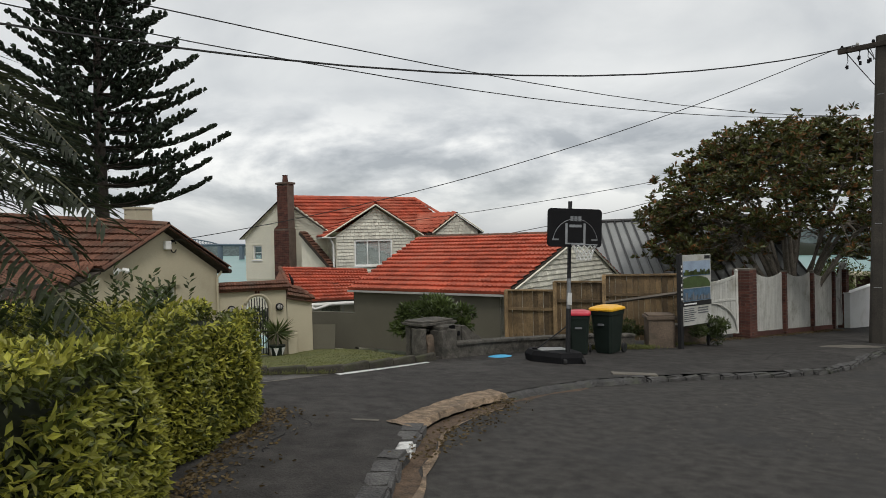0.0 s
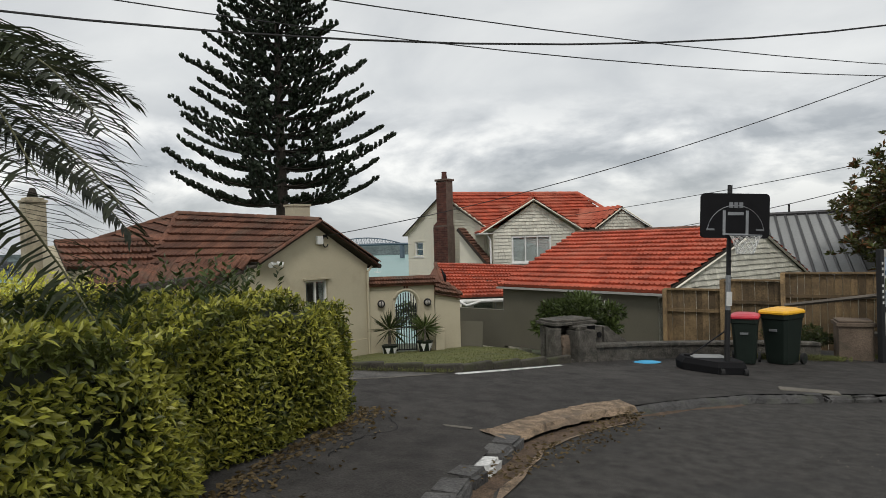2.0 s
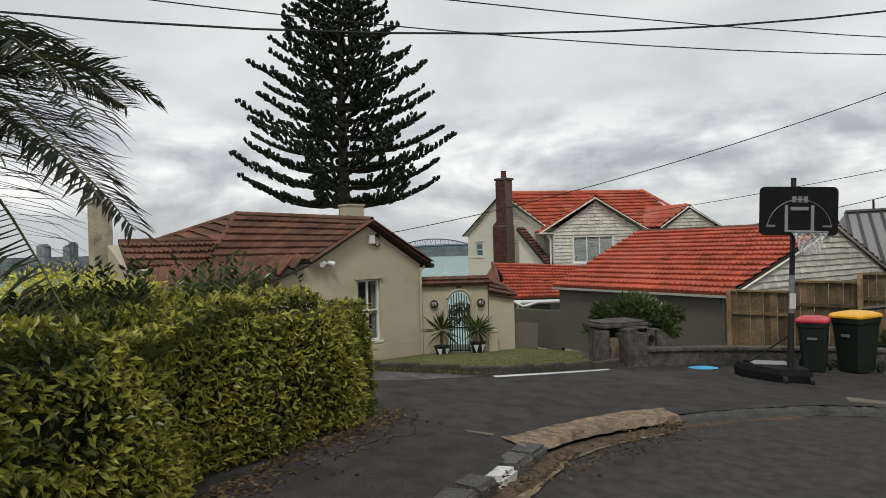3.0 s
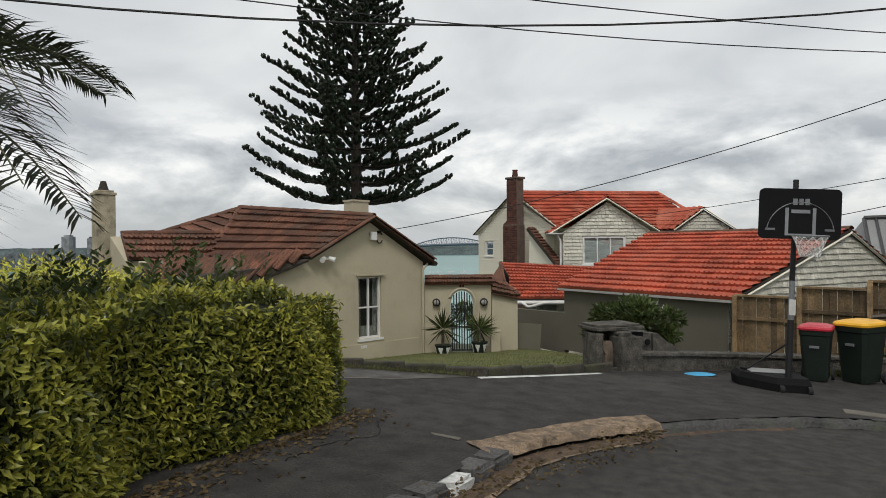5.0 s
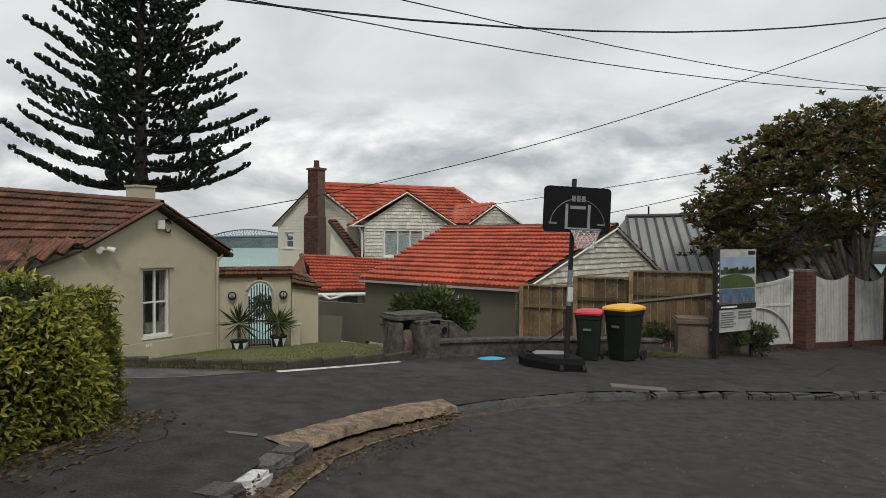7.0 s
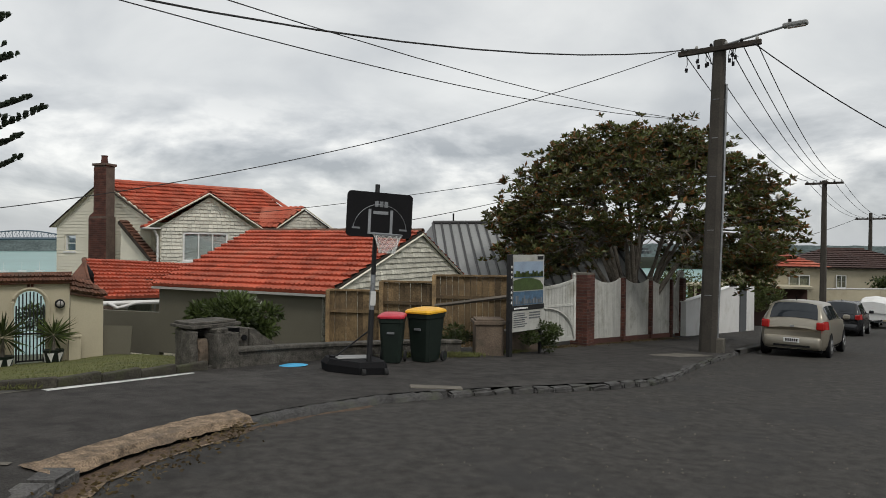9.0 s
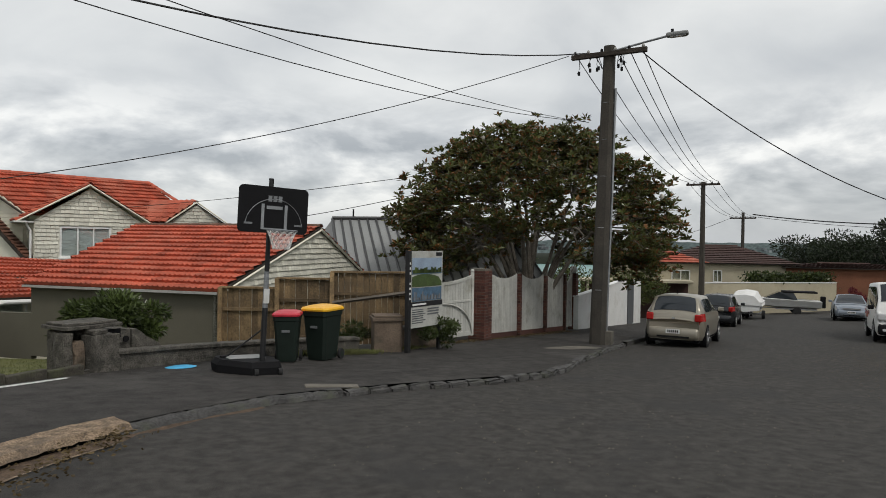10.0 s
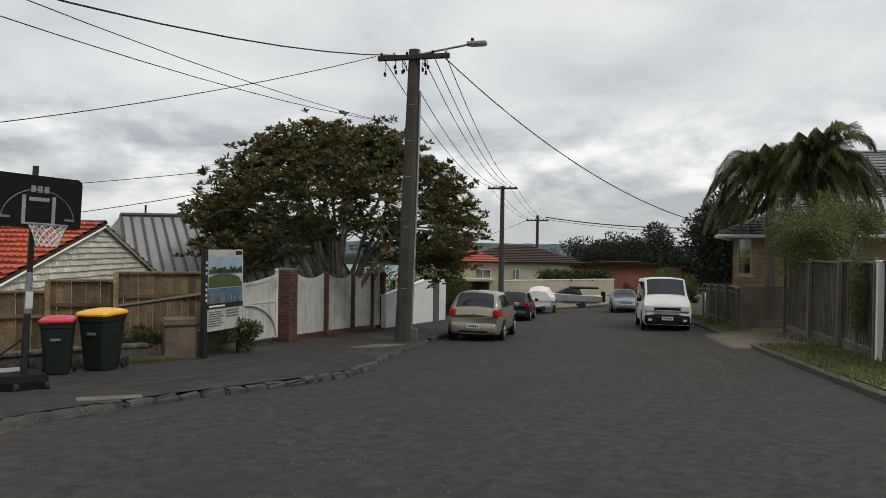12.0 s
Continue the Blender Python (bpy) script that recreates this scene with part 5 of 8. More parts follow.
def fence_panel(parent, p, q, ztop, zbot, material="timber", rails=(0.12, 0.55), board=0.145, cap=True, rng=random.Random(3)):
    """A close-boarded panel between two plan points: boards, rails and capping."""
    p, q = Vector(p), Vector(q)
    m = frame_at((p.x, p.y, zbot), q - p)
    ln, h = (q - p).length, ztop - zbot
    k = max(1, round(ln / board))
    bw = ln / k
    for i in range(k):
        dy = 0.021 if i % 2 else 0.0
        ob = part("board", boxes((i * bw + 0.0028, (i + 1) * bw - 0.0028, dy, dy + 0.02, rng.uniform(0, 0.03), h - 0.03 - rng.uniform(0, 0.006))), material, parent)
        ob.matrix_basis = m
    for r in rails:
        part("rail", boxes((0, ln, -0.05, -0.002, h * r, h * r + 0.075)), material, parent).matrix_basis = m
    if cap:
        part("capping", boxes((-0.03, ln + 0.03, -0.06, 0.07, h - 0.028, h + 0.02), bevel=0.006), material, parent).matrix_basis = m


def build_timber_fence():
    spans = [((4.83, 17.08), (5.95, 16.35), 0.33), ((5.98, 16.30), (7.05, 15.62), 0.57), ((7.08, 15.60), (8.95, 14.75), 0.74)]
    f = thing("timber_fence", None, "close-boarded brown timber fence in stepped panels", "fence")
    for p, q, z in spans:
        fence_panel(f, p, q, z, z - 1.75, rails=(0.18, 0.68))
        bm = B()
        box(bm, -0.05, 0.05, -0.12, -0.052, 0, 1.75, bevel=0.006)
        part("post", bm, "timber", f).matrix_basis = frame_at((p[0], p[1], z - 1.75), Vector(q) - Vector(p))
    # leaning rail near the sign
    part("loose_rail", tube(B(), ((7.0, 15.35, 0.02), (8.55, 14.35, 0.30)), 0.045, 4), "oldtimber", f)


build_timber_fence()


# ---- white picket fence, gates, brick pillars ----
def scooped(u, dip):
    return -dip * (1 - (2 * u - 1) ** 2)


def picket_panel(parent, p, q, ztop, zbot, dip):
    p, q = Vector(p), Vector(q)
    m = frame_at((p.x, p.y, 0), q - p)
    ln = (q - p).length
    k = max(4, round(ln / 0.088))
    for i in range(k):
        u = (i + 0.5) / k
        zt, zb = ztop[0] + (ztop[1] - ztop[0]) * u + scooped(u, dip), zbot[0] + (zbot[1] - zbot[0]) * u
        x = u * ln
        bm = B()
        prism(bm, ((x - 0.037, 0, zb), (x + 0.037, 0, zb), (x + 0.037, 0, zt - 0.05), (x + 0.02, 0, zt), (x - 0.02, 0, zt), (x - 0.037, 0, zt - 0.05)), (0, 0.022, 0))
        part("picket", bm, "picket", parent).matrix_basis = m
    for f in (0.15, 0.8):
        za, zb = (b + (t - b) * f for b, t in zip(zbot, ztop))
        bm = B()
        prism(bm, ((0, 0.024, za), (ln, 0.024, zb), (ln, 0.024, zb + 0.08), (0, 0.024, za + 0.08)), (0, 0.05, 0))
        part("rail", bm, "white", parent).matrix_basis = m


def brick_pillar(p, w, z0, z1, group):
    m = frame_at((p[0], p[1], z0), SD)
    b = thing("brick_pillar", m, "dark red brick fence pillar", "pillar", group)
    part("core", boxes((-w / 2 + 0.006, w / 2 - 0.006, -w / 2 + 0.006, w / 2 - 0.006, -0.1, z1 - z0 - 0.002)), "concrete", b)
    k, rows = max(1, round(w / 0.24)), int((z1 - z0) / 0.086)
    for r in range(rows):
        for i in range(k * 2 if r % 2 else k):
            bw = w / k if not r % 2 else w / (2 * k)
            x = -w / 2 + i * bw
            part("brick", boxes((x + 0.004, x + bw - 0.004, -w / 2, -w / 2 + 0.05, r * 0.086, r * 0.086 + 0.076)), "brick", b)
            part("brick", boxes((-w / 2 - 0.002, -w / 2 + 0.05, x + 0.004, x + bw - 0.004, r * 0.086, r * 0.086 + 0.076)), "brick", b)
    return b


def build_white_fence():
    f = thing("picket_fence", None, "white picket fence with scooped tops on a brick plinth", "fence")
    P = [(11.62, 16.22), (12.20, 16.50), (14.05, 17.58), (14.20, 17.66), (16.45, 18.97), (16.6, 19.05), (18.25, 20.0)]
    zt = lambda x: 0.72 - 0.055 * (x - 11.5)
    spans = [(12.25, 16.53, 14.0, 17.55), (14.25, 17.70, 16.0, 18.72), (16.2, 18.83, 17.75, 19.73)]
    for i, (x0, y0, x1, y1) in enumerate(spans):
        zb0, zb1 = path_z(x0, y0) + 0.16, path_z(x1, y1) + 0.16
        picket_panel(f, (x0, y0), (x1, y1), (zt(x0) - 0.05, zt(x1) - 0.05), (zb0, zb1), 0.17)
        m = frame_at((x0, y0, 0), (x1 - x0, y1 - y0))
        ln = math.hypot(x1 - x0, y1 - y0)
        part("plinth", prism(B(), ((0, -0.03, zb0 - 0.4), (ln, -0.03, zb1 - 0.4), (ln, -0.03, zb1 - 0.01), (0, -0.03, zb0 - 0.01)), (0, 0.12, 0)), "brick", f).matrix_basis = m
    brick_pillar((11.85, 16.40), 0.50, path_z(11.8, 16.4), 0.74, "fence pillars")
    for x, y, w in ((14.12, 17.62, 0.16), (16.1, 18.77, 0.16), (17.85, 19.80, 0.16)):
        brick_pillar((x, y), w, path_z(x, y), zt(x) - 0.02, "fence pillars")
    bp = brick_pillar((18.78, 20.34), 0.30, path_z(18.8, 20.3), 0.36, "fence pillars")
    bm = B()
    bmesh.ops.create_uvsphere(bm, u_segments=12, v_segments=8, radius=0.14, matrix=Matrix.Translation((0, 0, 0.36 - path_z(18.8, 20.3) + 0.13)))
    part("globe_lamp", bm, "white", bp, "round white globe on top", smooth=True)
    # wide gate
    def gate(p, q, zl, zr, zb, leaf_label):
        p, q = Vector(p), Vector(q)
        g = thing("garden_gate", frame_at((p.x, p.y, zb), q - p), leaf_label, "gate", "white gates")
        ln, hl, hr = (q - p).length, zl - zb, zr - zb
        for x, h in ((0.0, hl), (ln - 0.09, hr)):
            part("stile", boxes((x, x + 0.09, 0, 0.06, 0.04, h), bevel=0.006), "picket", g)
            bm = B()
            bmesh.ops.create_uvsphere(bm, u_segments=8, v_segments=6, radius=0.055, matrix=Matrix.Translation((x + 0.045, 0.03, h + 0.03)))
            part("finial", bm, "picket", g, smooth=True)
        part("centre_stile", boxes((ln * 0.25 - 0.04, ln * 0.25 + 0.04, 0.0, 0.05, 0.1, hl - 0.12)), "picket", g)
        top = [(0.09 + (ln - 0.18) * i / 12, hl - 0.12 + (hr - hl + 0.04) * (i / 12) ** 2.2) for i in range(13)]
        bm = B()
        for a, b in zip(top, top[1:]):
            prism(bm, ((a[0], 0.005, a[1] - 0.08), (b[0], 0.005, b[1] - 0.08), (b[0], 0.005, b[1]), (a[0], 0.005, a[1])), (0, 0.05, 0))
        bmesh.ops.remove_doubles(bm, verts=bm.verts, dist=0.001)
        part("top_rail", bm, "picket", g)
        part("bottom_rail", boxes((0.09, ln - 0.09, 0.005, 0.055, 0.06, 0.17)), "picket", g)
        part("middle_rail", boxes((0.09, ln - 0.09, 0.005, 0.055, hl * 0.60, hl * 0.60 + 0.06)), "picket", g)
        k = max(3, round((ln - 0.18) / 0.11))
        for i in range(k):
            x = 0.09 + (ln - 0.18) * (i + 0.5) / k
            u = (x - 0.09) / (ln - 0.18)
            part("board", boxes((x - 0.052, x + 0.052, 0.024, 0.042, 0.10, hl - 0.14 + (hr - hl + 0.04) * u ** 2.2)), "picket", g)
        arc = [(0.25 * ln + 0.70 * ln * math.sin(a), -0.012, 0.12 + hl * 0.52 * math.cos(a)) for a in [math.pi / 2 * i / 12 for i in range(13)]]
        part("curved_brace", tube(B(), arc, 0.022, 6), "picket", g)
        return g
    gate((9.80, 15.62), (11.45, 16.12), 0.52, 0.66, path_z(10.6, 15.9) + 0.05, "white timber driveway gate with curved top rail")
    gate((18.05, 19.92), (18.62, 20.22), 0.15, 0.42, path_z(18.3, 20) + 0.05, "narrow white timber gate with curved top rail")
    # white rendered wall running down the street with two grey doors
    m0, m1 = Vector((18.75, 20.0)), Vector((24.2, 22.9))
    w = thing("white_wall", None, "white rendered boundary wall stepping down the street", "wall")
    m = frame_at((m0.x, m0.y, 0), m1 - m0)
    ln = (m1 - m0).length
    z0, z1 = path_z(m0.x, m0.y), path_z(m1.x, m1.y)
    part("wall", prism(B(), ((0, 0, z0 - 0.2), (ln, 0, z1 - 0.2), (ln, 0, -0.15), (0, 0, -0.55)), (0, 0.2, 0)), "white", w).matrix_basis = m
    part("wall_end", prism(B(), ((ln + 0.002, 0, z1 - 0.2), (ln + 2.6, 0, z1 - 0.4), (ln + 2.6, 0, -0.22), (ln + 0.002, 0, -0.22)), (0, 0.2, 0)), "white", w).matrix_basis = m
    part("door", boxes((ln + 0.3, ln + 1.2, -0.05, -0.004, z1 - 0.05, -0.35)), "fartown", w, "grey flush door").matrix_basis = m
    part("coping", prism(B(), ((-0.02, -0.03, -0.548), (ln, -0.03, -0.148), (ln, -0.03, -0.11), (-0.02, -0.03, -0.51)), (0, 0.26, 0)), "white", w).matrix_basis = m


build_white_fence()


# ---- basketball hoop ----
def build_hoop():
    zb = path_z(4.2, 11.2)
    m = frame_at((4.13, 11.15, zb), (0.998, 0.065)) @ Matrix.Rotation(radians(2.4), 4, "Y")
    h = thing("basketball_hoop", m, "portable black basketball hoop on a wheeled plastic base", "basketball hoop")
    base = B()
    rim = [(-0.60, 0.55), (-0.52, 0.68), (0.22, 0.60), (0.34, 0.48), (0.36, -0.22), (0.28, -0.32), (-0.18, -0.32), (-0.60, 0.20)]
    rim = [(x * 0.92, y * 0.92) for x, y in rim]
    lo = [(x, y, 0.0) for x, y in rim]
    mid = [(x * 1.03, y * 1.03, 0.13) for x, y in rim]
    hi = [(x * 0.93, y * 0.93 + 0.01, 0.215) for x, y in rim]
    rings = [[base.verts.new(p) for p in r] for r in (lo, mid, hi)]
    n = len(rim)
    for a, b in zip(rings, rings[1:]):
        for i in range(n):
            base.faces.new((a[i], a[(i + 1) % n], b[(i + 1) % n], b[i]))
    base.faces.new(rings[-1])
    base.faces.new(rings[0][::-1])
    b = part("base", base, "black", h, "black plastic ballast base")
    part("fill_cap", tube(B(), ((-0.42, 0.35, 0.21), (-0.42, 0.35, 0.245)), 0.06, 10), "black", b)
    part("top_panel", boxes((-0.40, 0.18, 0.10, 0.45, 0.218, 0.230), bevel=0.005), "metalroof", b, "grey top of the base")
    for x in (-0.1, 0.28):
        part("wheel", tube(B(), ((x - 0.03, -0.30, 0.06), (x + 0.03, -0.30, 0.06)), 0.06, 12), "rubber", b)
    pole = part("pole", tube(B(), ((0.05, -0.12, 0.05), (0.05, -0.12, 1.05)), 0.045, 10), "blackmetal", h)
    part("middle_tube", tube(B(), ((0.05, -0.12, 1.05), (0.05, -0.12, 1.62)), 0.041, 10), "steel", pole, "silver middle section")
    part("upper_tube", tube(B(), ((0.05, -0.12, 1.62), (0.05, -0.12, 3.09)), 0.038, 10), "blackmetal", pole)
    part("sticker", boxes((0.005, 0.095, -0.168, -0.164, 1.12, 1.35)), "white", pole, "white instruction sticker")
    for x in (-0.42, 0.30):
        part("brace", tube(B(), ((x, 0.42, 0.16), (0.05, -0.10, 0.72)), 0.014, 6), "blackmetal", h)
    for z in (2.30, 2.75):
        part("bracket_arm", boxes((0.01, 0.09, -0.42, -0.16, z, z + 0.03)), "blackmetal", h)
    bb = B()
    W, z0, z1, yb = 0.545, 2.22, 2.93, -0.45
    poly = []
    r = 0.07
    for cx, cz, a0 in ((W - r, z0 + r, -90), (W - r, z1 - r, 0), (-W + r, z1 - r, 90), (-W + r, z0 + r, 180)):
        for k in range(5):
            a = radians(a0 + 90 * k / 4)
            poly.append((cx + r * math.cos(a), yb, cz + r * math.sin(a)))
    prism(bb, poly, (0, 0.035, 0))
    board = part("backboard", bb, "black", h, "black backboard with grey court markings")
    fb = boxes((-0.20, -0.155, yb - 0.006, yb - 0.002, 2.27, 2.66), (0.165, 0.21, yb - 0.006, yb - 0.002, 2.27, 2.66), (-0.155, 0.165, yb - 0.006, yb - 0.002, 2.27, 2.295), (-0.12, 0.13, yb - 0.006, yb - 0.002, 2.585, 2.635))
    part("target_square", fb, "steel", board)
    arc = [(0.005 + 0.45 * math.cos(a), yb - 0.003, 2.30 + 0.44 * math.sin(a)) for a in [0.15 + (math.pi - 0.3) * i / 20 for i in range(21)]]
    part("arc_line", tube(B(), arc, 0.006, 4), "steel", board)
    for x0, x1, z0_, z1_ in ((-0.10, -0.04, 2.70, 2.79), (-0.02, 0.04, 2.70, 2.79), (0.06, 0.12, 2.70, 2.79), (-0.46, -0.33, 2.34, 2.37), (0.33, 0.46, 2.34, 2.37)):
        part("printed_bar", boxes((x0, x1, yb - 0.005, yb - 0.002, z0_, z1_)), "fartown", board)
    ring = [(0.005 + 0.225 * math.cos(a), yb - 0.36 + 0.225 * math.sin(a), 2.26) for a in [math.tau * i / 24 for i in range(25)]]
    rm = part("rim", tube(B(), ring, 0.010, 6), "fartown", h, "thin metal hoop ring")
    part("rim_plate", boxes((-0.09, 0.10, yb - 0.14, yb - 0.004, 2.235, 2.275)), "blackmetal", rm)
    net = B()
    for k in range(12):
        for sgn in (1, -1):
            pts = []
            for j in range(6):
                a = math.tau * k / 12 + sgn * j * math.tau / 24
                rr = 0.22 - 0.10 * (j / 5) ** 0.7
                pts.append((0.005 + rr * math.cos(a), yb - 0.36 + rr * math.sin(a), 2.25 - 0.055 * j))
            tube(net, pts, 0.006, 4, cap=False)
    part("net", net, "white", rm, "white cord net")


build_hoop()


# ---- wheelie bins ----
def wheelie_bin(m, w, d, hh, lid, label):
    b = thing("wheelie_bin", m, label, "bin", "wheelie bins")
    bm = B()
    secs = [(0.03, 0.74), (0.12, 0.78), (hh * 0.80, 0.97), (hh * 0.82, 1.02), (hh * 0.90, 1.03)]
    rings = []
    for z, s in secs:
        x, y = w / 2 * s, d / 2 * s
        c = 0.05
        rings.append([bm.verts.new((px, py, z)) for px, py in ((x - c, -y), (x, -y + c), (x, y - c), (x - c, y), (-x + c, y), (-x, y - c), (-x, -y + c), (-x + c, -y))])
    for a, c2 in zip(rings, rings[1:]):
        for i in range(8):
            bm.faces.new((a[i], a[(i + 1) % 8], c2[(i + 1) % 8], c2[i]))
    bm.faces.new(rings[0][::-1])
    bm.faces.new(rings[-1])
    part("body", bm, "bin", b)
    lm = B()
    rings = []
    for z, s, off in ((hh * 0.905, 1.10, 0), (hh * 0.935, 1.12, 0), (hh * 0.965, 1.04, 0.0), (hh * 0.995, 0.70, 0.03)):
        x, y = w / 2 * s, d / 2 * s
        c = 0.06
        rings.append([lm.verts.new((px, py + off, z)) for px, py in ((x - c, -y), (x, -y + c), (x, y - c), (x - c, y), (-x + c, y), (-x, y - c), (-x, -y + c), (-x + c, -y))])
    for a, c2 in zip(rings, rings[1:]):
        for i in range(8):
            lm.faces.new((a[i], a[(i + 1) % 8], c2[(i + 1) % 8], c2[i]))
    lm.faces.new(rings[0][::-1])
    lm.faces.new(rings[-1])
    part("lid", lm, lid, b, "red plastic lid" if lid == "redlid" else "yellow plastic lid")
    part("handle", tube(B(), ((-w * 0.42, d * 0.52, hh * 0.86), (-w * 0.42, d * 0.63, hh * 0.90), (w * 0.42, d * 0.63, hh * 0.90), (w * 0.42, d * 0.52, hh * 0.86)), 0.018, 6), "bin", b)
    for s in (-1, 1):
        wh = part("wheel", tube(B(), ((s * w * 0.44, d * 0.40, 0.10), (s * w * 0.54, d * 0.40, 0.10)), 0.10, 14), "rubber", b)
        part("hub", tube(B(), ((s * w * 0.545, d * 0.40, 0.10), (s * w * 0.55, d * 0.40, 0.10)), 0.05, 10), "bin", wh)
    part("front_mark", boxes((-0.07, 0.07, -d / 2 * 0.96 - 0.012, -d / 2 * 0.93, hh * 0.60, hh * 0.64)), "fartown", b, "pale printed mark")
    return b


wheelie_bin(frame_at((5.05, 12.50, path_z(5.05, 12.5)), (0.90, -0.42)), 0.45, 0.51, 0.94, "redlid", "dark green wheelie bin with red lid")
wheelie_bin(frame_at((5.78, 12.66, path_z(5.78, 12.66)), (0.62, -0.79)), 0.52, 0.64, 1.05, "yellowlid", "larger dark green wheelie bin with yellow lid")


# ---- sale sign ----
def build_sign():
    m = frame_at((8.0, 13.35, path_z(8, 13.35)), (0.91, 0.41))
    s = thing("sale_sign", m, "real estate sign board with landscape picture on black post", "sign")
    part("post", boxes((-0.05, 0.05, 0.0, 0.10, -0.05, 2.22), bevel=0.006), "blackmetal", s)
    part("post_lettering", boxes(*[(-0.02, 0.02, -0.006, -0.002, 1.15 + 0.11 * i, 1.20 + 0.11 * i) for i in (0, 1, 2, 3, 5, 6, 7)]), "white", s)
    part("post", boxes((1.14, 1.20, 0.05, 0.11, -0.05, 0.56)), "blackmetal", s)
    p = part("board", boxes((0.06, 1.24, 0.03, 0.06, 0.52, 2.21)), "picket", s, "white printed board")
    y0, y1 = 0.022, 0.028
    def patch(name, x0, x1, z0, z1, mt, yy=0.0):
        part(name, boxes((x0, x1, y0 - yy, y1 - yy, z0, z1)), mt, p)
    patch("picture_sky", 0.10, 1.20, 1.80, 2.06, "picsky")
    patch("picture_sea", 0.10, 1.20, 1.70, 1.798, "picsea")
    bm = B()
    prism(bm, [(0.10, y0, 1.42), (1.20, y0, 1.42), (1.20, y0, 1.50)] + [(1.20 - 1.1 * i / 10, y0, 1.50 + 0.20 * math.sin(math.pi * (0.15 + 0.6 * i / 10))) for i in range(1, 11)], (0, 0.006, 0))
    part("picture_lawn", bm, "picgrass", p)
    bm = B()
    rng = random.Random(1)
    for i in range(16):
        x = 0.12 + 1.06 * i / 16
        box(bm, x, x + 0.065, y0 - 0.004, y0 - 0.001, 1.72, 1.78 + rng.uniform(0.0, 0.09))
    tagged(part("picture_trees", bm, "shrub", p), kind="stuff")
    patch("picture_town", 0.10, 1.20, 1.10, 1.40, "picsea")
    bm = B()
    for i in range(18):
        x = 0.12 + 1.05 * i / 18
        box(bm, x, x + 0.04, y0 - 0.004, y0 - 0.001, 1.12, 1.18 + rng.uniform(0.0, 0.14))
    tagged(part("picture_buildings", bm, "fartown", p), kind="stuff")
    patch("headline_band", 0.06, 1.24, 0.98, 1.09, "blackmetal")
    patch("headline_bar", 0.12, 0.62, 1.015, 1.05, "white", 0.004)
    patch("corner_mark", 0.98, 1.20, 2.10, 2.18, "blackmetal")
    for i in range(7):
        patch("text_bar", 0.12, 0.52 + 0.08 * (i % 3 == 1), 0.62 + 0.048 * i, 0.64 + 0.048 * i, "fartown")
    for i in range(3):
        patch("text_bar", 0.68, 1.10, 0.78 + 0.06 * i, 0.81 + 0.06 * i, "fartown")


M["picsky"] = mat("printed_sky", (0.26, 0.33, 0.42), 0.5, var=0.15, scale=4, bump=0)
M["picsea"] = mat("printed_sea", (0.07, 0.13, 0.20), 0.5, var=0.35, scale=9, bump=0)
M["picgrass"] = mat("printed_grass", (0.055, 0.085, 0.025), 0.5, var=0.3, scale=6, bump=0)
build_sign()


# ---- utility poles, street lamp, wires ----
def utility_pole(p, z0, h, lean, arm_z, arm_l, arm_dir, thick=0.16, label="", lamp=False):
    m = frame_at((p[0], p[1], z0), arm_dir)
    t = thing("utility_pole", m, label, "utility pole", "street poles")
    tilt = Vector((lean, 0, h))
    bm = B()
    lo, hi = thick * 1.12, thick * 0.72
    vs = []
    for z, r in ((-0.3, lo), (h, hi)):
        vs.append([bm.verts.new((x * r + lean * max(z, 0) / h, y * r, z)) for x, y in ((1, .55), (.55, 1), (-.55, 1), (-1, .55), (-1, -.55), (-.55, -1), (.55, -1), (1, -.55))])
    for i in range(8):
        bm.faces.new((vs[0][i], vs[0][(i + 1) % 8], vs[1][(i + 1) % 8], vs[1][i]))
    bm.faces.new(vs[1])
    part("shaft", bm, "polewood", t)
    a = part("crossarm", boxes((lean - arm_l / 2, lean + arm_l / 2, -0.20, -0.08, arm_z, arm_z + 0.13), bevel=0.01), "darkbark", t)
    for i in range(6):
        x = lean - arm_l / 2 + 0.10 + (arm_l - 0.2) * i / 5
        if abs(x - lean) < 0.12:
            continue
        part("insulator", tube(B(), ((x, -0.14, arm_z + 0.13), (x, -0.14, arm_z + 0.17), (x, -0.14, arm_z + 0.22)), [0.03, 0.045, 0.025], 8), "curtain" if i % 2 else "black", a)
    return t, m


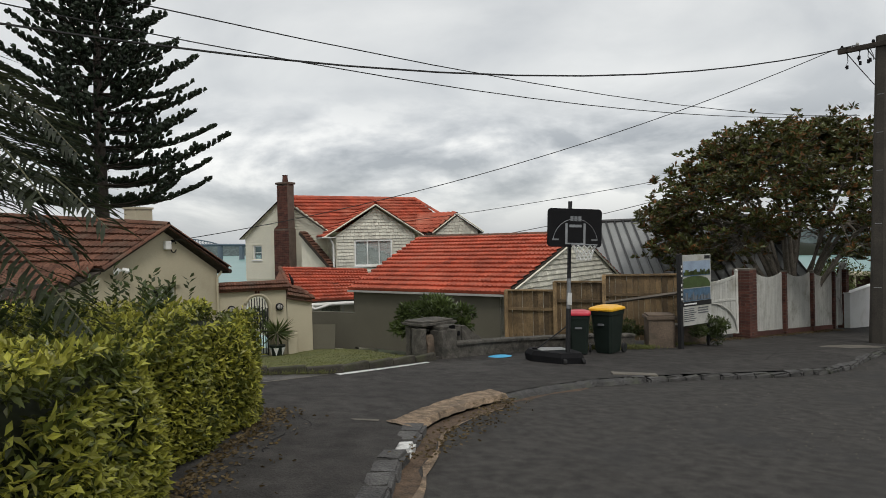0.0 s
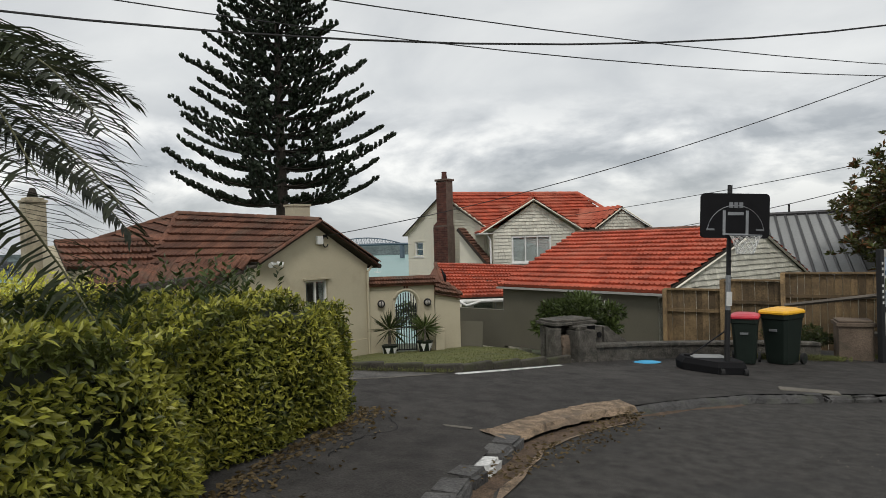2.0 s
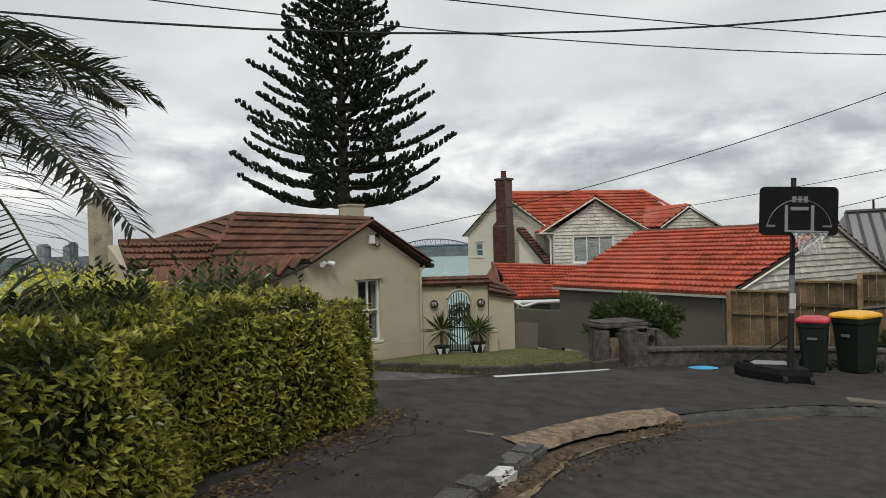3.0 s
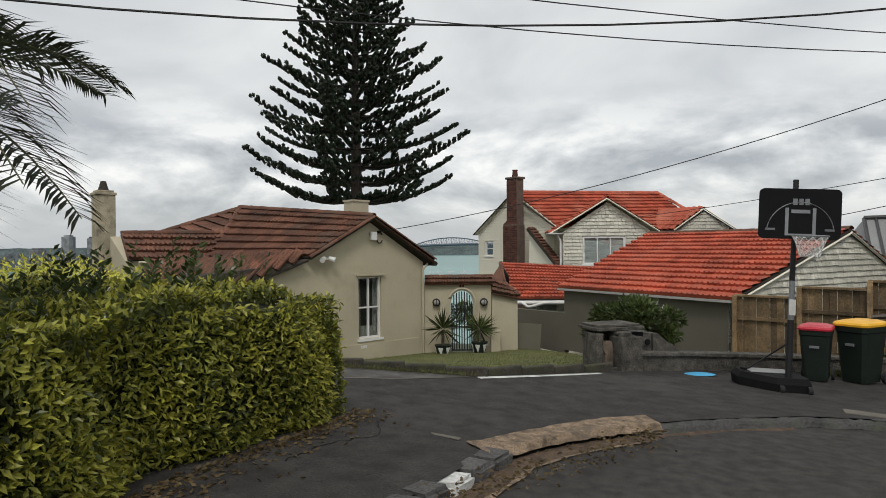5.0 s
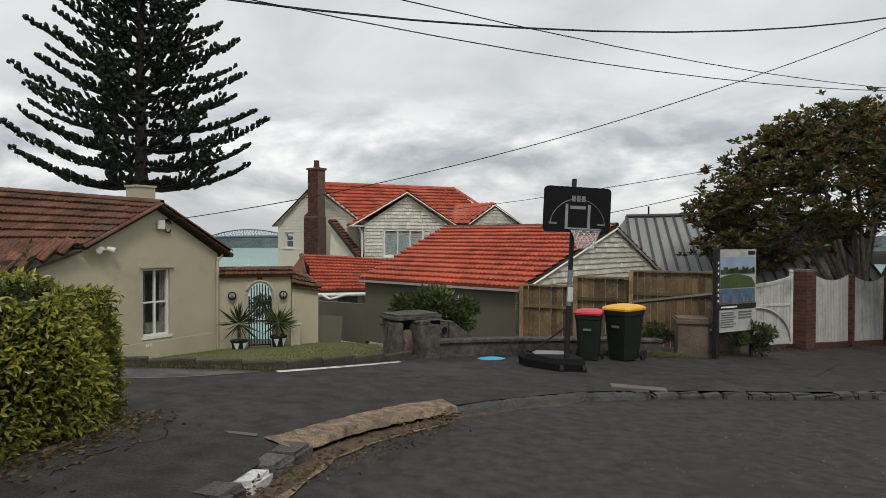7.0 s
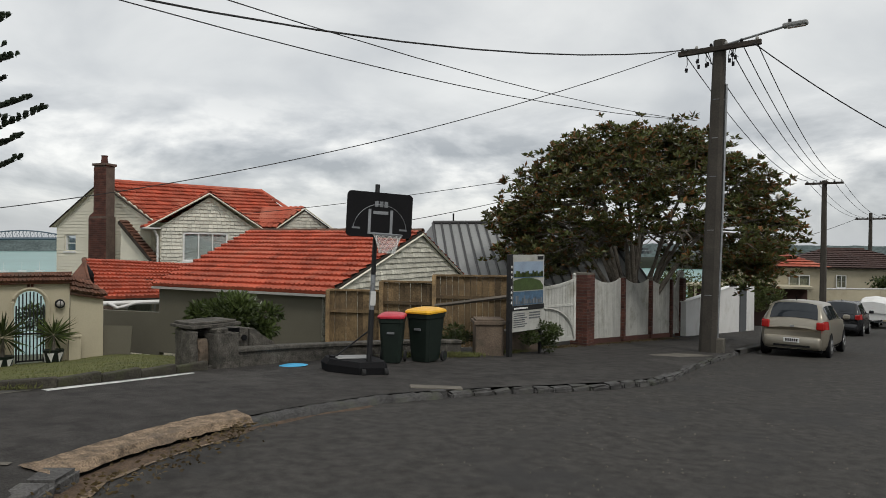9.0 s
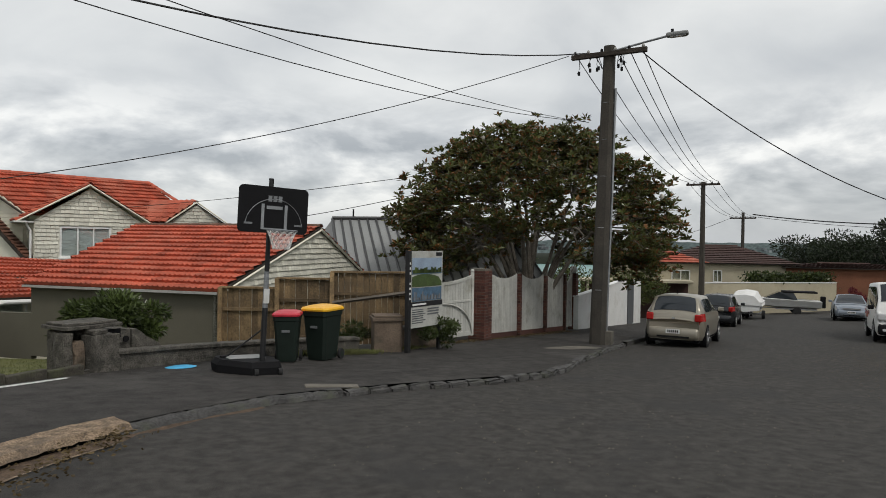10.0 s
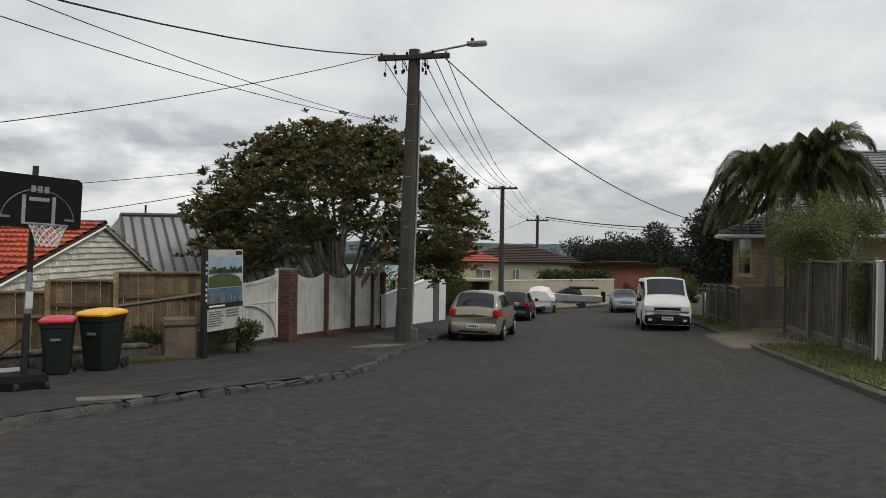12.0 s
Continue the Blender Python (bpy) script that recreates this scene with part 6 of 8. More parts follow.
def build_poles():
    z = path_z(14.3, 14.25)
    arm = -SN
    t, m = utility_pole((14.30, 14.22), z, 8.15, 0.20, 7.85, 2.05, arm, 0.20, "old dark concrete power pole with crossarm and street lamp", True)
    # dangling fittings under the crossarm
    rng = random.Random(12)
    for i in range(9):
        x = 0.2 + rng.choice((-0.85, -0.5, -0.3, 0.3, 0.4, 0.6, 0.9)) + rng.uniform(-.05, .05)
        d = rng.uniform(0.12, 0.45)
        w = part("hanging_fitting", tube(B(), ((x, -0.12, 7.84), (x + rng.uniform(-.08, .08), -0.16, 7.84 - d * 0.6), (x + rng.uniform(-.1, .1), -0.14, 7.84 - d)), 0.010, 5), "wire", t)
        part("fuse", tube(B(), ((x, -0.15, 7.80 - d), (x, -0.15, 7.90 - d)), 0.035, 6), "black", w)
    lam = part("lamp_arm", tube(B(), ((0.3, -0.1, 7.98), (1.2, -0.1, 8.12), (1.75, -0.1, 8.20)), 0.03, 8), "steel", t)
    lh = B()
    box(lh, 1.70, 2.25, -0.20, 0.0, 8.16, 8.27, bevel=0.035)
    lp = part("lamp_head", lh, "metalroof", lam, "grey street lamp head")
    part("lamp_glass", boxes((1.80, 2.20, -0.17, -0.03, 8.145, 8.158)), "clearlamp", lp)
    part("photocell", tube(B(), ((1.85, -0.1, 8.27), (1.85, -0.1, 8.36)), 0.04, 8), "black", lp)
    part("conduit", tube(B(), ((0.21, 0.02, 0.0), (0.32, 0.02, 4.0), (0.37, 0.02, 7.0)), 0.035, 6), "steel", t, "grey conduit up the pole")
    for zz in (1.5, 3.2, 4.6, 5.6, 6.6):
        bm = B()
        x = 0.2 * zz / 8.15
        r = 0.2 * (1.12 - 0.4 * zz / 8.15) + 0.008
        tube(bm, [(x + r * math.cos(a), r * math.sin(a), zz) for a in [math.tau * i / 8 + 0.39 for i in range(9)]], 0.014, 4)
        part("strap", bm, "steel", t)
    part("base_cap", boxes((0.16, 0.40, -0.10, 0.14, -0.05, 0.38), bevel=0.02), "concrete", t)
    A = lambda k: m @ Vector((0.2 - 1.0 + 2.0 * k, -0.14, 8.07))
    z2 = road_z(36.9, 28.8)
    t2, m2 = utility_pole((36.9, 28.8), z2, 5.55 - z2, 0.0, 5.30 - z2, 2.0, arm, 0.17, "distant timber power pole with crossarm")
    A2 = lambda k: m2 @ Vector((-1.0 + 2.0 * k, -0.14, 5.55 - z2))
    z3 = road_z(55.8, 39.4)
    t3, m3 = utility_pole((55.8, 39.4), z3, 4.6 - z3, 0.0, 4.0 - z3, 2.2, arm, 0.17, "far timber power pole with crossarm")
    A3 = lambda k: m3 @ Vector((-1.0 + 2.0 * k, -0.14, 4.2 - z3))

    def wire(p, q, drop, r=0.012, label="thin black overhead cable"):
        bm = B()
        tube(bm, sag(p, q, drop), r, 5)
        solo("overhead_wire", bm, "wire", label, "wire", "overhead wires")
    for k in (0.05, 0.3, 0.62, 0.78, 0.95):
        wire(A(k) - Vector((0, 0, 0.1)), A2(k), 0.75, 0.013)
    for k in (0.05, 0.28, 0.72, 0.95):
        wire(A2(k), A3(k), 0.5, 0.013)
    AL = Vector((14.0, 15.25, 6.84))
    wire((14.25, 14.75, 6.84), (-23.54, 1.14, 8.43), 3.09, 0.016, "thick black overhead cable")
    wire((14.60, 15.05, 4.98), (-26.1, -7.18, 7.46), 1.97, 0.007)
    wire((14.42, 14.97, 4.98), (-15.6, 1.61, 6.02), 1.29, 0.008)
    wire(AL, (-4.33, 18.75, 1.94), 0.62, 0.011, "service cable to the cottage gable")
    wire((14.34, 12.9, 6.5), (26.65, 8.93, 2.12), 1.07, 0.015, "service cable to the brick house")
    wire(A3(0.9) + Vector((0, 0, 0.2)), (64, 22, 3.6), 0.5, 0.05, "bundled far overhead cable")
    wire(A3(0.9), (64, 22, 3.0), 0.4, 0.02)
    wire(A3(0.1), (39, 37, 1.3), 0.3, 0.02)
    wire((16.5, 18.5, 4.6), (2.0, 33.0, 2.6), 0.25, 0.012)
    wire((16.5, 18.5, 4.5), (6.6, 24.6, 1.9), 0.25, 0.012)


build_poles()


# ---- cracks in the asphalt ----
def crack(pts, zf, seed):
    rng = random.Random(seed)
    bm = B()
    rows = []
    for p, d in along(pts, 0.08):
        nrm = Vector((-d.y, d.x))
        q = p + nrm * rng.uniform(-0.03, 0.03)
        h = rng.uniform(0.003, 0.009)
        rows.append([(q.x - nrm.x * h, q.y - nrm.y * h, zf(q.x, q.y) + 0.004), (q.x + nrm.x * h, q.y + nrm.y * h, zf(q.x, q.y) + 0.004)])
    strip(bm, rows)
    solo("crack", bm, "black", "thin dark crack in the asphalt", "crack", kind="structure")


crack([(-1.05, 5.3), (-0.9, 5.9), (-0.6, 6.3), (-0.75, 6.9)], path_z, 1)
crack([(5.0, 10.1), (6.4, 10.6), (8.6, 11.2), (10.5, 13.2)], path_z, 3)


# ---- planting ----
def leaf_mesh(name, pos, direc, length, width, material, parent, rng, fold=0.25, label="", kind="", face=None):
    """Many small folded leaves in one mesh: positions, pointing directions, lengths and widths as arrays."""
    n = len(pos)
    d = direc / np.maximum(1e-6, np.linalg.norm(direc, axis=1, keepdims=True))
    ref = rng.normal(size=(n, 3)) if face is None else np.asarray(face) + rng.normal(size=(n, 3)) * 0.45
    s = np.cross(d, ref)
    s /= np.maximum(1e-6, np.linalg.norm(s, axis=1, keepdims=True))
    up = np.cross(s, d)
    L, W = np.asarray(length).reshape(-1, 1) * np.ones((n, 1)), np.asarray(width).reshape(-1, 1) * np.ones((n, 1))
    base = pos
    tip = pos + d * L
    mid = pos + d * L * 0.5
    a = mid + s * W * 0.5 + up * W * fold
    b = mid - s * W * 0.5 + up * W * fold
    v = np.stack([base, a, tip, b], 1).reshape(-1, 3)
    idx = np.arange(n) * 4
    f = np.concatenate([np.stack([idx, idx + 1, idx + 2], 1), np.stack([idx, idx + 2, idx + 3], 1)])
    me = bpy.data.meshes.new(name)
    me.from_pydata(v.tolist(), [], f.tolist())
    me.materials.append(M[material])
    ob = new(name, me)
    ob.parent = parent
    return tagged(ob, label, kind=kind)


def build_hedge():
    rng = np.random.default_rng(5)
    h = thing("hedge", Matrix.Translation((-3.0, 3.5, -0.2)), "dense clipped hedge of yellow-green and dark leaves", "hedge")
    off = np.array((-3.0, 3.5, -0.2))
    # surface sampler: x face at front, top, end; height and face swell with a slow wobble
    def top_h(x, y):
        return 1.12 + 0.16 * np.exp(-((y - 1.5) / 2.4) ** 2) + 0.06 * np.sin(1.7 * y + 0.8 * x) + 0.05 * np.sin(3.9 * y - 1.3 * x)
    def front_x(y, z):
        return -1.62 + 0.07 * np.sin(2.3 * y + 1.1 * z) + 0.05 * np.sin(5.1 * y + 3 * z) - 0.12 * ((z - 0.5) / 0.7) ** 2 + 0.22 * np.clip(y - 4.6, 0, 2.2) - 0.25 * np.clip(y - 6.5, 0, 1) ** 2
    # near-black core: the shade inside the hedge is put into its colour
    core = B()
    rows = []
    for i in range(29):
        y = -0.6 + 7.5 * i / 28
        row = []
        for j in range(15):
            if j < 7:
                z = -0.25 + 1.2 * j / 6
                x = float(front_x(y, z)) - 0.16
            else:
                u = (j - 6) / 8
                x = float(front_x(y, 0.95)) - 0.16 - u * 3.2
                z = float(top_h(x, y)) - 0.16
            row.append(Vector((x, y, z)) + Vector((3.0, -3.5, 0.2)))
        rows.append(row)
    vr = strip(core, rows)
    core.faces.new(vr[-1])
    part("inner_mass", core, "hedgeshade", h)
    n = 78000
    k = rng.random(n)
    y = rng.uniform(-0.6, 7.0, n)
    pos = np.zeros((n, 3))
    nor = np.zeros((n, 3))
    fr = k < 0.46
    z = rng.uniform(-0.2, 1.05, n)
    pos[fr] = np.stack([front_x(y, z), y, z], 1)[fr]
    nor[fr] = (1, 0, 0.35)
    tp = (k >= 0.46) & (k < 0.86)
    x = -1.65 - 3.2 * rng.random(n) ** 1.4
    pos[tp] = np.stack([x, y, top_h(x, y)], 1)[tp]
    nor[tp] = (0.15, 0, 1)
    en = k >= 0.86
    x2 = -1.15 - 3.3 * rng.random(n) ** 1.3
    pos[en] = np.stack([x2, 6.95 + 0.1 * np.sin(4 * x2 + 5 * z) - 0.15 * ((z - .4) / .7) ** 2, z], 1)[en]
    nor[en] = (0.3, 1, 0.3)
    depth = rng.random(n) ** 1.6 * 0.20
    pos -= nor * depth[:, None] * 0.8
    # holes where the near-black core shows
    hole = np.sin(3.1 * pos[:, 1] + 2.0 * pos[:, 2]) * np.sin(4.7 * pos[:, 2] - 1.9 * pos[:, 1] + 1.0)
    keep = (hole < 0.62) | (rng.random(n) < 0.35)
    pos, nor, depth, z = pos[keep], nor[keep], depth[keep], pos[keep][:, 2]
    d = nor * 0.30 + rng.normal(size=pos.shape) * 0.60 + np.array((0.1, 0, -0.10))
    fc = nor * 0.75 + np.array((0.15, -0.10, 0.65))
    # pale leaves outermost, darker ones deeper: the hedge's shade put into their colours
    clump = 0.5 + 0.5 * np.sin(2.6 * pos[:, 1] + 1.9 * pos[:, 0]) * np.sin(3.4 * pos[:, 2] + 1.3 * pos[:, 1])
    outermost = depth < 0.11 * rng.random(len(z)) * (0.55 + 0.9 * clump)
    P = pos - off
    sz = rng.uniform(0.045, 0.088, len(z))
    leaf_mesh("young_leaves", P[outermost], d[outermost], sz[outermost], sz[outermost] * 0.42, "hedge", h, rng, face=fc[outermost])
    leaf_mesh("old_leaves", P[~outermost], d[~outermost], sz[~outermost], sz[~outermost] * 0.45, "deephedge", h, rng, face=fc[~outermost])
    # taller sprigs standing above the clipped top
    sp, sd = [], []
    for i in range(60):
        x, y = rng.uniform(-3.6, -1.8), rng.uniform(3.6, 6.9)
        hgt = rng.uniform(0.12, 0.32) * (1.4 if y > 5.4 else 1.0)
        for j in range(14):
            u = j / 14
            a = rng.random() * math.tau
            sp.append((x + 0.04 * u, y, float(top_h(x, y)) - 0.05 + hgt * u))
            sd.append((math.cos(a), math.sin(a), 0.7))
    leaf_mesh("sprig_growth", np.array(sp) - off, np.array(sd), 0.095, 0.035, "shrub", h, rng)
    # fallen leaves at the foot
    n = 1500
    y = rng.uniform(1.0, 7.2, n)
    x = -1.60 + rng.gamma(1.2, 0.12, n) + 0.22 * np.clip(y - 4.6, 0, 2.2)
    pz = np.array([path_z(a, b) for a, b in zip(x, y)]) + 0.012
    d = rng.normal(size=(n, 3))
    d[:, 2] *= 0.15
    ob = leaf_mesh("fallen_leaves", np.stack([x, y, pz], 1), d, 0.055, 0.028, "deadpalm", None, rng, 0.1)
    tagged(ob, "dry fallen leaves along the hedge foot", "leaves", kind="stuff")


# this darker leaf colour carries the shade deeper in the hedge
M["deephedge"] = leafmat("dark_deep_hedge_leaf", (0.29, 0.325, 0.068), (0.125, 0.16, 0.038), 0.55, 0.32)
build_hedge()


def leafy_mass(name, c, r, n, leaf, material, label, category, seed=1, lumps=14, trunk=True, ground=None, core=True):
    """A shrub or small tree: clumps of leaves round limb tips on a branching stem."""
    rng = np.random.default_rng(seed)
    c, r = np.array(c, float), np.array(r, float)
    base = np.array((c[0], c[1], ground if ground is not None else c[2] - r[2]))
    t = thing(name, Matrix.Translation(base), label, category)
    lc = []
    while len(lc) < lumps:
        p = rng.uniform(-1, 1, 3)
        if 0.15 < np.linalg.norm(p) < 1:
            lc.append(c + p * r * 0.82)
    lc = np.array(lc)
    if trunk:
        bm = B()
        fork = base + (c - base) * 0.45
        tube(bm, (base - base, (fork - base)), [0.05 * r.max(), 0.035 * r.max()], 6)
        for p in lc:
            q = (fork + p) / 2 + rng.normal(size=3) * 0.06 * r
            tube(bm, (fork - base, q - base, p - base), [0.026 * r.max(), 0.016 * r.max(), 0.006 * r.max()], 5)
        tagged(part("branch_mass", bm, "bark", t), kind="stuff")
    pos, d = [], []
    per = max(1, n // lumps)
    for p in lc:
        v = rng.normal(size=(per, 3))
        v /= np.linalg.norm(v, axis=1, keepdims=True)
        rad = rng.random(per) ** 0.45
        s = r * rng.uniform(0.26, 0.42)
        pos.append(p + v * rad[:, None] * s)
        d.append(v + rng.normal(size=v.shape) * 0.5 + np.array((0, 0, 0.15)))
    pos, d = np.concatenate(pos) - base, np.concatenate(d)
    leaf_mesh("foliage", pos, d, rng.uniform(0.7, 1.2, len(pos)) * leaf, rng.uniform(0.3, 0.45, len(pos)) * leaf, material, t, rng)
    return t


def build_magnolia():
    rng = np.random.default_rng(21)
    base = np.array((16.25, 19.85, land_z(16.25, 19.85) - 0.1))
    t = thing("magnolia_tree", Matrix.Translation(base), "broad magnolia tree with bronze-green leaves and grey limbs", "tree")
    right, fwd, up = np.array((0.69, -0.724, 0)), np.array((0.724, 0.69, 0)), np.array((0, 0, 1.0))

    def limb(bm, p, q, r0, r1, bend, seg=6):
        p, q = np.array(p, float), np.array(q, float)
        mid = (p + q) / 2 + bend
        us = (0, .2, .4, .6, .8, 1)
        pts = [p * (1 - u) ** 2 + mid * 2 * u * (1 - u) + q * u * u + rng.normal(size=3) * 0.02 for u in us]
        tube(bm, [tuple(x) for x in pts], [r0 + (r1 - r0) * u for u in us], seg)

    def crown(a, e, f):
        """A place in the crown by its compass angle, its height angle and its share of the radius."""
        flat = 5.0 * math.cos(e) * f
        return right * (flat * math.cos(a) + 0.02) + fwd * (flat * 0.72 * math.sin(a)) + up * (4.15 + (3.25 if e > 0 else 2.5) * math.sin(e) * f - 0.5 * (abs(math.cos(a)) * math.cos(e) * f) ** 2)
    tips = []
    twigs = B()
    k = 0
    for a0, e0 in [(math.tau * i / 8, -0.12) for i in range(8)] + [(math.tau * (i + .5) / 6, 0.75) for i in range(6)] + [(0.4, 1.35), (3.3, 1.30)]:
        a0 += rng.uniform(-.2, .2)
        q = crown(a0, e0, 0.46)
        foot = right * math.cos(a0) * 0.16 + fwd * math.sin(a0) * 0.12
        bm = B()
        limb(bm, foot, q, rng.uniform(0.085, 0.135), 0.05, (right * math.cos(a0) * 0.35 + fwd * math.sin(a0)) * -0.9 + up * 0.55, 8)
        part("limb", bm, "bark", t)
        for j in range(6):
            a1, e1 = a0 + rng.uniform(-.50, .50), e0 + rng.uniform(-.45, .42)
            q1 = crown(a1, e1, rng.uniform(0.66, 0.76))
            limb(twigs, q, q1, 0.045, 0.022, rng.normal(size=3) * 0.18)
            for s in range(5):
                q2 = crown(a1 + rng.uniform(-.24, .24), e1 + rng.uniform(-.24, .24), rng.uniform(0.86, 1.05))
                limb(twigs, q1, q2, 0.020, 0.009, rng.normal(size=3) * 0.10 + up * 0.05, 5)
                tips += [q2, q1 * 0.5 + q2 * 0.5 + rng.normal(size=3) * 0.25]
    tagged(part("twig_mass", twigs, "bark", t), kind="stuff")
    # leaves stand in whorls at the shoot ends
    pos, d = [], []
    for e in tips:
        if e @ fwd < 0.9 and e[2] < 3.7 and abs(e @ right) < 2.4 and rng.random() < 0.85:
            continue
        for s in range(int(rng.integers(3, 7))):
            c = e + rng.normal(size=3) * np.array((0.27, 0.27, 0.22))
            n = 15
            v = rng.normal(size=(n, 3))
            v[:, 2] = np.abs(v[:, 2]) * 0.7
            v /= np.linalg.norm(v, axis=1, keepdims=True)
            pos.append(c + v * 0.03)
            d.append(v + rng.normal(size=v.shape) * 0.15)
    pos, d = np.concatenate(pos), np.concatenate(d)
    sz = rng.uniform(0.15, 0.25, len(pos))
    br = rng.random(len(pos)) < 0.17
    leaf_mesh("foliage", pos[~br], d[~br], sz[~br], sz[~br] * 0.40, "magnolia", t, rng, face=np.array((-0.25, -0.35, 0.9)) * np.ones((int((~br).sum()), 1)))
    leaf_mesh("bronze_foliage", pos[br], d[br], sz[br], sz[br] * 0.40, "bronze", t, rng, face=np.array((-0.3, -0.5, 0.6)) * np.ones((int(br.sum()), 1)), label="rust-brown leaf undersides")
    for k in range(9):
        e = tips[int(rng.integers(len(tips)))] + np.array((0, 0, 0.1)) - fwd * 0.35
        bmf = B()
        bmesh.ops.create_uvsphere(bmf, u_segments=8, v_segments=5, radius=0.07, matrix=Matrix.Translation(tuple(e)) @ Matrix.Diagonal((1, 1, 1.3, 1)))
        part("flower", bmf, "flower", t, "pale open magnolia flower")


M["bronze"] = leafmat("bronze_leaf", (0.17, 0.082, 0.028), (0.095, 0.044, 0.018), 0.45, 0.5)
build_magnolia()


def build_norfolk_pine():
    rng = np.random.default_rng(8)
    t = thing("norfolk_pine", Matrix.Translation((-12.0, 39.5, -5.9)) @ Matrix.Scale(1.35, 4), "tall dark Norfolk pine with tiered upswept branches", "tree")
    top = 19.9
    part("trunk", tube(B(), [(0, 0, 0), (0.03, 0, 7), (0.0, 0.02, 13), (0.02, 0, top)], [0.34, 0.28, 0.16, 0.03], 10), "darkbark", t)
    zs = []
    z = 7.55
    while z < top - 0.3:
        zs.append(z)
        z += 0.84 - 0.022 * len(zs)
    bm = B()
    P, D, LN = [], [], []
    for wi, z in enumerate(zs):
        reach = 5.15 * (1 - min(1.0, (z - 7.55) / 12.4) ** 1.45) + 0.12
        k = 7 if wi < 9 else 6
        a0 = rng.random() * math.tau
        for b in range(k):
            a = a0 + math.tau * b / k + rng.uniform(-.12, .12)
            R = reach * rng.uniform(0.80, 1.04)
            ca, sa = math.cos(a), math.sin(a)
            pts = []
            for j in range(9):
                u = j / 8
                pts.append(np.array((ca * R * u, sa * R * u, z + R * (-0.11 * u + 0.35 * u ** 2.2) + rng.normal() * 0.01)))
            tube(bm, [tuple(p) for p in pts], [0.05 * (1 - 0.75 * j / 8) for j in range(9)], 4, cap=False)
            m = int(9 + R * 9.5)
            for s in range(m):
                u = 0.14 + 0.86 * (s + 0.7 * rng.random()) / m
                f = u * 8
                i = min(7, int(f))
                p = pts[i] + (pts[i + 1] - pts[i]) * (f - i)
                tan = pts[i + 1] - pts[i]
                tan = tan / np.linalg.norm(tan)
                side = np.array((-sa, ca, 0)) * (0, 1, -1)[s % 3]
                ln = (0.21 + 0.12 * (1 - u)) * rng.uniform(0.6, 1.35) * (0.7 + 0.3 * min(1, R / 3))
                if s % 3:
                    # side twig that carries its tufts clear of the branch
                    tw = side * rng.uniform(0.15, 0.62) * (1.15 - u) * min(1.6, R * 0.45) + tan * 0.18
                    p = p + tw
                dirn = tan * rng.uniform(0.45, 0.8) + side * rng.uniform(0.0, 0.45) + np.array((0, 0, rng.uniform(0.15, 0.75)))
                P.append(p)
                D.append(dirn / np.linalg.norm(dirn))
                LN.append(ln)
    tagged(part("branch_mass", bm, "darkbark", t), kind="stuff")
    # foliage cords: rounded spindles with a fuzzy set of needles
    v, f = [], []
    for p, d, ln in zip(P, D, LN):
        a = np.cross(d, (0.3, 0.2, 1.0))
        a /= np.linalg.norm(a)
        b = np.cross(d, a)
        o = len(v)
        v.append(tuple(p))
        for u, r in ((0.30, 0.060), (0.78, 0.098)):
            for k in range(4):
                th = math.tau * k / 4 + u
                v.append(tuple(p + d * ln * u + (a * math.cos(th) + b * math.sin(th)) * r * rng.uniform(0.7, 1.3) + np.array((0, 0, 0.05 * u))))
        v.append(tuple(p + d * ln * 1.08 + np.array((0, 0, 0.07))))
        for k in range(4):
            k2 = (k + 1) % 4
            f += [(o, o + 1 + k, o + 1 + k2), (o + 1 + k, o + 5 + k, o + 5 + k2), (o + 1 + k, o + 5 + k2, o + 1 + k2), (o + 5 + k, o + 9, o + 5 + k2)]
    me = bpy.data.meshes.new("foliage")
    me.from_pydata(v, [], f)
    me.materials.append(M["pine"])
    ob = new("foliage", me)
    ob.parent = t
    P, D, LN = np.array(P), np.array(D), np.array(LN)
    k = np.repeat(np.arange(len(P)), 6)
    u = rng.uniform(0.1, 1.05, len(k))
    pos = P[k] + D[k] * (LN[k] * u)[:, None]
    leaf_mesh("needles", pos, D[k] * 0.6 + rng.normal(size=(len(k), 3)) * 0.6 + np.array((0, 0, 0.25)), 0.13, 0.035, "pine", t, rng)


build_norfolk_pine()


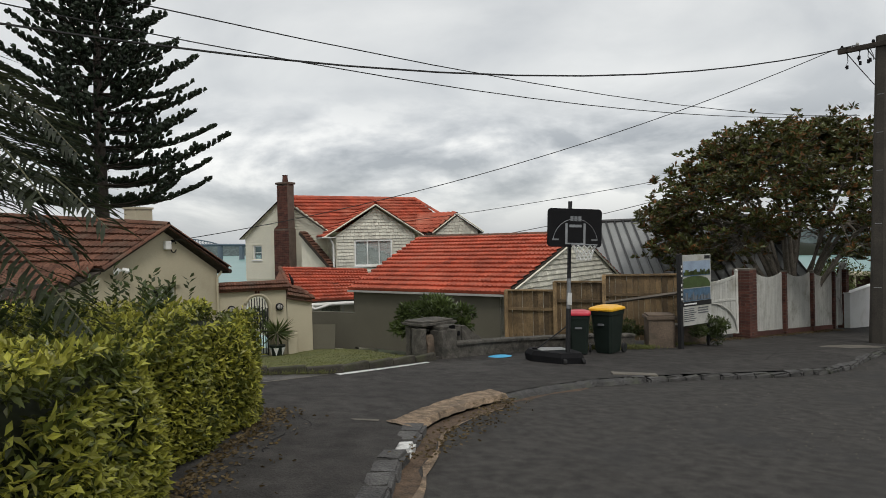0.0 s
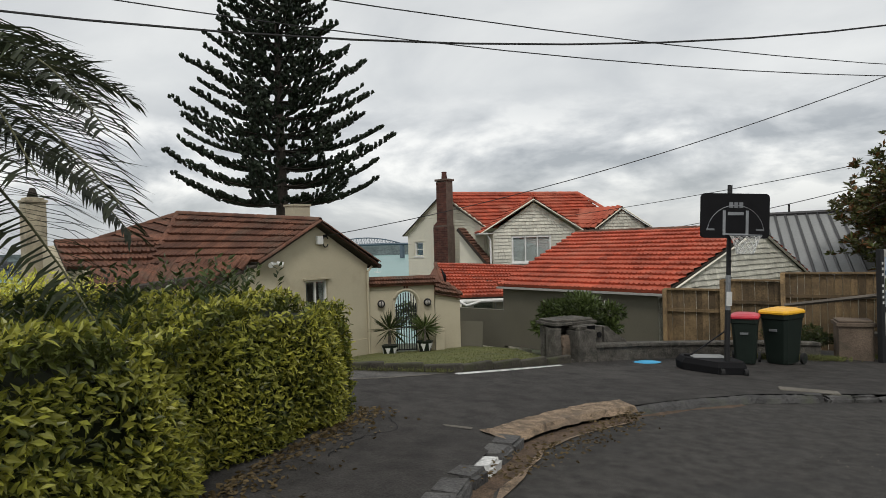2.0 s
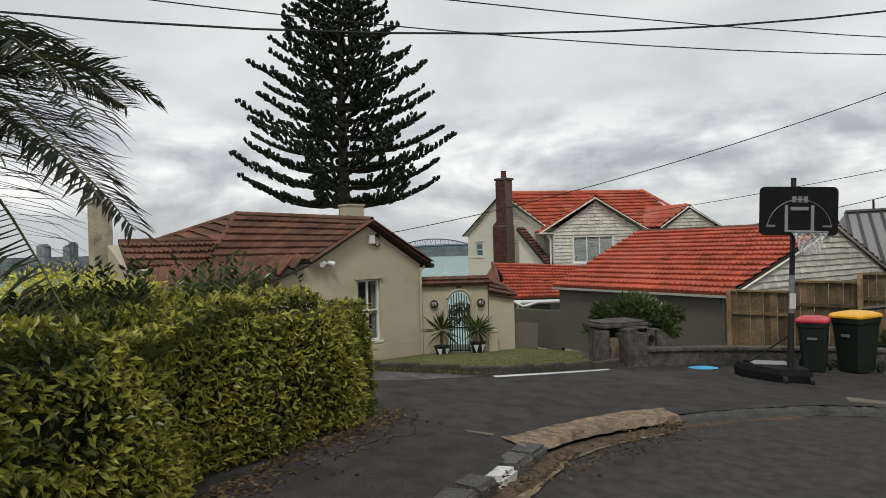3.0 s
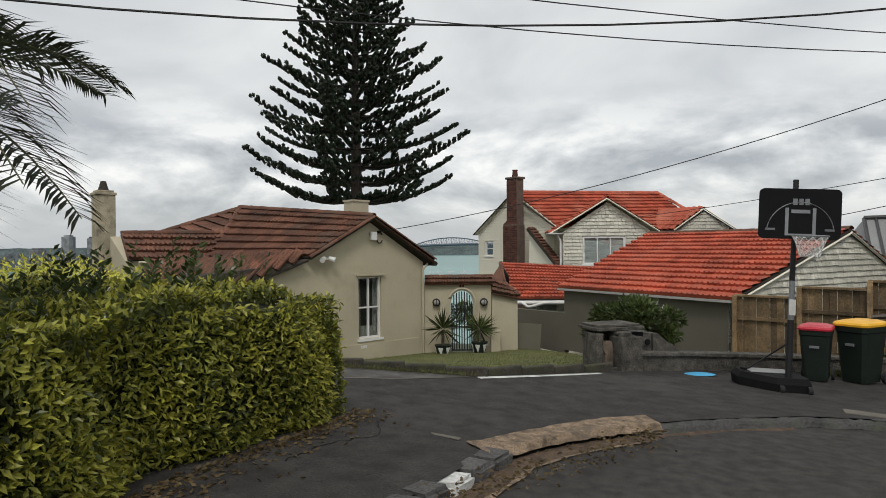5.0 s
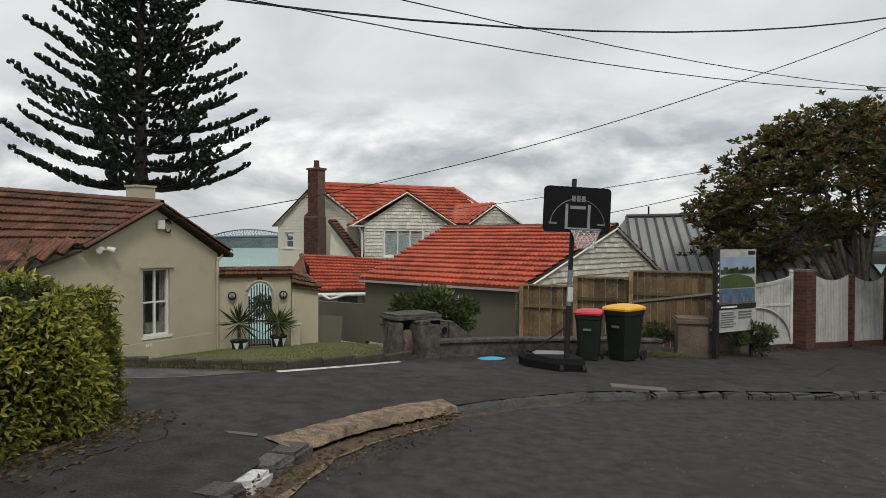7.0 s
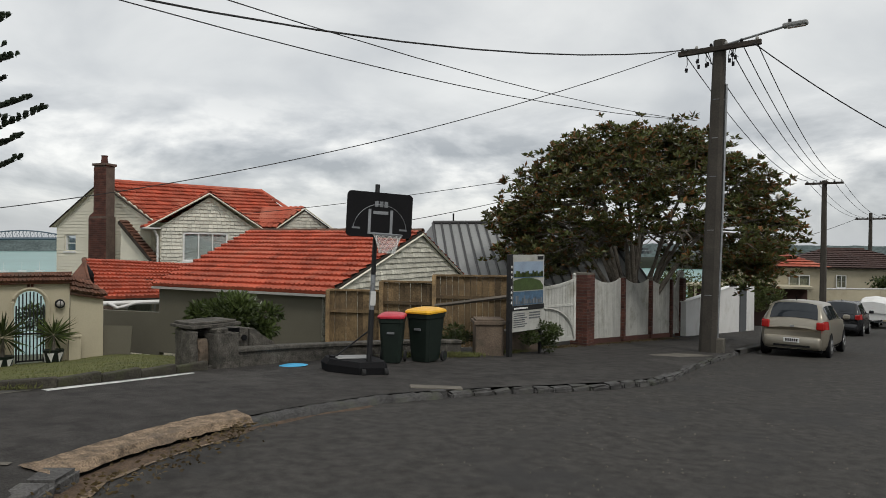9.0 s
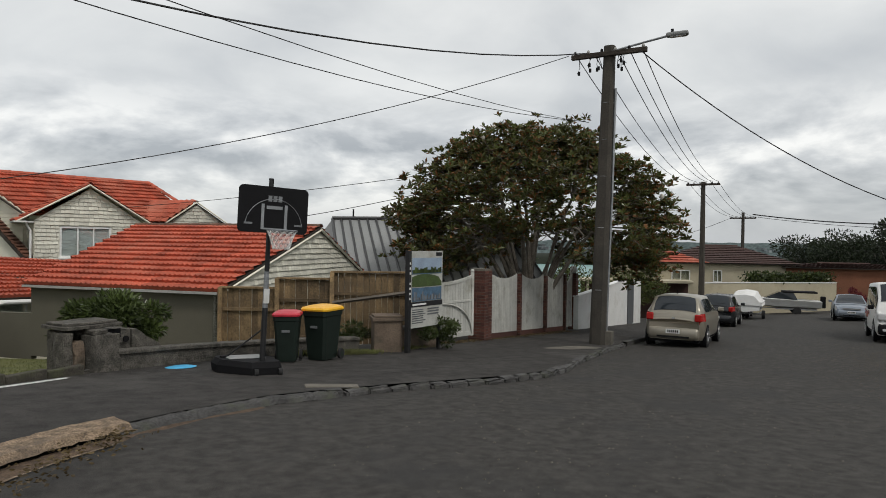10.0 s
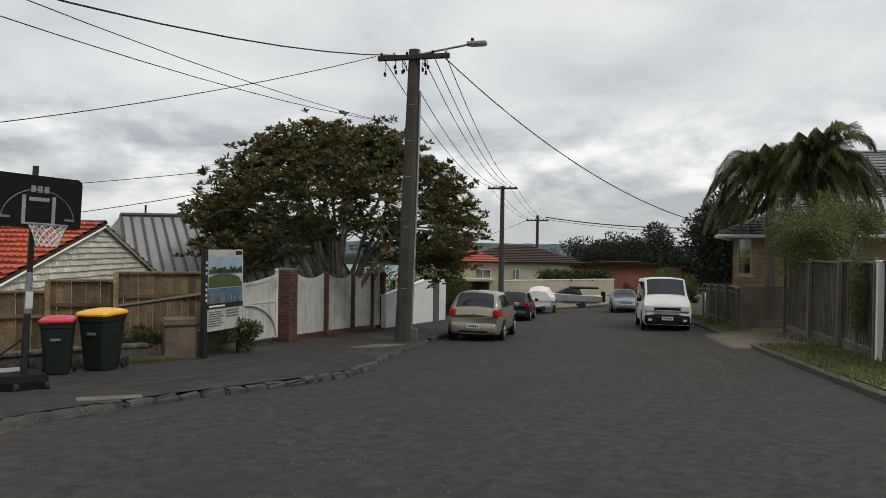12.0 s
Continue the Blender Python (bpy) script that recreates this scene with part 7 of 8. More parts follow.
def palm_frond(parent, p0, az, length, lift, droop, leaf_len, material, rng, n=70, width=0.032, name="frond", spread=1.0, sagging=0.85):
    """One arching frond: a tapered midrib with two rows of narrow hanging leaflets."""
    ca, sa = math.cos(az), math.sin(az)
    pts = []
    for j in range(13):
        u = j / 12
        r = length * (u - 0.18 * u * u * droop)
        pts.append(np.array((p0[0] + ca * r, p0[1] + sa * r, p0[2] + length * (lift * u - droop * 0.75 * u * u))))
    bm = B()
    tube(bm, [tuple(p) for p in pts], [0.028 * (1 - 0.85 * j / 12) for j in range(13)], 5)
    fr = part(name, bm, "palmrib", parent)
    v, f = [], []
    for s in range(n):
        u = 0.12 + 0.88 * s / n
        x = u * 12
        i = min(11, int(x))
        p = pts[i] + (pts[i + 1] - pts[i]) * (x - i)
        tan = pts[i + 1] - pts[i]
        tan /= np.linalg.norm(tan)
        side0 = np.cross(tan, (0, 0, 1.0))
        side0 /= np.linalg.norm(side0)
        for sg in (1, -1):
            ll = leaf_len * (0.45 + 0.75 * math.sin(math.pi * min(1, u * 0.9 + 0.12))) * rng.uniform(0.85, 1.1)
            d1 = tan * 0.62 + side0 * sg * 0.8 * spread + np.array((0, 0, 0.18 + rng.normal() * 0.10))
            d1 /= np.linalg.norm(d1)
            d2 = d1 + np.array((0, 0, -sagging * droop - 0.10 + rng.normal() * 0.12))
            d2 /= np.linalg.norm(d2)
            a, b, c = p, p + d1 * ll * 0.55, p + d1 * ll * 0.55 + d2 * ll * 0.5
            wv = np.cross(d1, (0.1, 0.2, 1.0))
            wv = wv / np.linalg.norm(wv) * width * 0.5
            o = len(v)
            v += [tuple(a - wv * 0.5), tuple(a + wv * 0.5), tuple(b - wv), tuple(b + wv), tuple(c)]
            f += [(o, o + 1, o + 3, o + 2), (o + 2, o + 3, o + 4)]
    me = bpy.data.meshes.new("leaf_blade")
    me.from_pydata(v, [], f)
    me.materials.append(M[material])
    ob = new("leaf_blade", me)
    ob.parent = fr
    tagged(ob, kind="stuff")
    return fr


M["palmrib"] = mat("palm_midrib", (0.10, 0.10, 0.045), 0.6, var=0.2, bump=0.1)


def build_near_palm():
    rng = np.random.default_rng(3)
    p = thing("date_palm", Matrix.Translation((-5.25, 4.75, -0.3)), "date palm with long arching grey-green fronds", "palm tree")
    bm = B()
    for i in range(16):
        z = i * 0.2
        tube(bm, ((0, 0, z), (0, 0, z + 0.2)), [0.20 + 0.02 * (i % 2), 0.25], 9)
    part("trunk", bm, "darkbark", p)
    top = (0.0, 0.0, 3.05)
    specs = [(-8, 3.7, 0.36, 0.76), (-12, 3.7, 0.16, 0.70), (-4, 3.5, 0.62, 0.95), (-24, 3.9, 0.45, 0.80), (-40, 3.7, 0.25, 0.70), (10, 3.0, 0.30, 0.80), (-30, 3.6, 0.75, 0.90), (-20, 3.6, 0.02, 0.60),
             (-16, 3.8, 0.52, 0.92), (-28, 3.7, 0.12, 0.62), (-34, 3.6, 0.5, 0.8),
             (-55, 3.7, 0.55, 0.80), (40, 2.7, 0.7, 0.8), (-75, 3.5, 0.6, 0.8), (80, 3.0, 0.7, 0.7), (130, 3.2, 0.7, 0.7), (170, 3.4, 0.6, 0.7), (-130, 3.4, 0.7, 0.7), (-50, 3.5, 1.0, 0.95), (-66, 3.6, 0.1, 0.6)]
    for k, (a, l, li, dr) in enumerate(specs):
        palm_frond(p, top, radians(a - 9), l * 1.12, li, dr, 0.62, "palm", rng, n=90, width=0.030, sagging=0.40)
    palm_frond(p, top, radians(-26), 3.6, -0.28, 0.30, 0.40, "deadpalm", rng, n=60, width=0.02, name="dry_frond")
    palm_frond(p, top, radians(-32), 3.2, -0.30, 0.32, 0.40, "deadpalm", rng, n=60, width=0.02, name="dry_frond")


build_near_palm()


def build_queen_palms():
    rng = np.random.default_rng(17)
    for bx, by, crown_z, n, ln, label in ((28.65, 9.10, 4.35, 26, 3.0, "queen palm with drooping fronds and pale ringed trunk"), (28.25, 7.55, 4.62, 34, 2.8, "queen palm with a full drooping crown beside the brick house")):
        z0 = road_z(bx, by)
        hgt = crown_z - z0
        p = thing("queen_palm", Matrix.Translation((bx, by, z0)), label, "palm tree", "queen palms")
        bm = B()
        rings = 34
        tube(bm, [(0.12 * (1 - i / rings) ** 2, 0, hgt * i / rings) for i in range(rings + 1)], [0.19 - 0.03 * i / rings + (0.012 if i % 2 else 0) for i in range(rings + 1)], 10)
        part("trunk", bm, "concrete", p, "pale ringed trunk")
        part("crownshaft", tube(B(), [(0, 0, hgt - 0.5), (0, 0, hgt - 0.1), (0, 0, hgt + 0.35)], [0.16, 0.20, 0.07], 10), "shrub", p, "green crownshaft of old leaf bases")
        for k in range(n):
            a = math.tau * k * 0.382 + rng.uniform(-.2, .2)
            lift = (0.98, 0.75, 0.48, 0.22)[k % 4] * rng.uniform(0.85, 1.15)
            palm_frond(p, (0, 0, hgt), a, ln * rng.uniform(0.80, 1.08), lift, 1.22, 0.78, "queen", rng, n=120, width=0.034, spread=0.7, sagging=1.15)
        for a in (150, 118, 215):
            palm_frond(p, (0, 0, hgt - 0.1), radians(a), ln * 0.85, -0.10, 1.0, 0.45, "deadpalm", rng, n=44, width=0.035, name="dry_frond")


M["queen"] = leafmat("queen_palm_leaflet", (0.125, 0.140, 0.045), (0.062, 0.074, 0.026), 0.45)
build_queen_palms()

# shrubs
M["shrublight"] = leafmat("light_shrub_leaf", (0.125, 0.145, 0.046), (0.055, 0.070, 0.024), 0.45)
M["redleaf"] = leafmat("red_leaf", (0.16, 0.025, 0.03), (0.08, 0.012, 0.016), 0.4)
leafy_mass("camellia_bush", (2.38, 15.1, -0.22), (1.05, 0.7, 0.56), 5200, 0.15, "shrub", "dark glossy rounded shrub behind the letterbox", "shrub", 4, 16, ground=-1.1)
leafy_mass("ground_shrub", (6.9, 14.6, -0.62), (0.9, 0.4, 0.35), 2200, 0.08, "shrub", "low dark shrub along the fence foot", "shrub", 5, 10, ground=-1.0)
leafy_mass("ground_shrub", (9.1, 14.0, -0.58), (0.55, 0.4, 0.40), 2000, 0.08, "shrub", "dark shrub under the sign board", "shrub", 6, 9, ground=-1.0)
leafy_mass("far_hedge", (-8.2, 11.2, 0.45), (3.2, 1.8, 0.9), 9000, 0.11, "hedge", "yellow-green shrubs across the driveway", "shrub", 7, 30, ground=-0.6)
leafy_mass("garden_shrub", (-5.9, 11.6, 0.10), (1.3, 1.2, 0.85), 4200, 0.10, "shrub", "dark green shrub beside the cottage", "shrub", 8, 16, ground=-0.8)
leafy_mass("garden_tree", (24.75, 6.15, 1.85), (2.6, 1.8, 1.65), 22000, 0.11, "shrublight", "leafy green tree over the timber fence", "tree", 9, 26, ground=-1.3)
leafy_mass("street_shrub", (37.5, 16.8, -0.6), (1.8, 1.5, 1.1), 3500, 0.16, "shrublight", "rounded pale green shrub by the footpath", "shrub", 10, 14, ground=-2.2)
leafy_mass("yard_shrub", (28.6, 26.4, -0.75), (2.3, 1.5, 0.95), 5200, 0.14, "shrublight", "green shrubs behind the white wall", "shrub", 11, 16, ground=-2.2)
leafy_mass("yard_shrub", (20.2, 23.6, -0.5), (2.4, 1.2, 1.2), 4500, 0.16, "shrublight", "green shrubs behind the picket fence", "shrub", 15, 18, ground=-2.6)
leafy_mass("fence_vine", (18.75, 4.15, 0.35), (0.42, 0.28, 0.95), 2600, 0.08, "shrublight", "climbing vine hanging over the fence", "vine", 12, 12, ground=-1.0)
leafy_mass("red_shrub", (42.0, 22.0, -1.3), (0.7, 0.7, 0.6), 900, 0.14, "redleaf", "small dark red flowering shrub", "shrub", 13, 8, ground=-2.5)
for i, (x, y, z, rx, rz) in enumerate(((78, 46, 0.2, 5, 2.8), (75, 40, 0.4, 5, 3.2), (72, 35, 0.8, 5, 3.4), (62, 23, 2.2, 4.2, 4.4), (50, 18.8, 1.6, 3.0, 3.8), (44, 15.6, 1.8, 3.2, 4.0), (64, 30, -0.6, 4.5, 3.4))):
    leafy_mass("far_tree", (x, y, z), (rx, rx, rz), 5200, 0.42, "fartree", "dark rounded tree at the end of the street", "tree", 30 + i, 24, ground=-4.5)
rngh = np.random.default_rng(77)
hx = np.stack([np.linspace(48.5, 55.5, 3200) + rngh.normal(size=3200) * 0.2, 33.7 - 0.35 * np.linspace(0, 7, 3200) + rngh.normal(size=3200) * 0.3, -1.9 + rngh.random(3200) * 1.3], 1)
tagged(leaf_mesh("far_hedge_row", hx, rngh.normal(size=hx.shape), 0.3, 0.14, "shrub", None, rngh), "clipped green hedge along the end wall", "hedge", kind="stuff")


def potted_yucca(p, z, s, label):
    rng = np.random.default_rng(int(abs(p[0]) * 100))
    t = thing("potted_yucca", Matrix.Translation((p[0], p[1], z)), label, "potted plant", "gateway pots")
    pot = part("pot", tube(B(), ((0, 0, 0), (0, 0, 0.06), (0, 0, 0.34), (0, 0, 0.36)), [0.15, 0.17, 0.24, 0.25], 12), "bin", t, "dark pot with white diamond pattern")
    for k in range(6):
        a = math.tau * k / 6 + 0.4
        q = []
        for da, zz in ((-0.34, 0.30), (0.34, 0.30), (0.0, 0.06)):
            r = 0.165 + (zz - 0.05) * 0.26 + 0.008
            q.append((r * math.cos(a + da), r * math.sin(a + da), zz))
        bm = B()
        prism(bm, q, (0.008 * math.cos(a), 0.008 * math.sin(a), 0))
        part("white_triangle", bm, "white", pot)
    part("stem", tube(B(), ((0, 0, 0.3), (0, 0, 0.75 * s)), [0.05, 0.04], 7), "bark", t)
    n = 90
    v = rng.normal(size=(n, 3))
    v /= np.linalg.norm(v, axis=1, keepdims=True)
    v[:, 2] = v[:, 2] * 0.8 + 0.25
    leaf_mesh("leaves", np.array((0, 0, 0.78 * s)) + v * 0.03, v, rng.uniform(0.45, 0.72, n) * s, 0.05, "shrub", t, rng, 0.2)


potted_yucca((-2.62, 19.45), -1.70, 1.05, "spiky yucca in a dark diamond-patterned pot")
potted_yucca((-1.62, 19.95), -1.66, 0.95, "shorter spiky yucca in a dark diamond-patterned pot")
m = frame_at((-1.30, 20.1, -1.66), (0.98, 0.2))
bm = B()
box(bm, 0, 0.28, 0, 0.16, 0, 0.62, bevel=0.015)
box(bm, -0.02, 0.30, -0.02, 0.18, 0.622, 0.68, bevel=0.01)
solo("letter_post", bm, "cream", "small cream rendered letterbox post by the gate", "letterbox", m=m)
m = frame_at((-0.75, 20.85, -1.62), (0.95, -0.35)) @ Matrix.Rotation(radians(-10), 4, "X")
bm = B()
prism(bm, ((0, 0, 0), (0.92, 0, 0), (0.92, 0, 0.80), (0.16, 0, 0.80)), (0, 0.03, 0))
solo("leaning_board", bm, "greywall", "grey-brown board leaning against the wall", "board", m=m)
leafy_mass("garden_shrub", (-1.9, 21.6, -0.9), (1.0, 0.5, 0.9), 2200, 0.12, "shrub", "dark shrub behind the iron gate", "shrub", 14, 10, ground=-1.8)


def scatter(name, a, b, spread, n, length, width, material, label, category, upright, seed):
    """Loose leaves or blades along a line on the footpath."""
    rng = np.random.default_rng(seed)
    u = rng.random(n)
    x = a[0] + (b[0] - a[0]) * u + rng.normal(size=n) * spread
    y = a[1] + (b[1] - a[1]) * u + rng.normal(size=n) * spread
    z = np.array([path_z(i, j) for i, j in zip(x, y)]) + 0.008
    d = rng.normal(size=(n, 3))
    d[:, 2] = upright + 0.1 * np.abs(d[:, 2])
    ob = leaf_mesh(name, np.stack([x, y, z], 1), d, length * rng.uniform(0.6, 1.3, n), width, material, None, rng, 0.1)
    tagged(ob, label, category, kind="stuff")


scatter("leaf_litter", (10.0, 15.4), (17.5, 19.2), 0.16, 1600, 0.06, 0.03, "deadpalm", "brown leaf litter along the fence foot", "leaves", 0.0, 1)
scatter("grass_tufts", (5.4, 13.35), (7.2, 13.45), 0.14, 2600, 0.10, 0.012, "grass", "grass tufts along the wall foot", "grass", 1.6, 2)
scatter("grass_tufts", (8.1, 13.9), (9.8, 15.2), 0.10, 900, 0.09, 0.012, "grass", "grass tufts under the gate", "grass", 1.6, 3)
scatter("gutter_leaves", (0.3, 4.9), (2.0, 7.5), 0.12, 500, 0.05, 0.025, "deadpalm", "dry leaves in the gutter", "leaves", 0.0, 4)
for nm, na, nb, s0, s1, seed, cnt in (("verge_grass", -4.85, -4.85, 13.0, 20.4, 6, 1400), ("verge_grass", -5.5, -5.5, 13.0, 20.4, 7, 2200), ("verge_grass", -6.05, -6.05, 14.0, 24.5, 8, 1600), ("verge_grass", -5.1, -5.1, 25.3, 36.0, 9, 2200)):
    scatter(nm, from_sn(s0, na), from_sn(s1, nb), 0.22, cnt, 0.11, 0.014, "grass", "rough grass tufts on the verge", "grass", 1.5, seed)
scatter("kerb_grass", (-2.5, 9.55), (-0.3, 9.85), 0.04, 500, 0.08, 0.010, "grass", "grass growing over the lawn edging", "grass", 1.6, 5)


# ---- vehicles ----
def loft(bm, secs, close=True):
    rings = [[bm.verts.new(p) for p in s] for s in secs]
    n = len(rings[0])
    for a, b in zip(rings, rings[1:]):
        for i in range(n):
            bm.faces.new((a[i], a[(i + 1) % n], b[(i + 1) % n], b[i]))
    if close:
        bm.faces.new(rings[0][::-1])
        bm.faces.new(rings[-1])
    return rings


def wheel(parent, x, y, r, w):
    s = 1 if y > 0 else -1
    ty = part("wheel", tube(B(), ((x, y - s * w, r), (x, y - s * 0.02, r), (x, y, r)), [r, r, r * 0.93], 20), "rubber", parent)
    part("rim", tube(B(), ((x, y - s * 0.03, r), (x, y + s * 0.006, r)), [r * 0.66, r * 0.62], 16), "rim", ty)
    bm = B()
    for k in range(5):
        a = math.tau * k / 5
        tube(bm, ((x, y + s * 0.012, r), (x + r * 0.55 * math.cos(a), y + s * 0.012, r + r * 0.55 * math.sin(a))), 0.02, 4)
    part("spokes", bm, "rim", ty)


def shell(W, belt, prof, wid, wroof):
    """Functions of a car body: section points at a station x (bottom, sill, waist, belt, shoulder, roof edge, roof centre)."""
    def zr(x):
        for (a, za), (b, zb) in zip(prof, prof[1:]):
            if a <= x <= b:
                t = (x - a) / (b - a)
                return za + (zb - za) * t
        return prof[-1][1]

    def half(x):
        for (a, wa), (b, wb) in zip(wid, wid[1:]):
            if a <= x <= b:
                t = (x - a) / (b - a)
                t = t * t * (3 - 2 * t)
                return (wa + (wb - wa) * t) * W / 2
        return wid[-1][1] * W / 2

    def side(x, s):
        """Right-hand profile, s from 0 (sill) over 1 (belt) to 2 (roof edge) and 3 (roof centre)."""
        h, z = half(x), zr(x)
        zb = min(belt, z - 0.04)
        cab = max(0.0, min(1.0, (z - belt) / 0.45))
        wr = h * (0.97 - (0.97 - wroof) * cab)
        if s <= 1:
            pts = ((0.0, 0.90, 0.22), (0.25, 0.98, 0.36), (0.6, 1.0, 0.36 + (zb - 0.36) * 0.55), (1.0, 0.965, zb))
        elif s <= 2:
            t = s - 1
            return (h * 0.965 + (wr - h * 0.965) * t, zb + (z - 0.075 - zb) * t) if z - 0.075 > zb else (h * 0.965 - 0.04 * t, zb + 0.01 * t)
        else:
            t = s - 2
            return wr * (1 - t) * (1 if t > 0 else 1), z - 0.075 + 0.075 * math.sin(t * math.pi / 2) ** 0.7 if t > 0 else z - 0.075
        for (a, wa, za), (b, wb, zb2) in zip(pts, pts[1:]):
            if a <= s <= b:
                t = (s - a) / (b - a)
                return h * (wa + (wb - wa) * t), za + (zb2 - za) * t
    return zr, half, side


def car(m, L, W, H, paint, label, belt=0.95, prof=None, doors=3, name="car", category="car", wroof=0.72, r=0.30, wheels=(0.16, 0.81), bumper=None, screen=None, nose=(0.84, 0.66)):
    """A vehicle heading +x with its rear at x=0: a rounded body shell with glass, lamps, bumpers and wheels set on it."""
    c = thing(name, m, label, category, "parked vehicles")
    wid = ((0.0, 0.80), (0.35, 0.97), (L * 0.5, 1.0), (L * 0.82, 0.97), (L - 0.12, nose[0]), (L, nose[1]))
    zr, half, side = shell(W, belt, prof, wid, wroof)
    xs = sorted(set([0.0, 0.02, 0.06, 0.12, L - 0.10, L - 0.04, L] + [q[0] for q in prof] + [L * i / 22 for i in range(23)]))
    ss = (0, 0.12, 0.25, 0.45, 0.6, 0.8, 1.0, 1.25, 1.5, 1.75, 2.0, 2.08, 2.2, 2.5, 3.0)
    bm = B()
    rows = []
    for x in xs:
        right = [side(x, s) for s in ss]
        rows.append([(x, -y, z) for y, z in right] + [(x, y, z) for y, z in right[-2::-1]])
    vr = strip(bm, rows)
    bm.faces.new(vr[0])
    bm.faces.new(vr[-1][::-1])
    part("body", bm, paint, c, smooth=True)

    def patch(nm, x0, x1, s0, s1, mt, sg, n=8, k=4, off=0.008, label=""):
        b2 = B()
        rr = []
        for i in range(n + 1):
            x = x0 + (x1 - x0) * i / n
            rr.append([(x, sg * (side(x, s0 + (s1 - s0) * j / k)[0] + off), side(x, s0 + (s1 - s0) * j / k)[1] + off * 0.5) for j in range(k + 1)])
        strip(b2, rr)
        return part(nm, b2, mt, c, label, smooth=True)

    def top_patch(nm, x0, x1, f, mt, off=0.01):
        b2 = B()
        rr = []
        for i in range(7):
            x = x0 + (x1 - x0) * i / 6
            wv = side(x, 2.0)[0] * f
            rr.append([(x - off * 0.6 * (1 if x < L / 2 else -1), wv * (-1 + 2 * j / 10), zr(x) + off - 0.05 * abs(-1 + 2 * j / 10) ** 3) for j in range(11)])
        strip(b2, rr)
        return part(nm, b2, mt, c, "dark tinted glass", smooth=True)
    up = [q[0] for q in prof if q[1] > belt + 0.42]
    x1, x2 = up[0], up[-1]
    fx = [q[0] for q in prof if q[1] > belt]
    top_patch("rear_window", max(0.05, fx[0] + 0.02), x1 + 0.02, 0.86, "carglass")
    scr = screen or (x2 + 0.02, fx[-1] + 0.10)
    top_patch("windscreen", scr[0], scr[1], 0.90, "carglass")
    span = (x2 + 0.22) - (x1 + 0.05)
    for sg in (-1, 1):
        for d in range(doors):
            a = x1 + 0.08 + span * d / doors
            patch("side_window", a + 0.04, a + span / doors - 0.04, 1.10, 1.86, "carglass", sg)
        patch("tail_lamp", 0.01, 0.30, 0.70, 1.05, "redlamp", sg, off=0.012)
        part("lamp_cluster", boxes((-0.03, 0.10, sg * W * 0.385 - 0.10, sg * W * 0.385 + 0.10, belt - 0.22, belt - 0.01), bevel=0.035), "redlamp", c)
        patch("headlamp", L - 0.34, L - 0.07, 0.62, 0.98, "clearlamp", sg, off=0.012)
        patch("sill_trim", L * 0.24, L * 0.72, 0.03, 0.16, "black", sg, off=0.01)
        mx = x2 + 0.30
        part("mirror", boxes((mx, mx + 0.12, sg * (W / 2 + 0.09) - 0.09, sg * (W / 2 + 0.09) + 0.09, belt + 0.02, belt + 0.16), bevel=0.04), bumper or paint, c)
        for wx in wheels:
            wheel(c, wx * L, sg * (half(wx * L) + 0.012), r, 0.20)
            b2 = B()
            tube(b2, ((wx * L, sg * (half(wx * L) - 0.10), r + 0.02), (wx * L, sg * (half(wx * L) + 0.004), r + 0.02)), r + 0.055, 18)
            part("wheel_arch", b2, "black", c)
    for x, sgn, nm in ((0.0, -1, "rear_bumper"), (L, 1, "front_bumper")):
        b2 = B()
        w2 = half(min(L - 0.05, max(0.08, x)))
        box(b2, x - 0.10, x + 0.10, -w2 * 0.98, w2 * 0.98, 0.24, 0.56, bevel=0.08)
        bp = part(nm, b2, bumper or paint, c, smooth=True)
        part("number_plate", boxes((x + sgn * 0.108 - 0.006, x + sgn * 0.108 + 0.006, -0.19, 0.19, 0.40, 0.52)), "plate", bp)
        part("plate_bars", boxes(*[(x + sgn * 0.117 - 0.002, x + sgn * 0.117 + 0.002, -0.15 + 0.052 * i, -0.115 + 0.052 * i, 0.425, 0.495) for i in range(6)]), "black", bp)
        part("bumper_slot", boxes((x + sgn * 0.100 - 0.004, x + sgn * 0.100 + 0.004, -w2 * 0.62, w2 * 0.62, 0.28, 0.33)), "black", bp)
    part("badge", boxes((-0.012, 0.02, -0.05, 0.05, belt - 0.17, belt - 0.12)), "rim", c)
    part("grille", boxes((L - 0.02, L + 0.012, -0.42, 0.42, 0.60, 0.68)), "rim", c)
    part("wiper", tube(B(), ((fx[0] + 0.06, -0.02, belt + 0.10), (fx[0] + 0.10, -0.38, belt + 0.16)), 0.010, 4), "black", c)
    part("aerial", tube(B(), ((x1 + 0.15, 0, H - 0.02), (x1 + 0.08, 0, H + 0.10)), 0.012, 4), "black", c)
    part("underside", boxes((0.15, L - 0.2, -W * 0.40, W * 0.40, 0.15, 0.24)), "black", c)
    return c


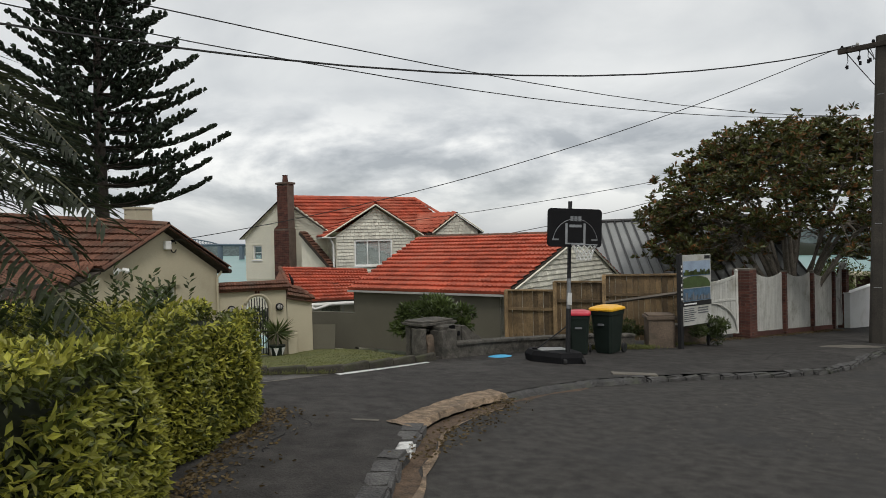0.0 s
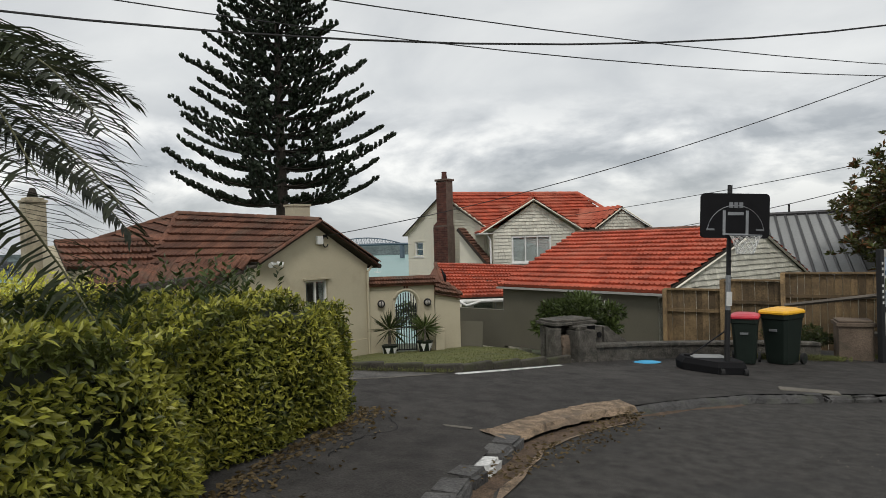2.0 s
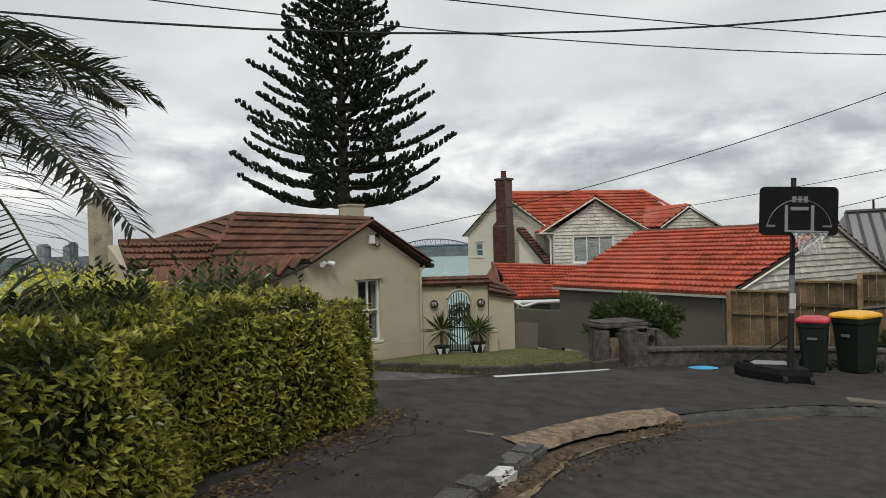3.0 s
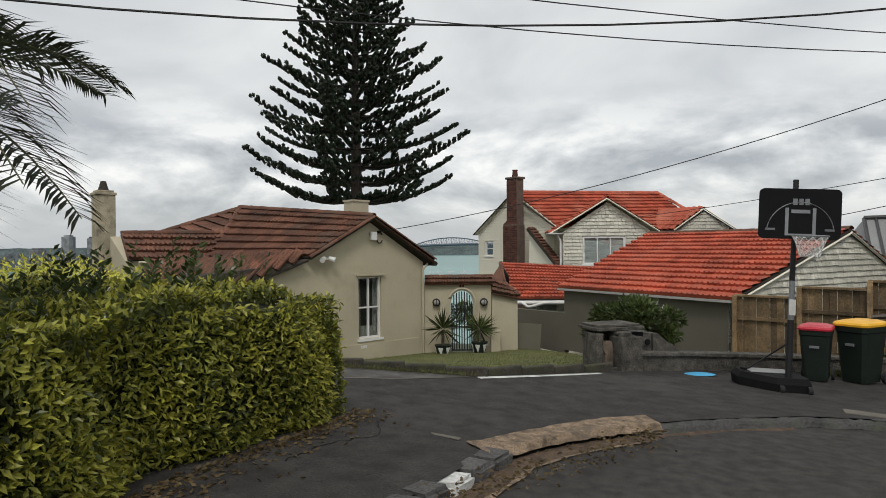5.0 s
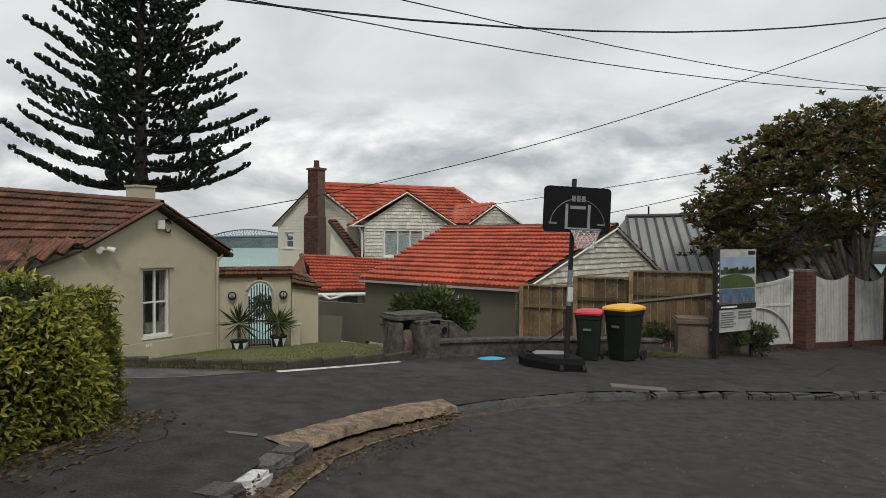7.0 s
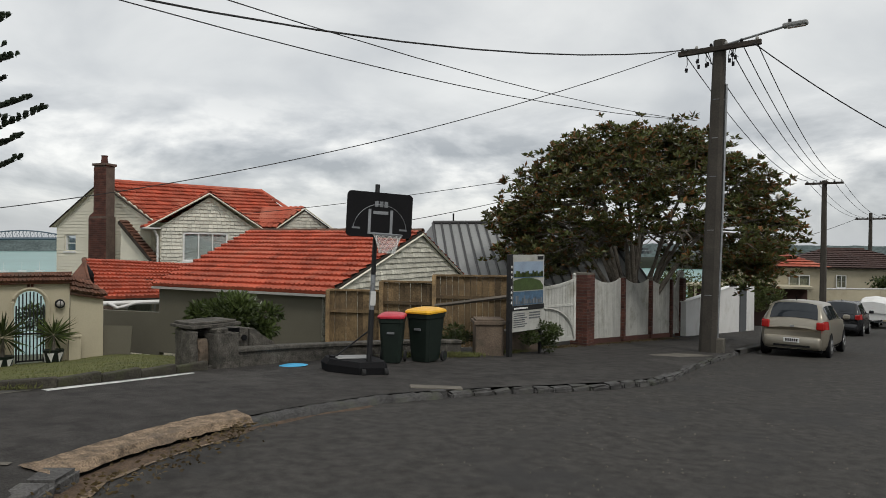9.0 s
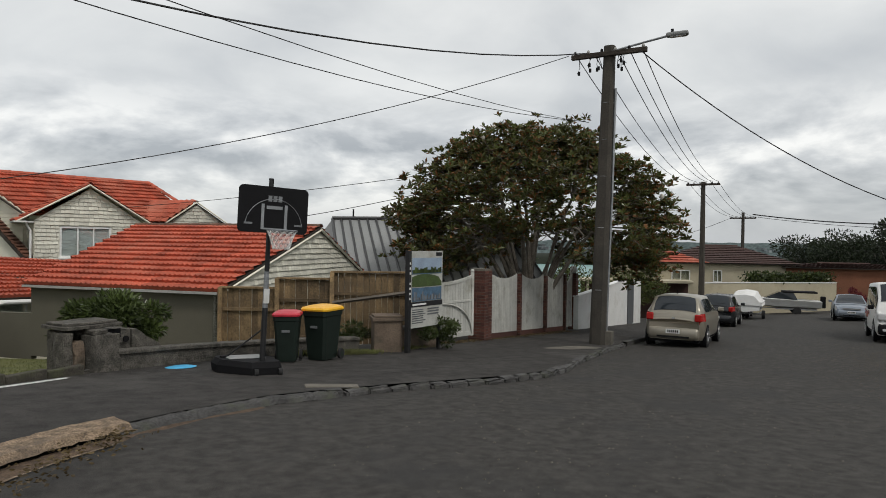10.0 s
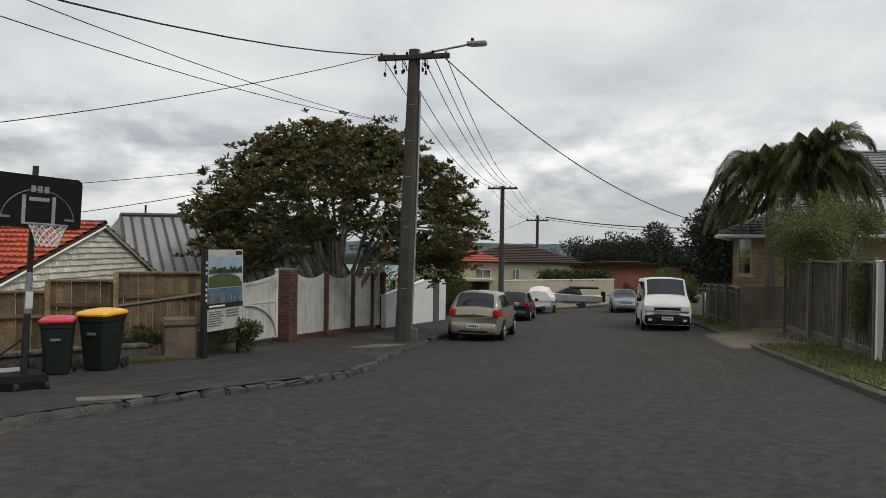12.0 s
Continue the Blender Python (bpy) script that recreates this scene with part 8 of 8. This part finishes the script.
HATCH = ((0.0, 0.80), (0.05, 0.96), (0.10, 1.02), (0.24, 1.24), (0.42, 1.44), (0.70, 1.505), (1.4, 1.535), (2.1, 1.52), (2.5, 1.43), (2.9, 1.21), (3.25, 1.01), (3.7, 0.93), (4.05, 0.80), (4.2, 0.62))
SALOON = ((0.0, 0.82), (0.10, 0.95), (0.75, 0.98), (1.05, 1.20), (1.35, 1.38), (1.9, 1.43), (2.5, 1.40), (2.95, 1.18), (3.25, 0.98), (3.8, 0.90), (4.25, 0.78), (4.4, 0.60))
VAN = ((0.0, 1.00), (0.03, 1.30), (0.10, 1.82), (0.25, 1.95), (1.0, 1.99), (3.3, 1.98), (3.62, 1.93), (3.98, 1.62), (4.28, 1.29), (4.52, 1.12), (4.64, 0.96), (4.7, 0.62))


def on_road(x, y, d):
    return frame_at((x, y, road_z(x, y)), d) @ Matrix.Rotation(radians(3.1) if d[0] > 0 else radians(-3.1), 4, "Y")


car(on_road(16.58, 13.60, SD), 4.2, 1.72, 1.535, "silver", "champagne hatchback parked at the kerb", belt=0.97, prof=HATCH)
car(on_road(27.75, 20.75, SD), 4.2, 1.70, 1.50, "carblack", "black hatchback parked behind the champagne car", belt=0.95, prof=HATCH)
car(on_road(41.95, 22.5, -SD), 4.4, 1.72, 1.43, "carsilver", "silver-blue saloon parked behind the van", belt=0.92, prof=SALOON)
car(on_road(39.5, 28.3, SD), 4.2, 1.75, 1.52, "carblack", "dark hatchback parked beyond the covered boat", belt=0.95, prof=HATCH)
# the van's nose is at the near end
VM = frame_at((24.55 + SD.x * 4.7, 11.25 + SD.y * 4.7, road_z(28.6, 13.7)), -SD) @ Matrix.Rotation(radians(-3.1), 4, "Y")
van = car(VM, 4.7, 1.74, 1.98, "carwhite", "white passenger van parked facing up the street", belt=1.02, prof=VAN, doors=4, name="van", category="van", wroof=0.86, r=0.33, wheels=(0.20, 0.82), bumper="black", screen=(3.66, 4.24), nose=(0.97, 0.90))
for sg in (-1, 1):
    part("headlamp_unit", boxes((4.56, 4.735, sg * 0.62 - 0.17, sg * 0.62 + 0.17, 0.70, 0.92), bevel=0.035), "clearlamp", van, "clear headlamp")
part("radiator_grille", boxes((4.66, 4.745, -0.44, 0.44, 0.70, 0.755), (4.66, 4.745, -0.44, 0.44, 0.83, 0.885), bevel=0.012), "rim", van, "silver grille bars")
part("grille_recess", boxes((4.66, 4.725, -0.44, 0.44, 0.757, 0.828)), "black", van)
part("fog_lamp", boxes((4.80, 4.812, -0.66, -0.54, 0.36, 0.44), (4.80, 4.812, 0.54, 0.66, 0.36, 0.44)), "clearlamp", van)
for x0, x1, z0, z1 in ((0.5, 0.9, 0.92, 1.0), (1.1, 1.9, 0.70, 0.92), (2.0, 2.5, 0.80, 0.96)):
    part("printed_lettering", boxes((x0, x1, -0.878, -0.872, z0, z1)), "redlamp", van, "red printed panel")


def boat(m, L, W, H, label, covered):
    b = thing("boat", m, label, "boat", "boats on trailers")
    secs = []
    for u in (0, 0.1, 0.3, 0.55, 0.78, 0.92, 1.0):
        w = W / 2 * (1 - max(0, (u - 0.5) / 0.5) ** 2.2 * 0.95)
        keel = 0.45 + 0.35 * max(0, (u - 0.6) / 0.4) ** 2
        sh = H * 0.62 + 0.18 * u
        secs.append([(u * L, -w, sh), (u * L, -w * 0.8, keel + 0.12), (u * L, 0, keel), (u * L, w * 0.8, keel + 0.12), (u * L, w, sh), (u * L, 0, sh + 0.04)])
    bm = B()
    loft(bm, secs)
    part("hull", bm, "carwhite", b, "white fibreglass hull")
    if covered:
        bm = B()
        loft(bm, [[(u * L, -w, z0), (u * L, -w * 0.55, z1), (u * L, 0, z1 + 0.08), (u * L, w * 0.55, z1), (u * L, w, z0)] for u, w, z0, z1 in ((-0.01, W * .49, H * .5, H * .82), (0.2, W * .52, H * .52, H * .95), (0.55, W * .50, H * .58, H), (0.8, W * .36, H * .66, H * .86), (1.0, W * .08, H * .72, H * .80))])
        part("cover", bm, "white", b, "white canvas cover")
    else:
        bm = B()
        loft(bm, [[(L * 0.30, -W * .36, H * .62), (L * 0.30, W * .36, H * .62), (L * 0.36, W * .30, H), (L * 0.36, -W * .30, H)], [(L * 0.78, -W * .2, H * .66), (L * 0.78, W * .2, H * .66), (L * 0.55, W * .26, H), (L * 0.55, -W * .26, H)]])
        part("windscreen", bm, "carglass", b)
        part("canopy", boxes((L * 0.05, L * 0.5, -W * .34, W * .34, H * 0.98, H * 1.05), bevel=0.03), "black", b, "folded black canopy")
        part("stripe", boxes((0.1, L * 0.62, -W * 0.505, -W * 0.5, H * 0.48, H * 0.54)), "black", b)
        part("outboard", boxes((-0.35, -0.02, -0.18, 0.18, 0.5, 1.35), bevel=0.06), "black", b)
    tr = part("trailer", boxes((0.2, L * 1.12, -0.05, 0.05, 0.36, 0.44), (0.3, L * 0.6, -W * 0.42, -W * 0.38, 0.36, 0.44), (0.3, L * 0.6, W * 0.38, W * 0.42, 0.36, 0.44), (0.9, 0.98, -W * 0.42, W * 0.42, 0.32, 0.40)), "steel", b)
    for s in (-1, 1):
        part("wheel", tube(B(), ((L * 0.32, s * W * 0.44, 0.28), (L * 0.32, s * W * 0.53, 0.28)), 0.28, 14), "rubber", tr)
    part("jockey_wheel", tube(B(), ((L * 1.08, 0.04, 0.10), (L * 1.08, 0.04, 0.5)), [0.10, 0.03], 8), "rubber", tr)


boat(on_road(36.75, 25.65, SD), 5.0, 2.0, 1.72, "boat under a white canvas cover on a trailer", True)
boat(frame_at((49.5, 28.5, road_z(48, 30)), (-0.62, 0.78)), 5.0, 2.0, 1.6, "white speedboat with dark canopy on a trailer", False)


# ---- right-hand fences and brick house ----
def build_right_fences():
    f = thing("paling_fence", None, "weathered grey timber paling fence along the verge", "fence")
    rng = random.Random(14)
    pts = [(24.75, 7.28), (22.32, 5.92), (20.16, 4.70), (18.12, 3.56), (16.3, 2.54)]
    tops = (1.13, 1.17, 1.22, 1.26)
    for a, b, zt in zip(pts, pts[1:], tops):
        zb = path_z(*((a[0] + b[0]) / 2, (a[1] + b[1]) / 2))
        fence_panel(f, a, b, zt, zb + 0.22, "oldtimber", rails=(), board=0.105, cap=True, rng=rng)
        m = frame_at((a[0], a[1], zb - 0.25), Vector(b) - Vector(a))
        ln = (Vector(b) - Vector(a)).length
        bm = B()
        box(bm, -0.045, 0.045, -0.15, -0.062, 0, zt - zb + 0.32, bevel=0.008)
        part("post", bm, "oldtimber", f).matrix_basis = m
        for z0 in (0.15, 0.32):
            part("plinth_board", boxes((0.0, ln, -0.045, -0.003, z0, z0 + 0.155), bevel=0.004), "oldtimber", f).matrix_basis = m
    a = (17.98, 3.44)
    solo("white_gate_post", boxes((-0.06, 0.06, -0.06, 0.06, 0, 2.12), (-0.075, 0.075, -0.075, 0.075, 2.122, 2.17), bevel=0.008), "white", "square white painted timber gate post", "post", m=frame_at((a[0] - 0.06, a[1] + 0.10, path_z(*a) - 0.05), SD))
    # lattice fence across the drive
    g = thing("lattice_fence", None, "low brown timber fence with a lattice panel", "fence")
    c, d = Vector((25.92, 9.20)), Vector((26.95, 7.75))
    m = frame_at((c.x, c.y, -1.36), d - c)
    ln, h = (d - c).length, 1.54
    for x in (0, ln - 0.08):
        part("post", boxes((x, x + 0.08, -0.04, 0.04, 0, h + 0.12)), "oldtimber", g).matrix_basis = m
    for z in (0.0, 0.36, h - 0.06):
        part("rail", boxes((0.08, ln - 0.08, -0.03, 0.03, z, z + (0.34 if z == 0 else 0.05))), "oldtimber", g).matrix_basis = m
    n = 16
    for i in range(-8, n):
        for sg in (1, -1):
            x0 = 0.08 + (ln - 0.16) * i / n
            w = h - 0.48
            p, q = [x0, 0.41], [x0 + w, 0.41 + w]
            if p[0] < 0.08:
                p = [0.08, 0.41 + (0.08 - x0)]
            if q[0] > ln - 0.08:
                q = [ln - 0.08, 0.41 + (ln - 0.08 - x0)]
            if q[0] <= p[0] + 0.03:
                continue
            if sg < 0:
                p[0], q[0] = ln - p[0], ln - q[0]
            part("lath", tube(B(), ((p[0], 0.012 * sg, p[1]), (q[0], 0.012 * sg, q[1])), 0.016, 4), "oldtimber", g).matrix_basis = m
    ends = [Vector((33.4, 13.45)).lerp(Vector((25.94, 9.22)), i / 4) for i in range(5)]
    for i, (a, b) in enumerate(zip(ends, ends[1:])):
        zt, zb = -0.19 + 0.09 * i, -1.78 + 0.10 * i
        fence_panel(g, a, b, zt, zb, "oldtimber", rails=(0.1, 0.85), board=0.12)
        part("post", boxes((-0.05, 0.05, -0.14, -0.055, 0, zt - zb + 0.06), bevel=0.006), "oldtimber", g).matrix_basis = frame_at((a.x, a.y, zb), b - a)


build_right_fences()


def build_brick_house():
    o = Vector((28.0, 8.0, -1.2))
    h = thing("brick_house", Matrix.Translation((31.97, 9.11, -1.60)) @ Matrix.Scale(1.15, 4), "yellow brick house with grey tiled hip roofs", "house")
    P = lambda x, y, z: Vector((x, y, z)) - o
    # front wall along the street side, seen end-on
    m = Matrix.Translation(-o) @ frame_at((26.70, 9.75, -1.2), (0.18, -1.12))
    w = part("wall", wall_mesh((0, 5.0), lambda x: 3.15, [(0.12, 0.62, 1.75, 3.10)], 0.24), "yellowbrick", h)
    w.matrix_basis = m
    for r in range(40):
        for i in range(5):
            x = i * 0.24 - (0.12 if r % 2 else 0)
            z = 0.1 + r * 0.076
            if x < 0 or (x + 0.23 > 0.10 and x < 0.64 and z > 1.66):
                continue
            part("brick", boxes((x + 0.004, x + 0.232, -0.010, -0.001, z, z + 0.066)), "yellowbrick", w)
    window(h, 0.12, 1.75, 0.50, 1.35, 1, 2, "cream", y=0.04, m=m)
    part("wall", prism(B(), (P(26.72, 9.78, -1.2), P(33, 11.8, -1.2), P(33, 11.8, 1.92), P(26.72, 9.78, 1.92)), (0.12, -0.21, 0)), "yellowbrick", h)
    # lower hip roof
    A, Bp, C = P(26.05, 10.08, 2.02), P(26.7, 4.2, 2.02), P(33.8, 12.5, 2.02)
    R1, R2 = P(29.6, 7.2, 3.7), P(31.5, 3.5, 3.75)
    roof = part("roof", slab(slab(B(), (A, Bp, R2, R1), 0.1), (C, A, R1, P(34.5, 10.2, 3.7)), 0.1), "metalroof", h)
    tiled_slope(roof, A, Bp, R1, R2, "greytile", course=0.32, tile=0.26, thick=0.05)
    course_slope(roof, C, A, P(34.5, 10.2, 3.7), R1, "greytile", course=0.32, tile=0.26, thick=0.05)
    ridge_caps(roof, A, R1, "greytile")
    part("gutter", tube(B(), (A + Vector((-0.05, 0, -0.06)), Bp + Vector((-0.05, 0, -0.06))), 0.07, 6), "white", roof)
    part("fascia", tube(B(), (A + Vector((-0.02, 0.05, -0.08)), C + Vector((0, 0, -0.08))), 0.07, 6), "white", roof)
    # upper storey set back
    part("upper_wall", prism(B(), (P(31.5, 10.0, 1.9), P(33.6, 4.0, 1.9), P(33.6, 4.0, 4.4), P(31.5, 10.0, 4.4)), (2.5, 1.0, 0)), "cream", h)
    um = Matrix.Translation(-o) @ frame_at((31.5, 10.0, 3.0), (2.1, -6.0))
    window(h, 0.3, 0.1, 0.7, 1.1, 1, 2, "white", y=-0.08, m=um)
    A2, B2, T2, T3 = P(30.6, 10.6, 4.40), P(33.2, 3.0, 4.40), P(33.8, 8.3, 5.75), P(35.4, 4.4, 5.75)
    r2 = part("roof", slab(slab(B(), (A2, B2, T3, T2), 0.1), (P(37, 12.5, 4.4), A2, T2), 0.1), "metalroof", h)
    course_slope(r2, A2, B2, T2, T3, "greytile", course=0.34, tile=0.26, thick=0.05)
    ridge_caps(r2, A2, T2, "greytile")


M["greytile"] = mat("grey_concrete_tile", (0.115, 0.122, 0.135), 0.7, var=0.15, scale=1.5, fine=25, bump=0.2, dist=0.006, rnd=0.12)
build_brick_house()


# ---- houses and wall at the far end of the street ----
def simple_house(name, o, u, w, d, hgt, rise, wallm, roofm, label, wins=()):
    m = frame_at(o, u)
    h = thing(name, m, label, "house", "far houses")
    part("wall", boxes((0, w, 0, 0.25, 0, hgt), (0, 0.25, 0.252, d, 0, hgt), (w - 0.25, w, 0.252, d, 0, hgt)), wallm, h)
    e = 0.35
    a, b, c, dd = (-e, -e, hgt), (w + e, -e, hgt), (w + e, d + e, hgt), (-e, d + e, hgt)
    r0, r1 = (min(d, w) / 2, d / 2, hgt + rise), (w - min(d, w) / 2, d / 2, hgt + rise)
    roof = part("roof", slab(slab(slab(slab(B(), (a, b, r1, r0), 0.06), (c, dd, r0, r1), 0.06), (dd, a, r0), 0.06), (b, c, r1), 0.06), "darkbark", h)
    course_slope(roof, a, b, r0, r1, roofm, course=0.45, tile=0.35, thick=0.06)
    course_slope(roof, dd, a, r0, Vector(r0) + Vector((0.01, 0, 0)), roofm, course=0.45, tile=0.35, thick=0.06)
    course_slope(roof, b, c, r1, Vector(r1) + Vector((0.01, 0, 0)), roofm, course=0.45, tile=0.35, thick=0.06)
    ridge_caps(roof, r0, r1, roofm, r=0.14)
    for x, z, ww, hh in wins:
        window(h, x, z, ww, hh, 2, 1, "white", y=-0.10, sill=False)
    return h


M["brownroof"] = mat("brown_roof_tile", (0.060, 0.030, 0.024), 0.85, var=0.2, scale=1.5, fine=20, bump=0.2, rnd=0.15)
M["terracotta"] = mat("terracotta_wall", (0.21, 0.085, 0.045), 0.85, var=0.15, scale=1.0, fine=20, bump=0.2)
simple_house("villa", (34.8, 34.9, -2.6), (4.6, -4.3), 6.2, 6.5, 2.9, 1.25, "cream", "redtile", "pale two-level villa with red tile roof", ((4.2, 1.4, 1.2, 1.0),))
m = frame_at((32.9, 35.0, -2.8), (4.6, -4.3))
vr = thing("carport", m, "flat-roofed pale carport beside the villa", "carport")
part("canopy", boxes((-0.5, 6.8, -1.0, 1.2, 1.80, 1.96), bevel=0.02), "cream", vr)
for x in (0.0, 2.2, 4.4, 6.5):
    part("post", boxes((x, x + 0.14, -0.9, -0.76, -0.8, 1.798)), "cream", vr)
part("back_wall", boxes((-0.4, 6.7, 0.9, 1.1, -0.8, 1.748)), "brownroof", vr)
simple_house("bungalow", (47.0, 41.5, -3.2), (8.6, -9.0), 11.0, 8.0, 3.2, 1.5, "cream", "brownroof", "low cream bungalow with dark brown roof", ((2.2, 1.6, 1.5, 1.0), (4.6, 1.6, 0.7, 1.0)))
simple_house("brick_bungalow", (54.0, 34.0, -3.6), (8.6, -9.0), 10.0, 6.0, 3.4, 0.3, "terracotta", "brownroof", "long terracotta brick building behind the end wall")
we = thing("end_wall", None, "pale rendered wall across the end of the street", "wall")
for a, b in (((42.6, 34.2), (47.8, 32.9)), ((47.81, 32.9), (55.0, 30.4))):
    mm = frame_at((a[0], a[1], -4.2), (b[0] - a[0], b[1] - a[1]))
    ln = math.hypot(b[0] - a[0], b[1] - a[1])
    part("wall", boxes((0, ln, 0, 0.2, 0, 2.85)), "cream", we).matrix_basis = mm
    part("coping", boxes((-0.02, ln + 0.02, -0.04, 0.24, 2.852, 2.92)), "white", we).matrix_basis = mm

# white roofed car in the cottage drive
car(frame_at((-7.0, 9.9, -0.55), (0.8, -0.6)), 4.2, 1.7, 1.5, "carwhite", "white car parked in the driveway behind the hedge", belt=0.95, prof=HATCH)


# ---- distance: harbour bridge, far shore, town, hills ----
def polar(bearing, r):
    """Plan point at a bearing in degrees left of +y."""
    return -math.sin(radians(bearing)) * r, math.cos(radians(bearing)) * r


def build_distance():
    rng = random.Random(6)
    def ridge(b0, b1, r, z0, hts, name, mt, label, seed):
        rr = random.Random(seed)
        bm = B()
        rows = []
        n = 160
        for i in range(n + 1):
            b = b0 + (b1 - b0) * i / n
            x, y = polar(b, r)
            hh = hts(b) + 6 * noise.noise(Vector((b * 0.9, seed, 0))) + 3 * noise.noise(Vector((b * 4.1, seed, 3)))
            rows.append([(x, y, z0), (x * 1.01, y * 1.01, z0 + max(2, hh) * 0.6), (x * 1.03, y * 1.03, z0 + max(3, hh)), (x * 1.2, y * 1.2, z0)])
        strip(bm, rows)
        solo(name, bm, mt, label, "hills", kind="structure", smooth=True)
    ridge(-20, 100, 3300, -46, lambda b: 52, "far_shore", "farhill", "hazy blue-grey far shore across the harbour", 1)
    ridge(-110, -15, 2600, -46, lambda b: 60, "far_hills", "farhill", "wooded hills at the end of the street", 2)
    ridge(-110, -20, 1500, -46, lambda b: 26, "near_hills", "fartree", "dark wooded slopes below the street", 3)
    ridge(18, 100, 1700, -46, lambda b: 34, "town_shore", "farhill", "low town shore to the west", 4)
    # far houses and towers as small separate blocks in one mass
    bm = B()
    for i in range(700):
        b = rng.uniform(24, 60)
        r = rng.uniform(1500, 1690)
        x, y = polar(b, r)
        w, hh = rng.uniform(5, 14), rng.uniform(4, 9)
        z = -46 + 30 * (r - 1450) / 240
        box(bm, x - w / 2, x + w / 2, y - w / 2, y + w / 2, z, z + hh)
    for i in range(500):
        b = rng.uniform(-70, -18)
        r = rng.uniform(1500, 2550)
        x, y = polar(b, r)
        w, hh = rng.uniform(6, 18), rng.uniform(3, 7)
        z = -46 + (26 if r < 1800 else 40) * rng.uniform(0.4, 1)
        box(bm, x - w / 2, x + w / 2, y - w / 2, y + w / 2, z, z + hh)
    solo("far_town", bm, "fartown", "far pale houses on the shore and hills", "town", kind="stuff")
    for b, w, hh in ((40.6, 22, 62), (39.0, 18, 58), (38.7, 16, 66), (42.6, 26, 30), (37.4, 18, 26)):
        x, y = polar(b, 1900)
        t = thing("tower", Matrix.Translation((x, y, -30)), "distant grey tower block", "tower", "far towers")
        part("shaft", boxes((-w / 2, w / 2, -w / 2, w / 2, 0, hh)), "fartown", t)
        part("crown", boxes((-w / 3, w / 3, -w / 3, w / 3, hh, hh + 4)), "fartown", t)
    # steel arch bridge over the harbour
    A, Bp = Vector(polar(15.2, 2700)), Vector(polar(2.0, 2300))
    u = (Bp - A)
    m = frame_at((A.x, A.y, -44), u)
    ln = u.length
    br = thing("harbour_bridge", m, "grey steel truss bridge across the harbour", "bridge")
    a0, a1 = ln * 0.12, ln * 0.64
    deck = lambda x: 42 + 10 * math.sin(math.pi * min(1, max(0, x / ln)))
    bm = B()
    k = 40
    tube(bm, [(ln * i / k, 0, deck(ln * i / k)) for i in range(k + 1)], 4.5, 4)
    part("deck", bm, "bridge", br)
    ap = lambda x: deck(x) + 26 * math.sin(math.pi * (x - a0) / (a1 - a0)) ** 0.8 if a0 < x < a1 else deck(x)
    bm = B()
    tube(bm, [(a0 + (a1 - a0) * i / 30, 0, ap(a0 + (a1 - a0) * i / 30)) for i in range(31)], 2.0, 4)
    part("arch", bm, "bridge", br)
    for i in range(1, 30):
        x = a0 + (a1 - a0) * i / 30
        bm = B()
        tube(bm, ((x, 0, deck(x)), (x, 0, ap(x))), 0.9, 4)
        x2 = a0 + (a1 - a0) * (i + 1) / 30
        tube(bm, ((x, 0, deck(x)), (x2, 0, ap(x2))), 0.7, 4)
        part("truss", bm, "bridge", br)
    for x in (0.02, 0.12, 0.64, 0.76, 0.88, 0.98):
        part("pier", boxes((ln * x - 6, ln * x + 6, -7, 7, -2, deck(ln * x) - 3)), "bridge", br)
    for i, b in enumerate((10.5, 11.6, 9.4, 12.3)):
        x, y = polar(b, 1150)
        t = thing("sailing_boat", Matrix.Translation((x, y, -44)), "tiny moored sailing boat on the harbour", "boat", "moored boats")
        part("hull", prism(B(), ((-5, -1.5, 0), (5, -1.5, 0), (6.5, -1.5, 1.6), (-5.4, -1.5, 1.6)), (0, 3, 0)), "carwhite", t)
        part("mast", tube(B(), ((0, 0, 1), (0, 0, 14)), 0.25, 5), "white", t)


build_distance()
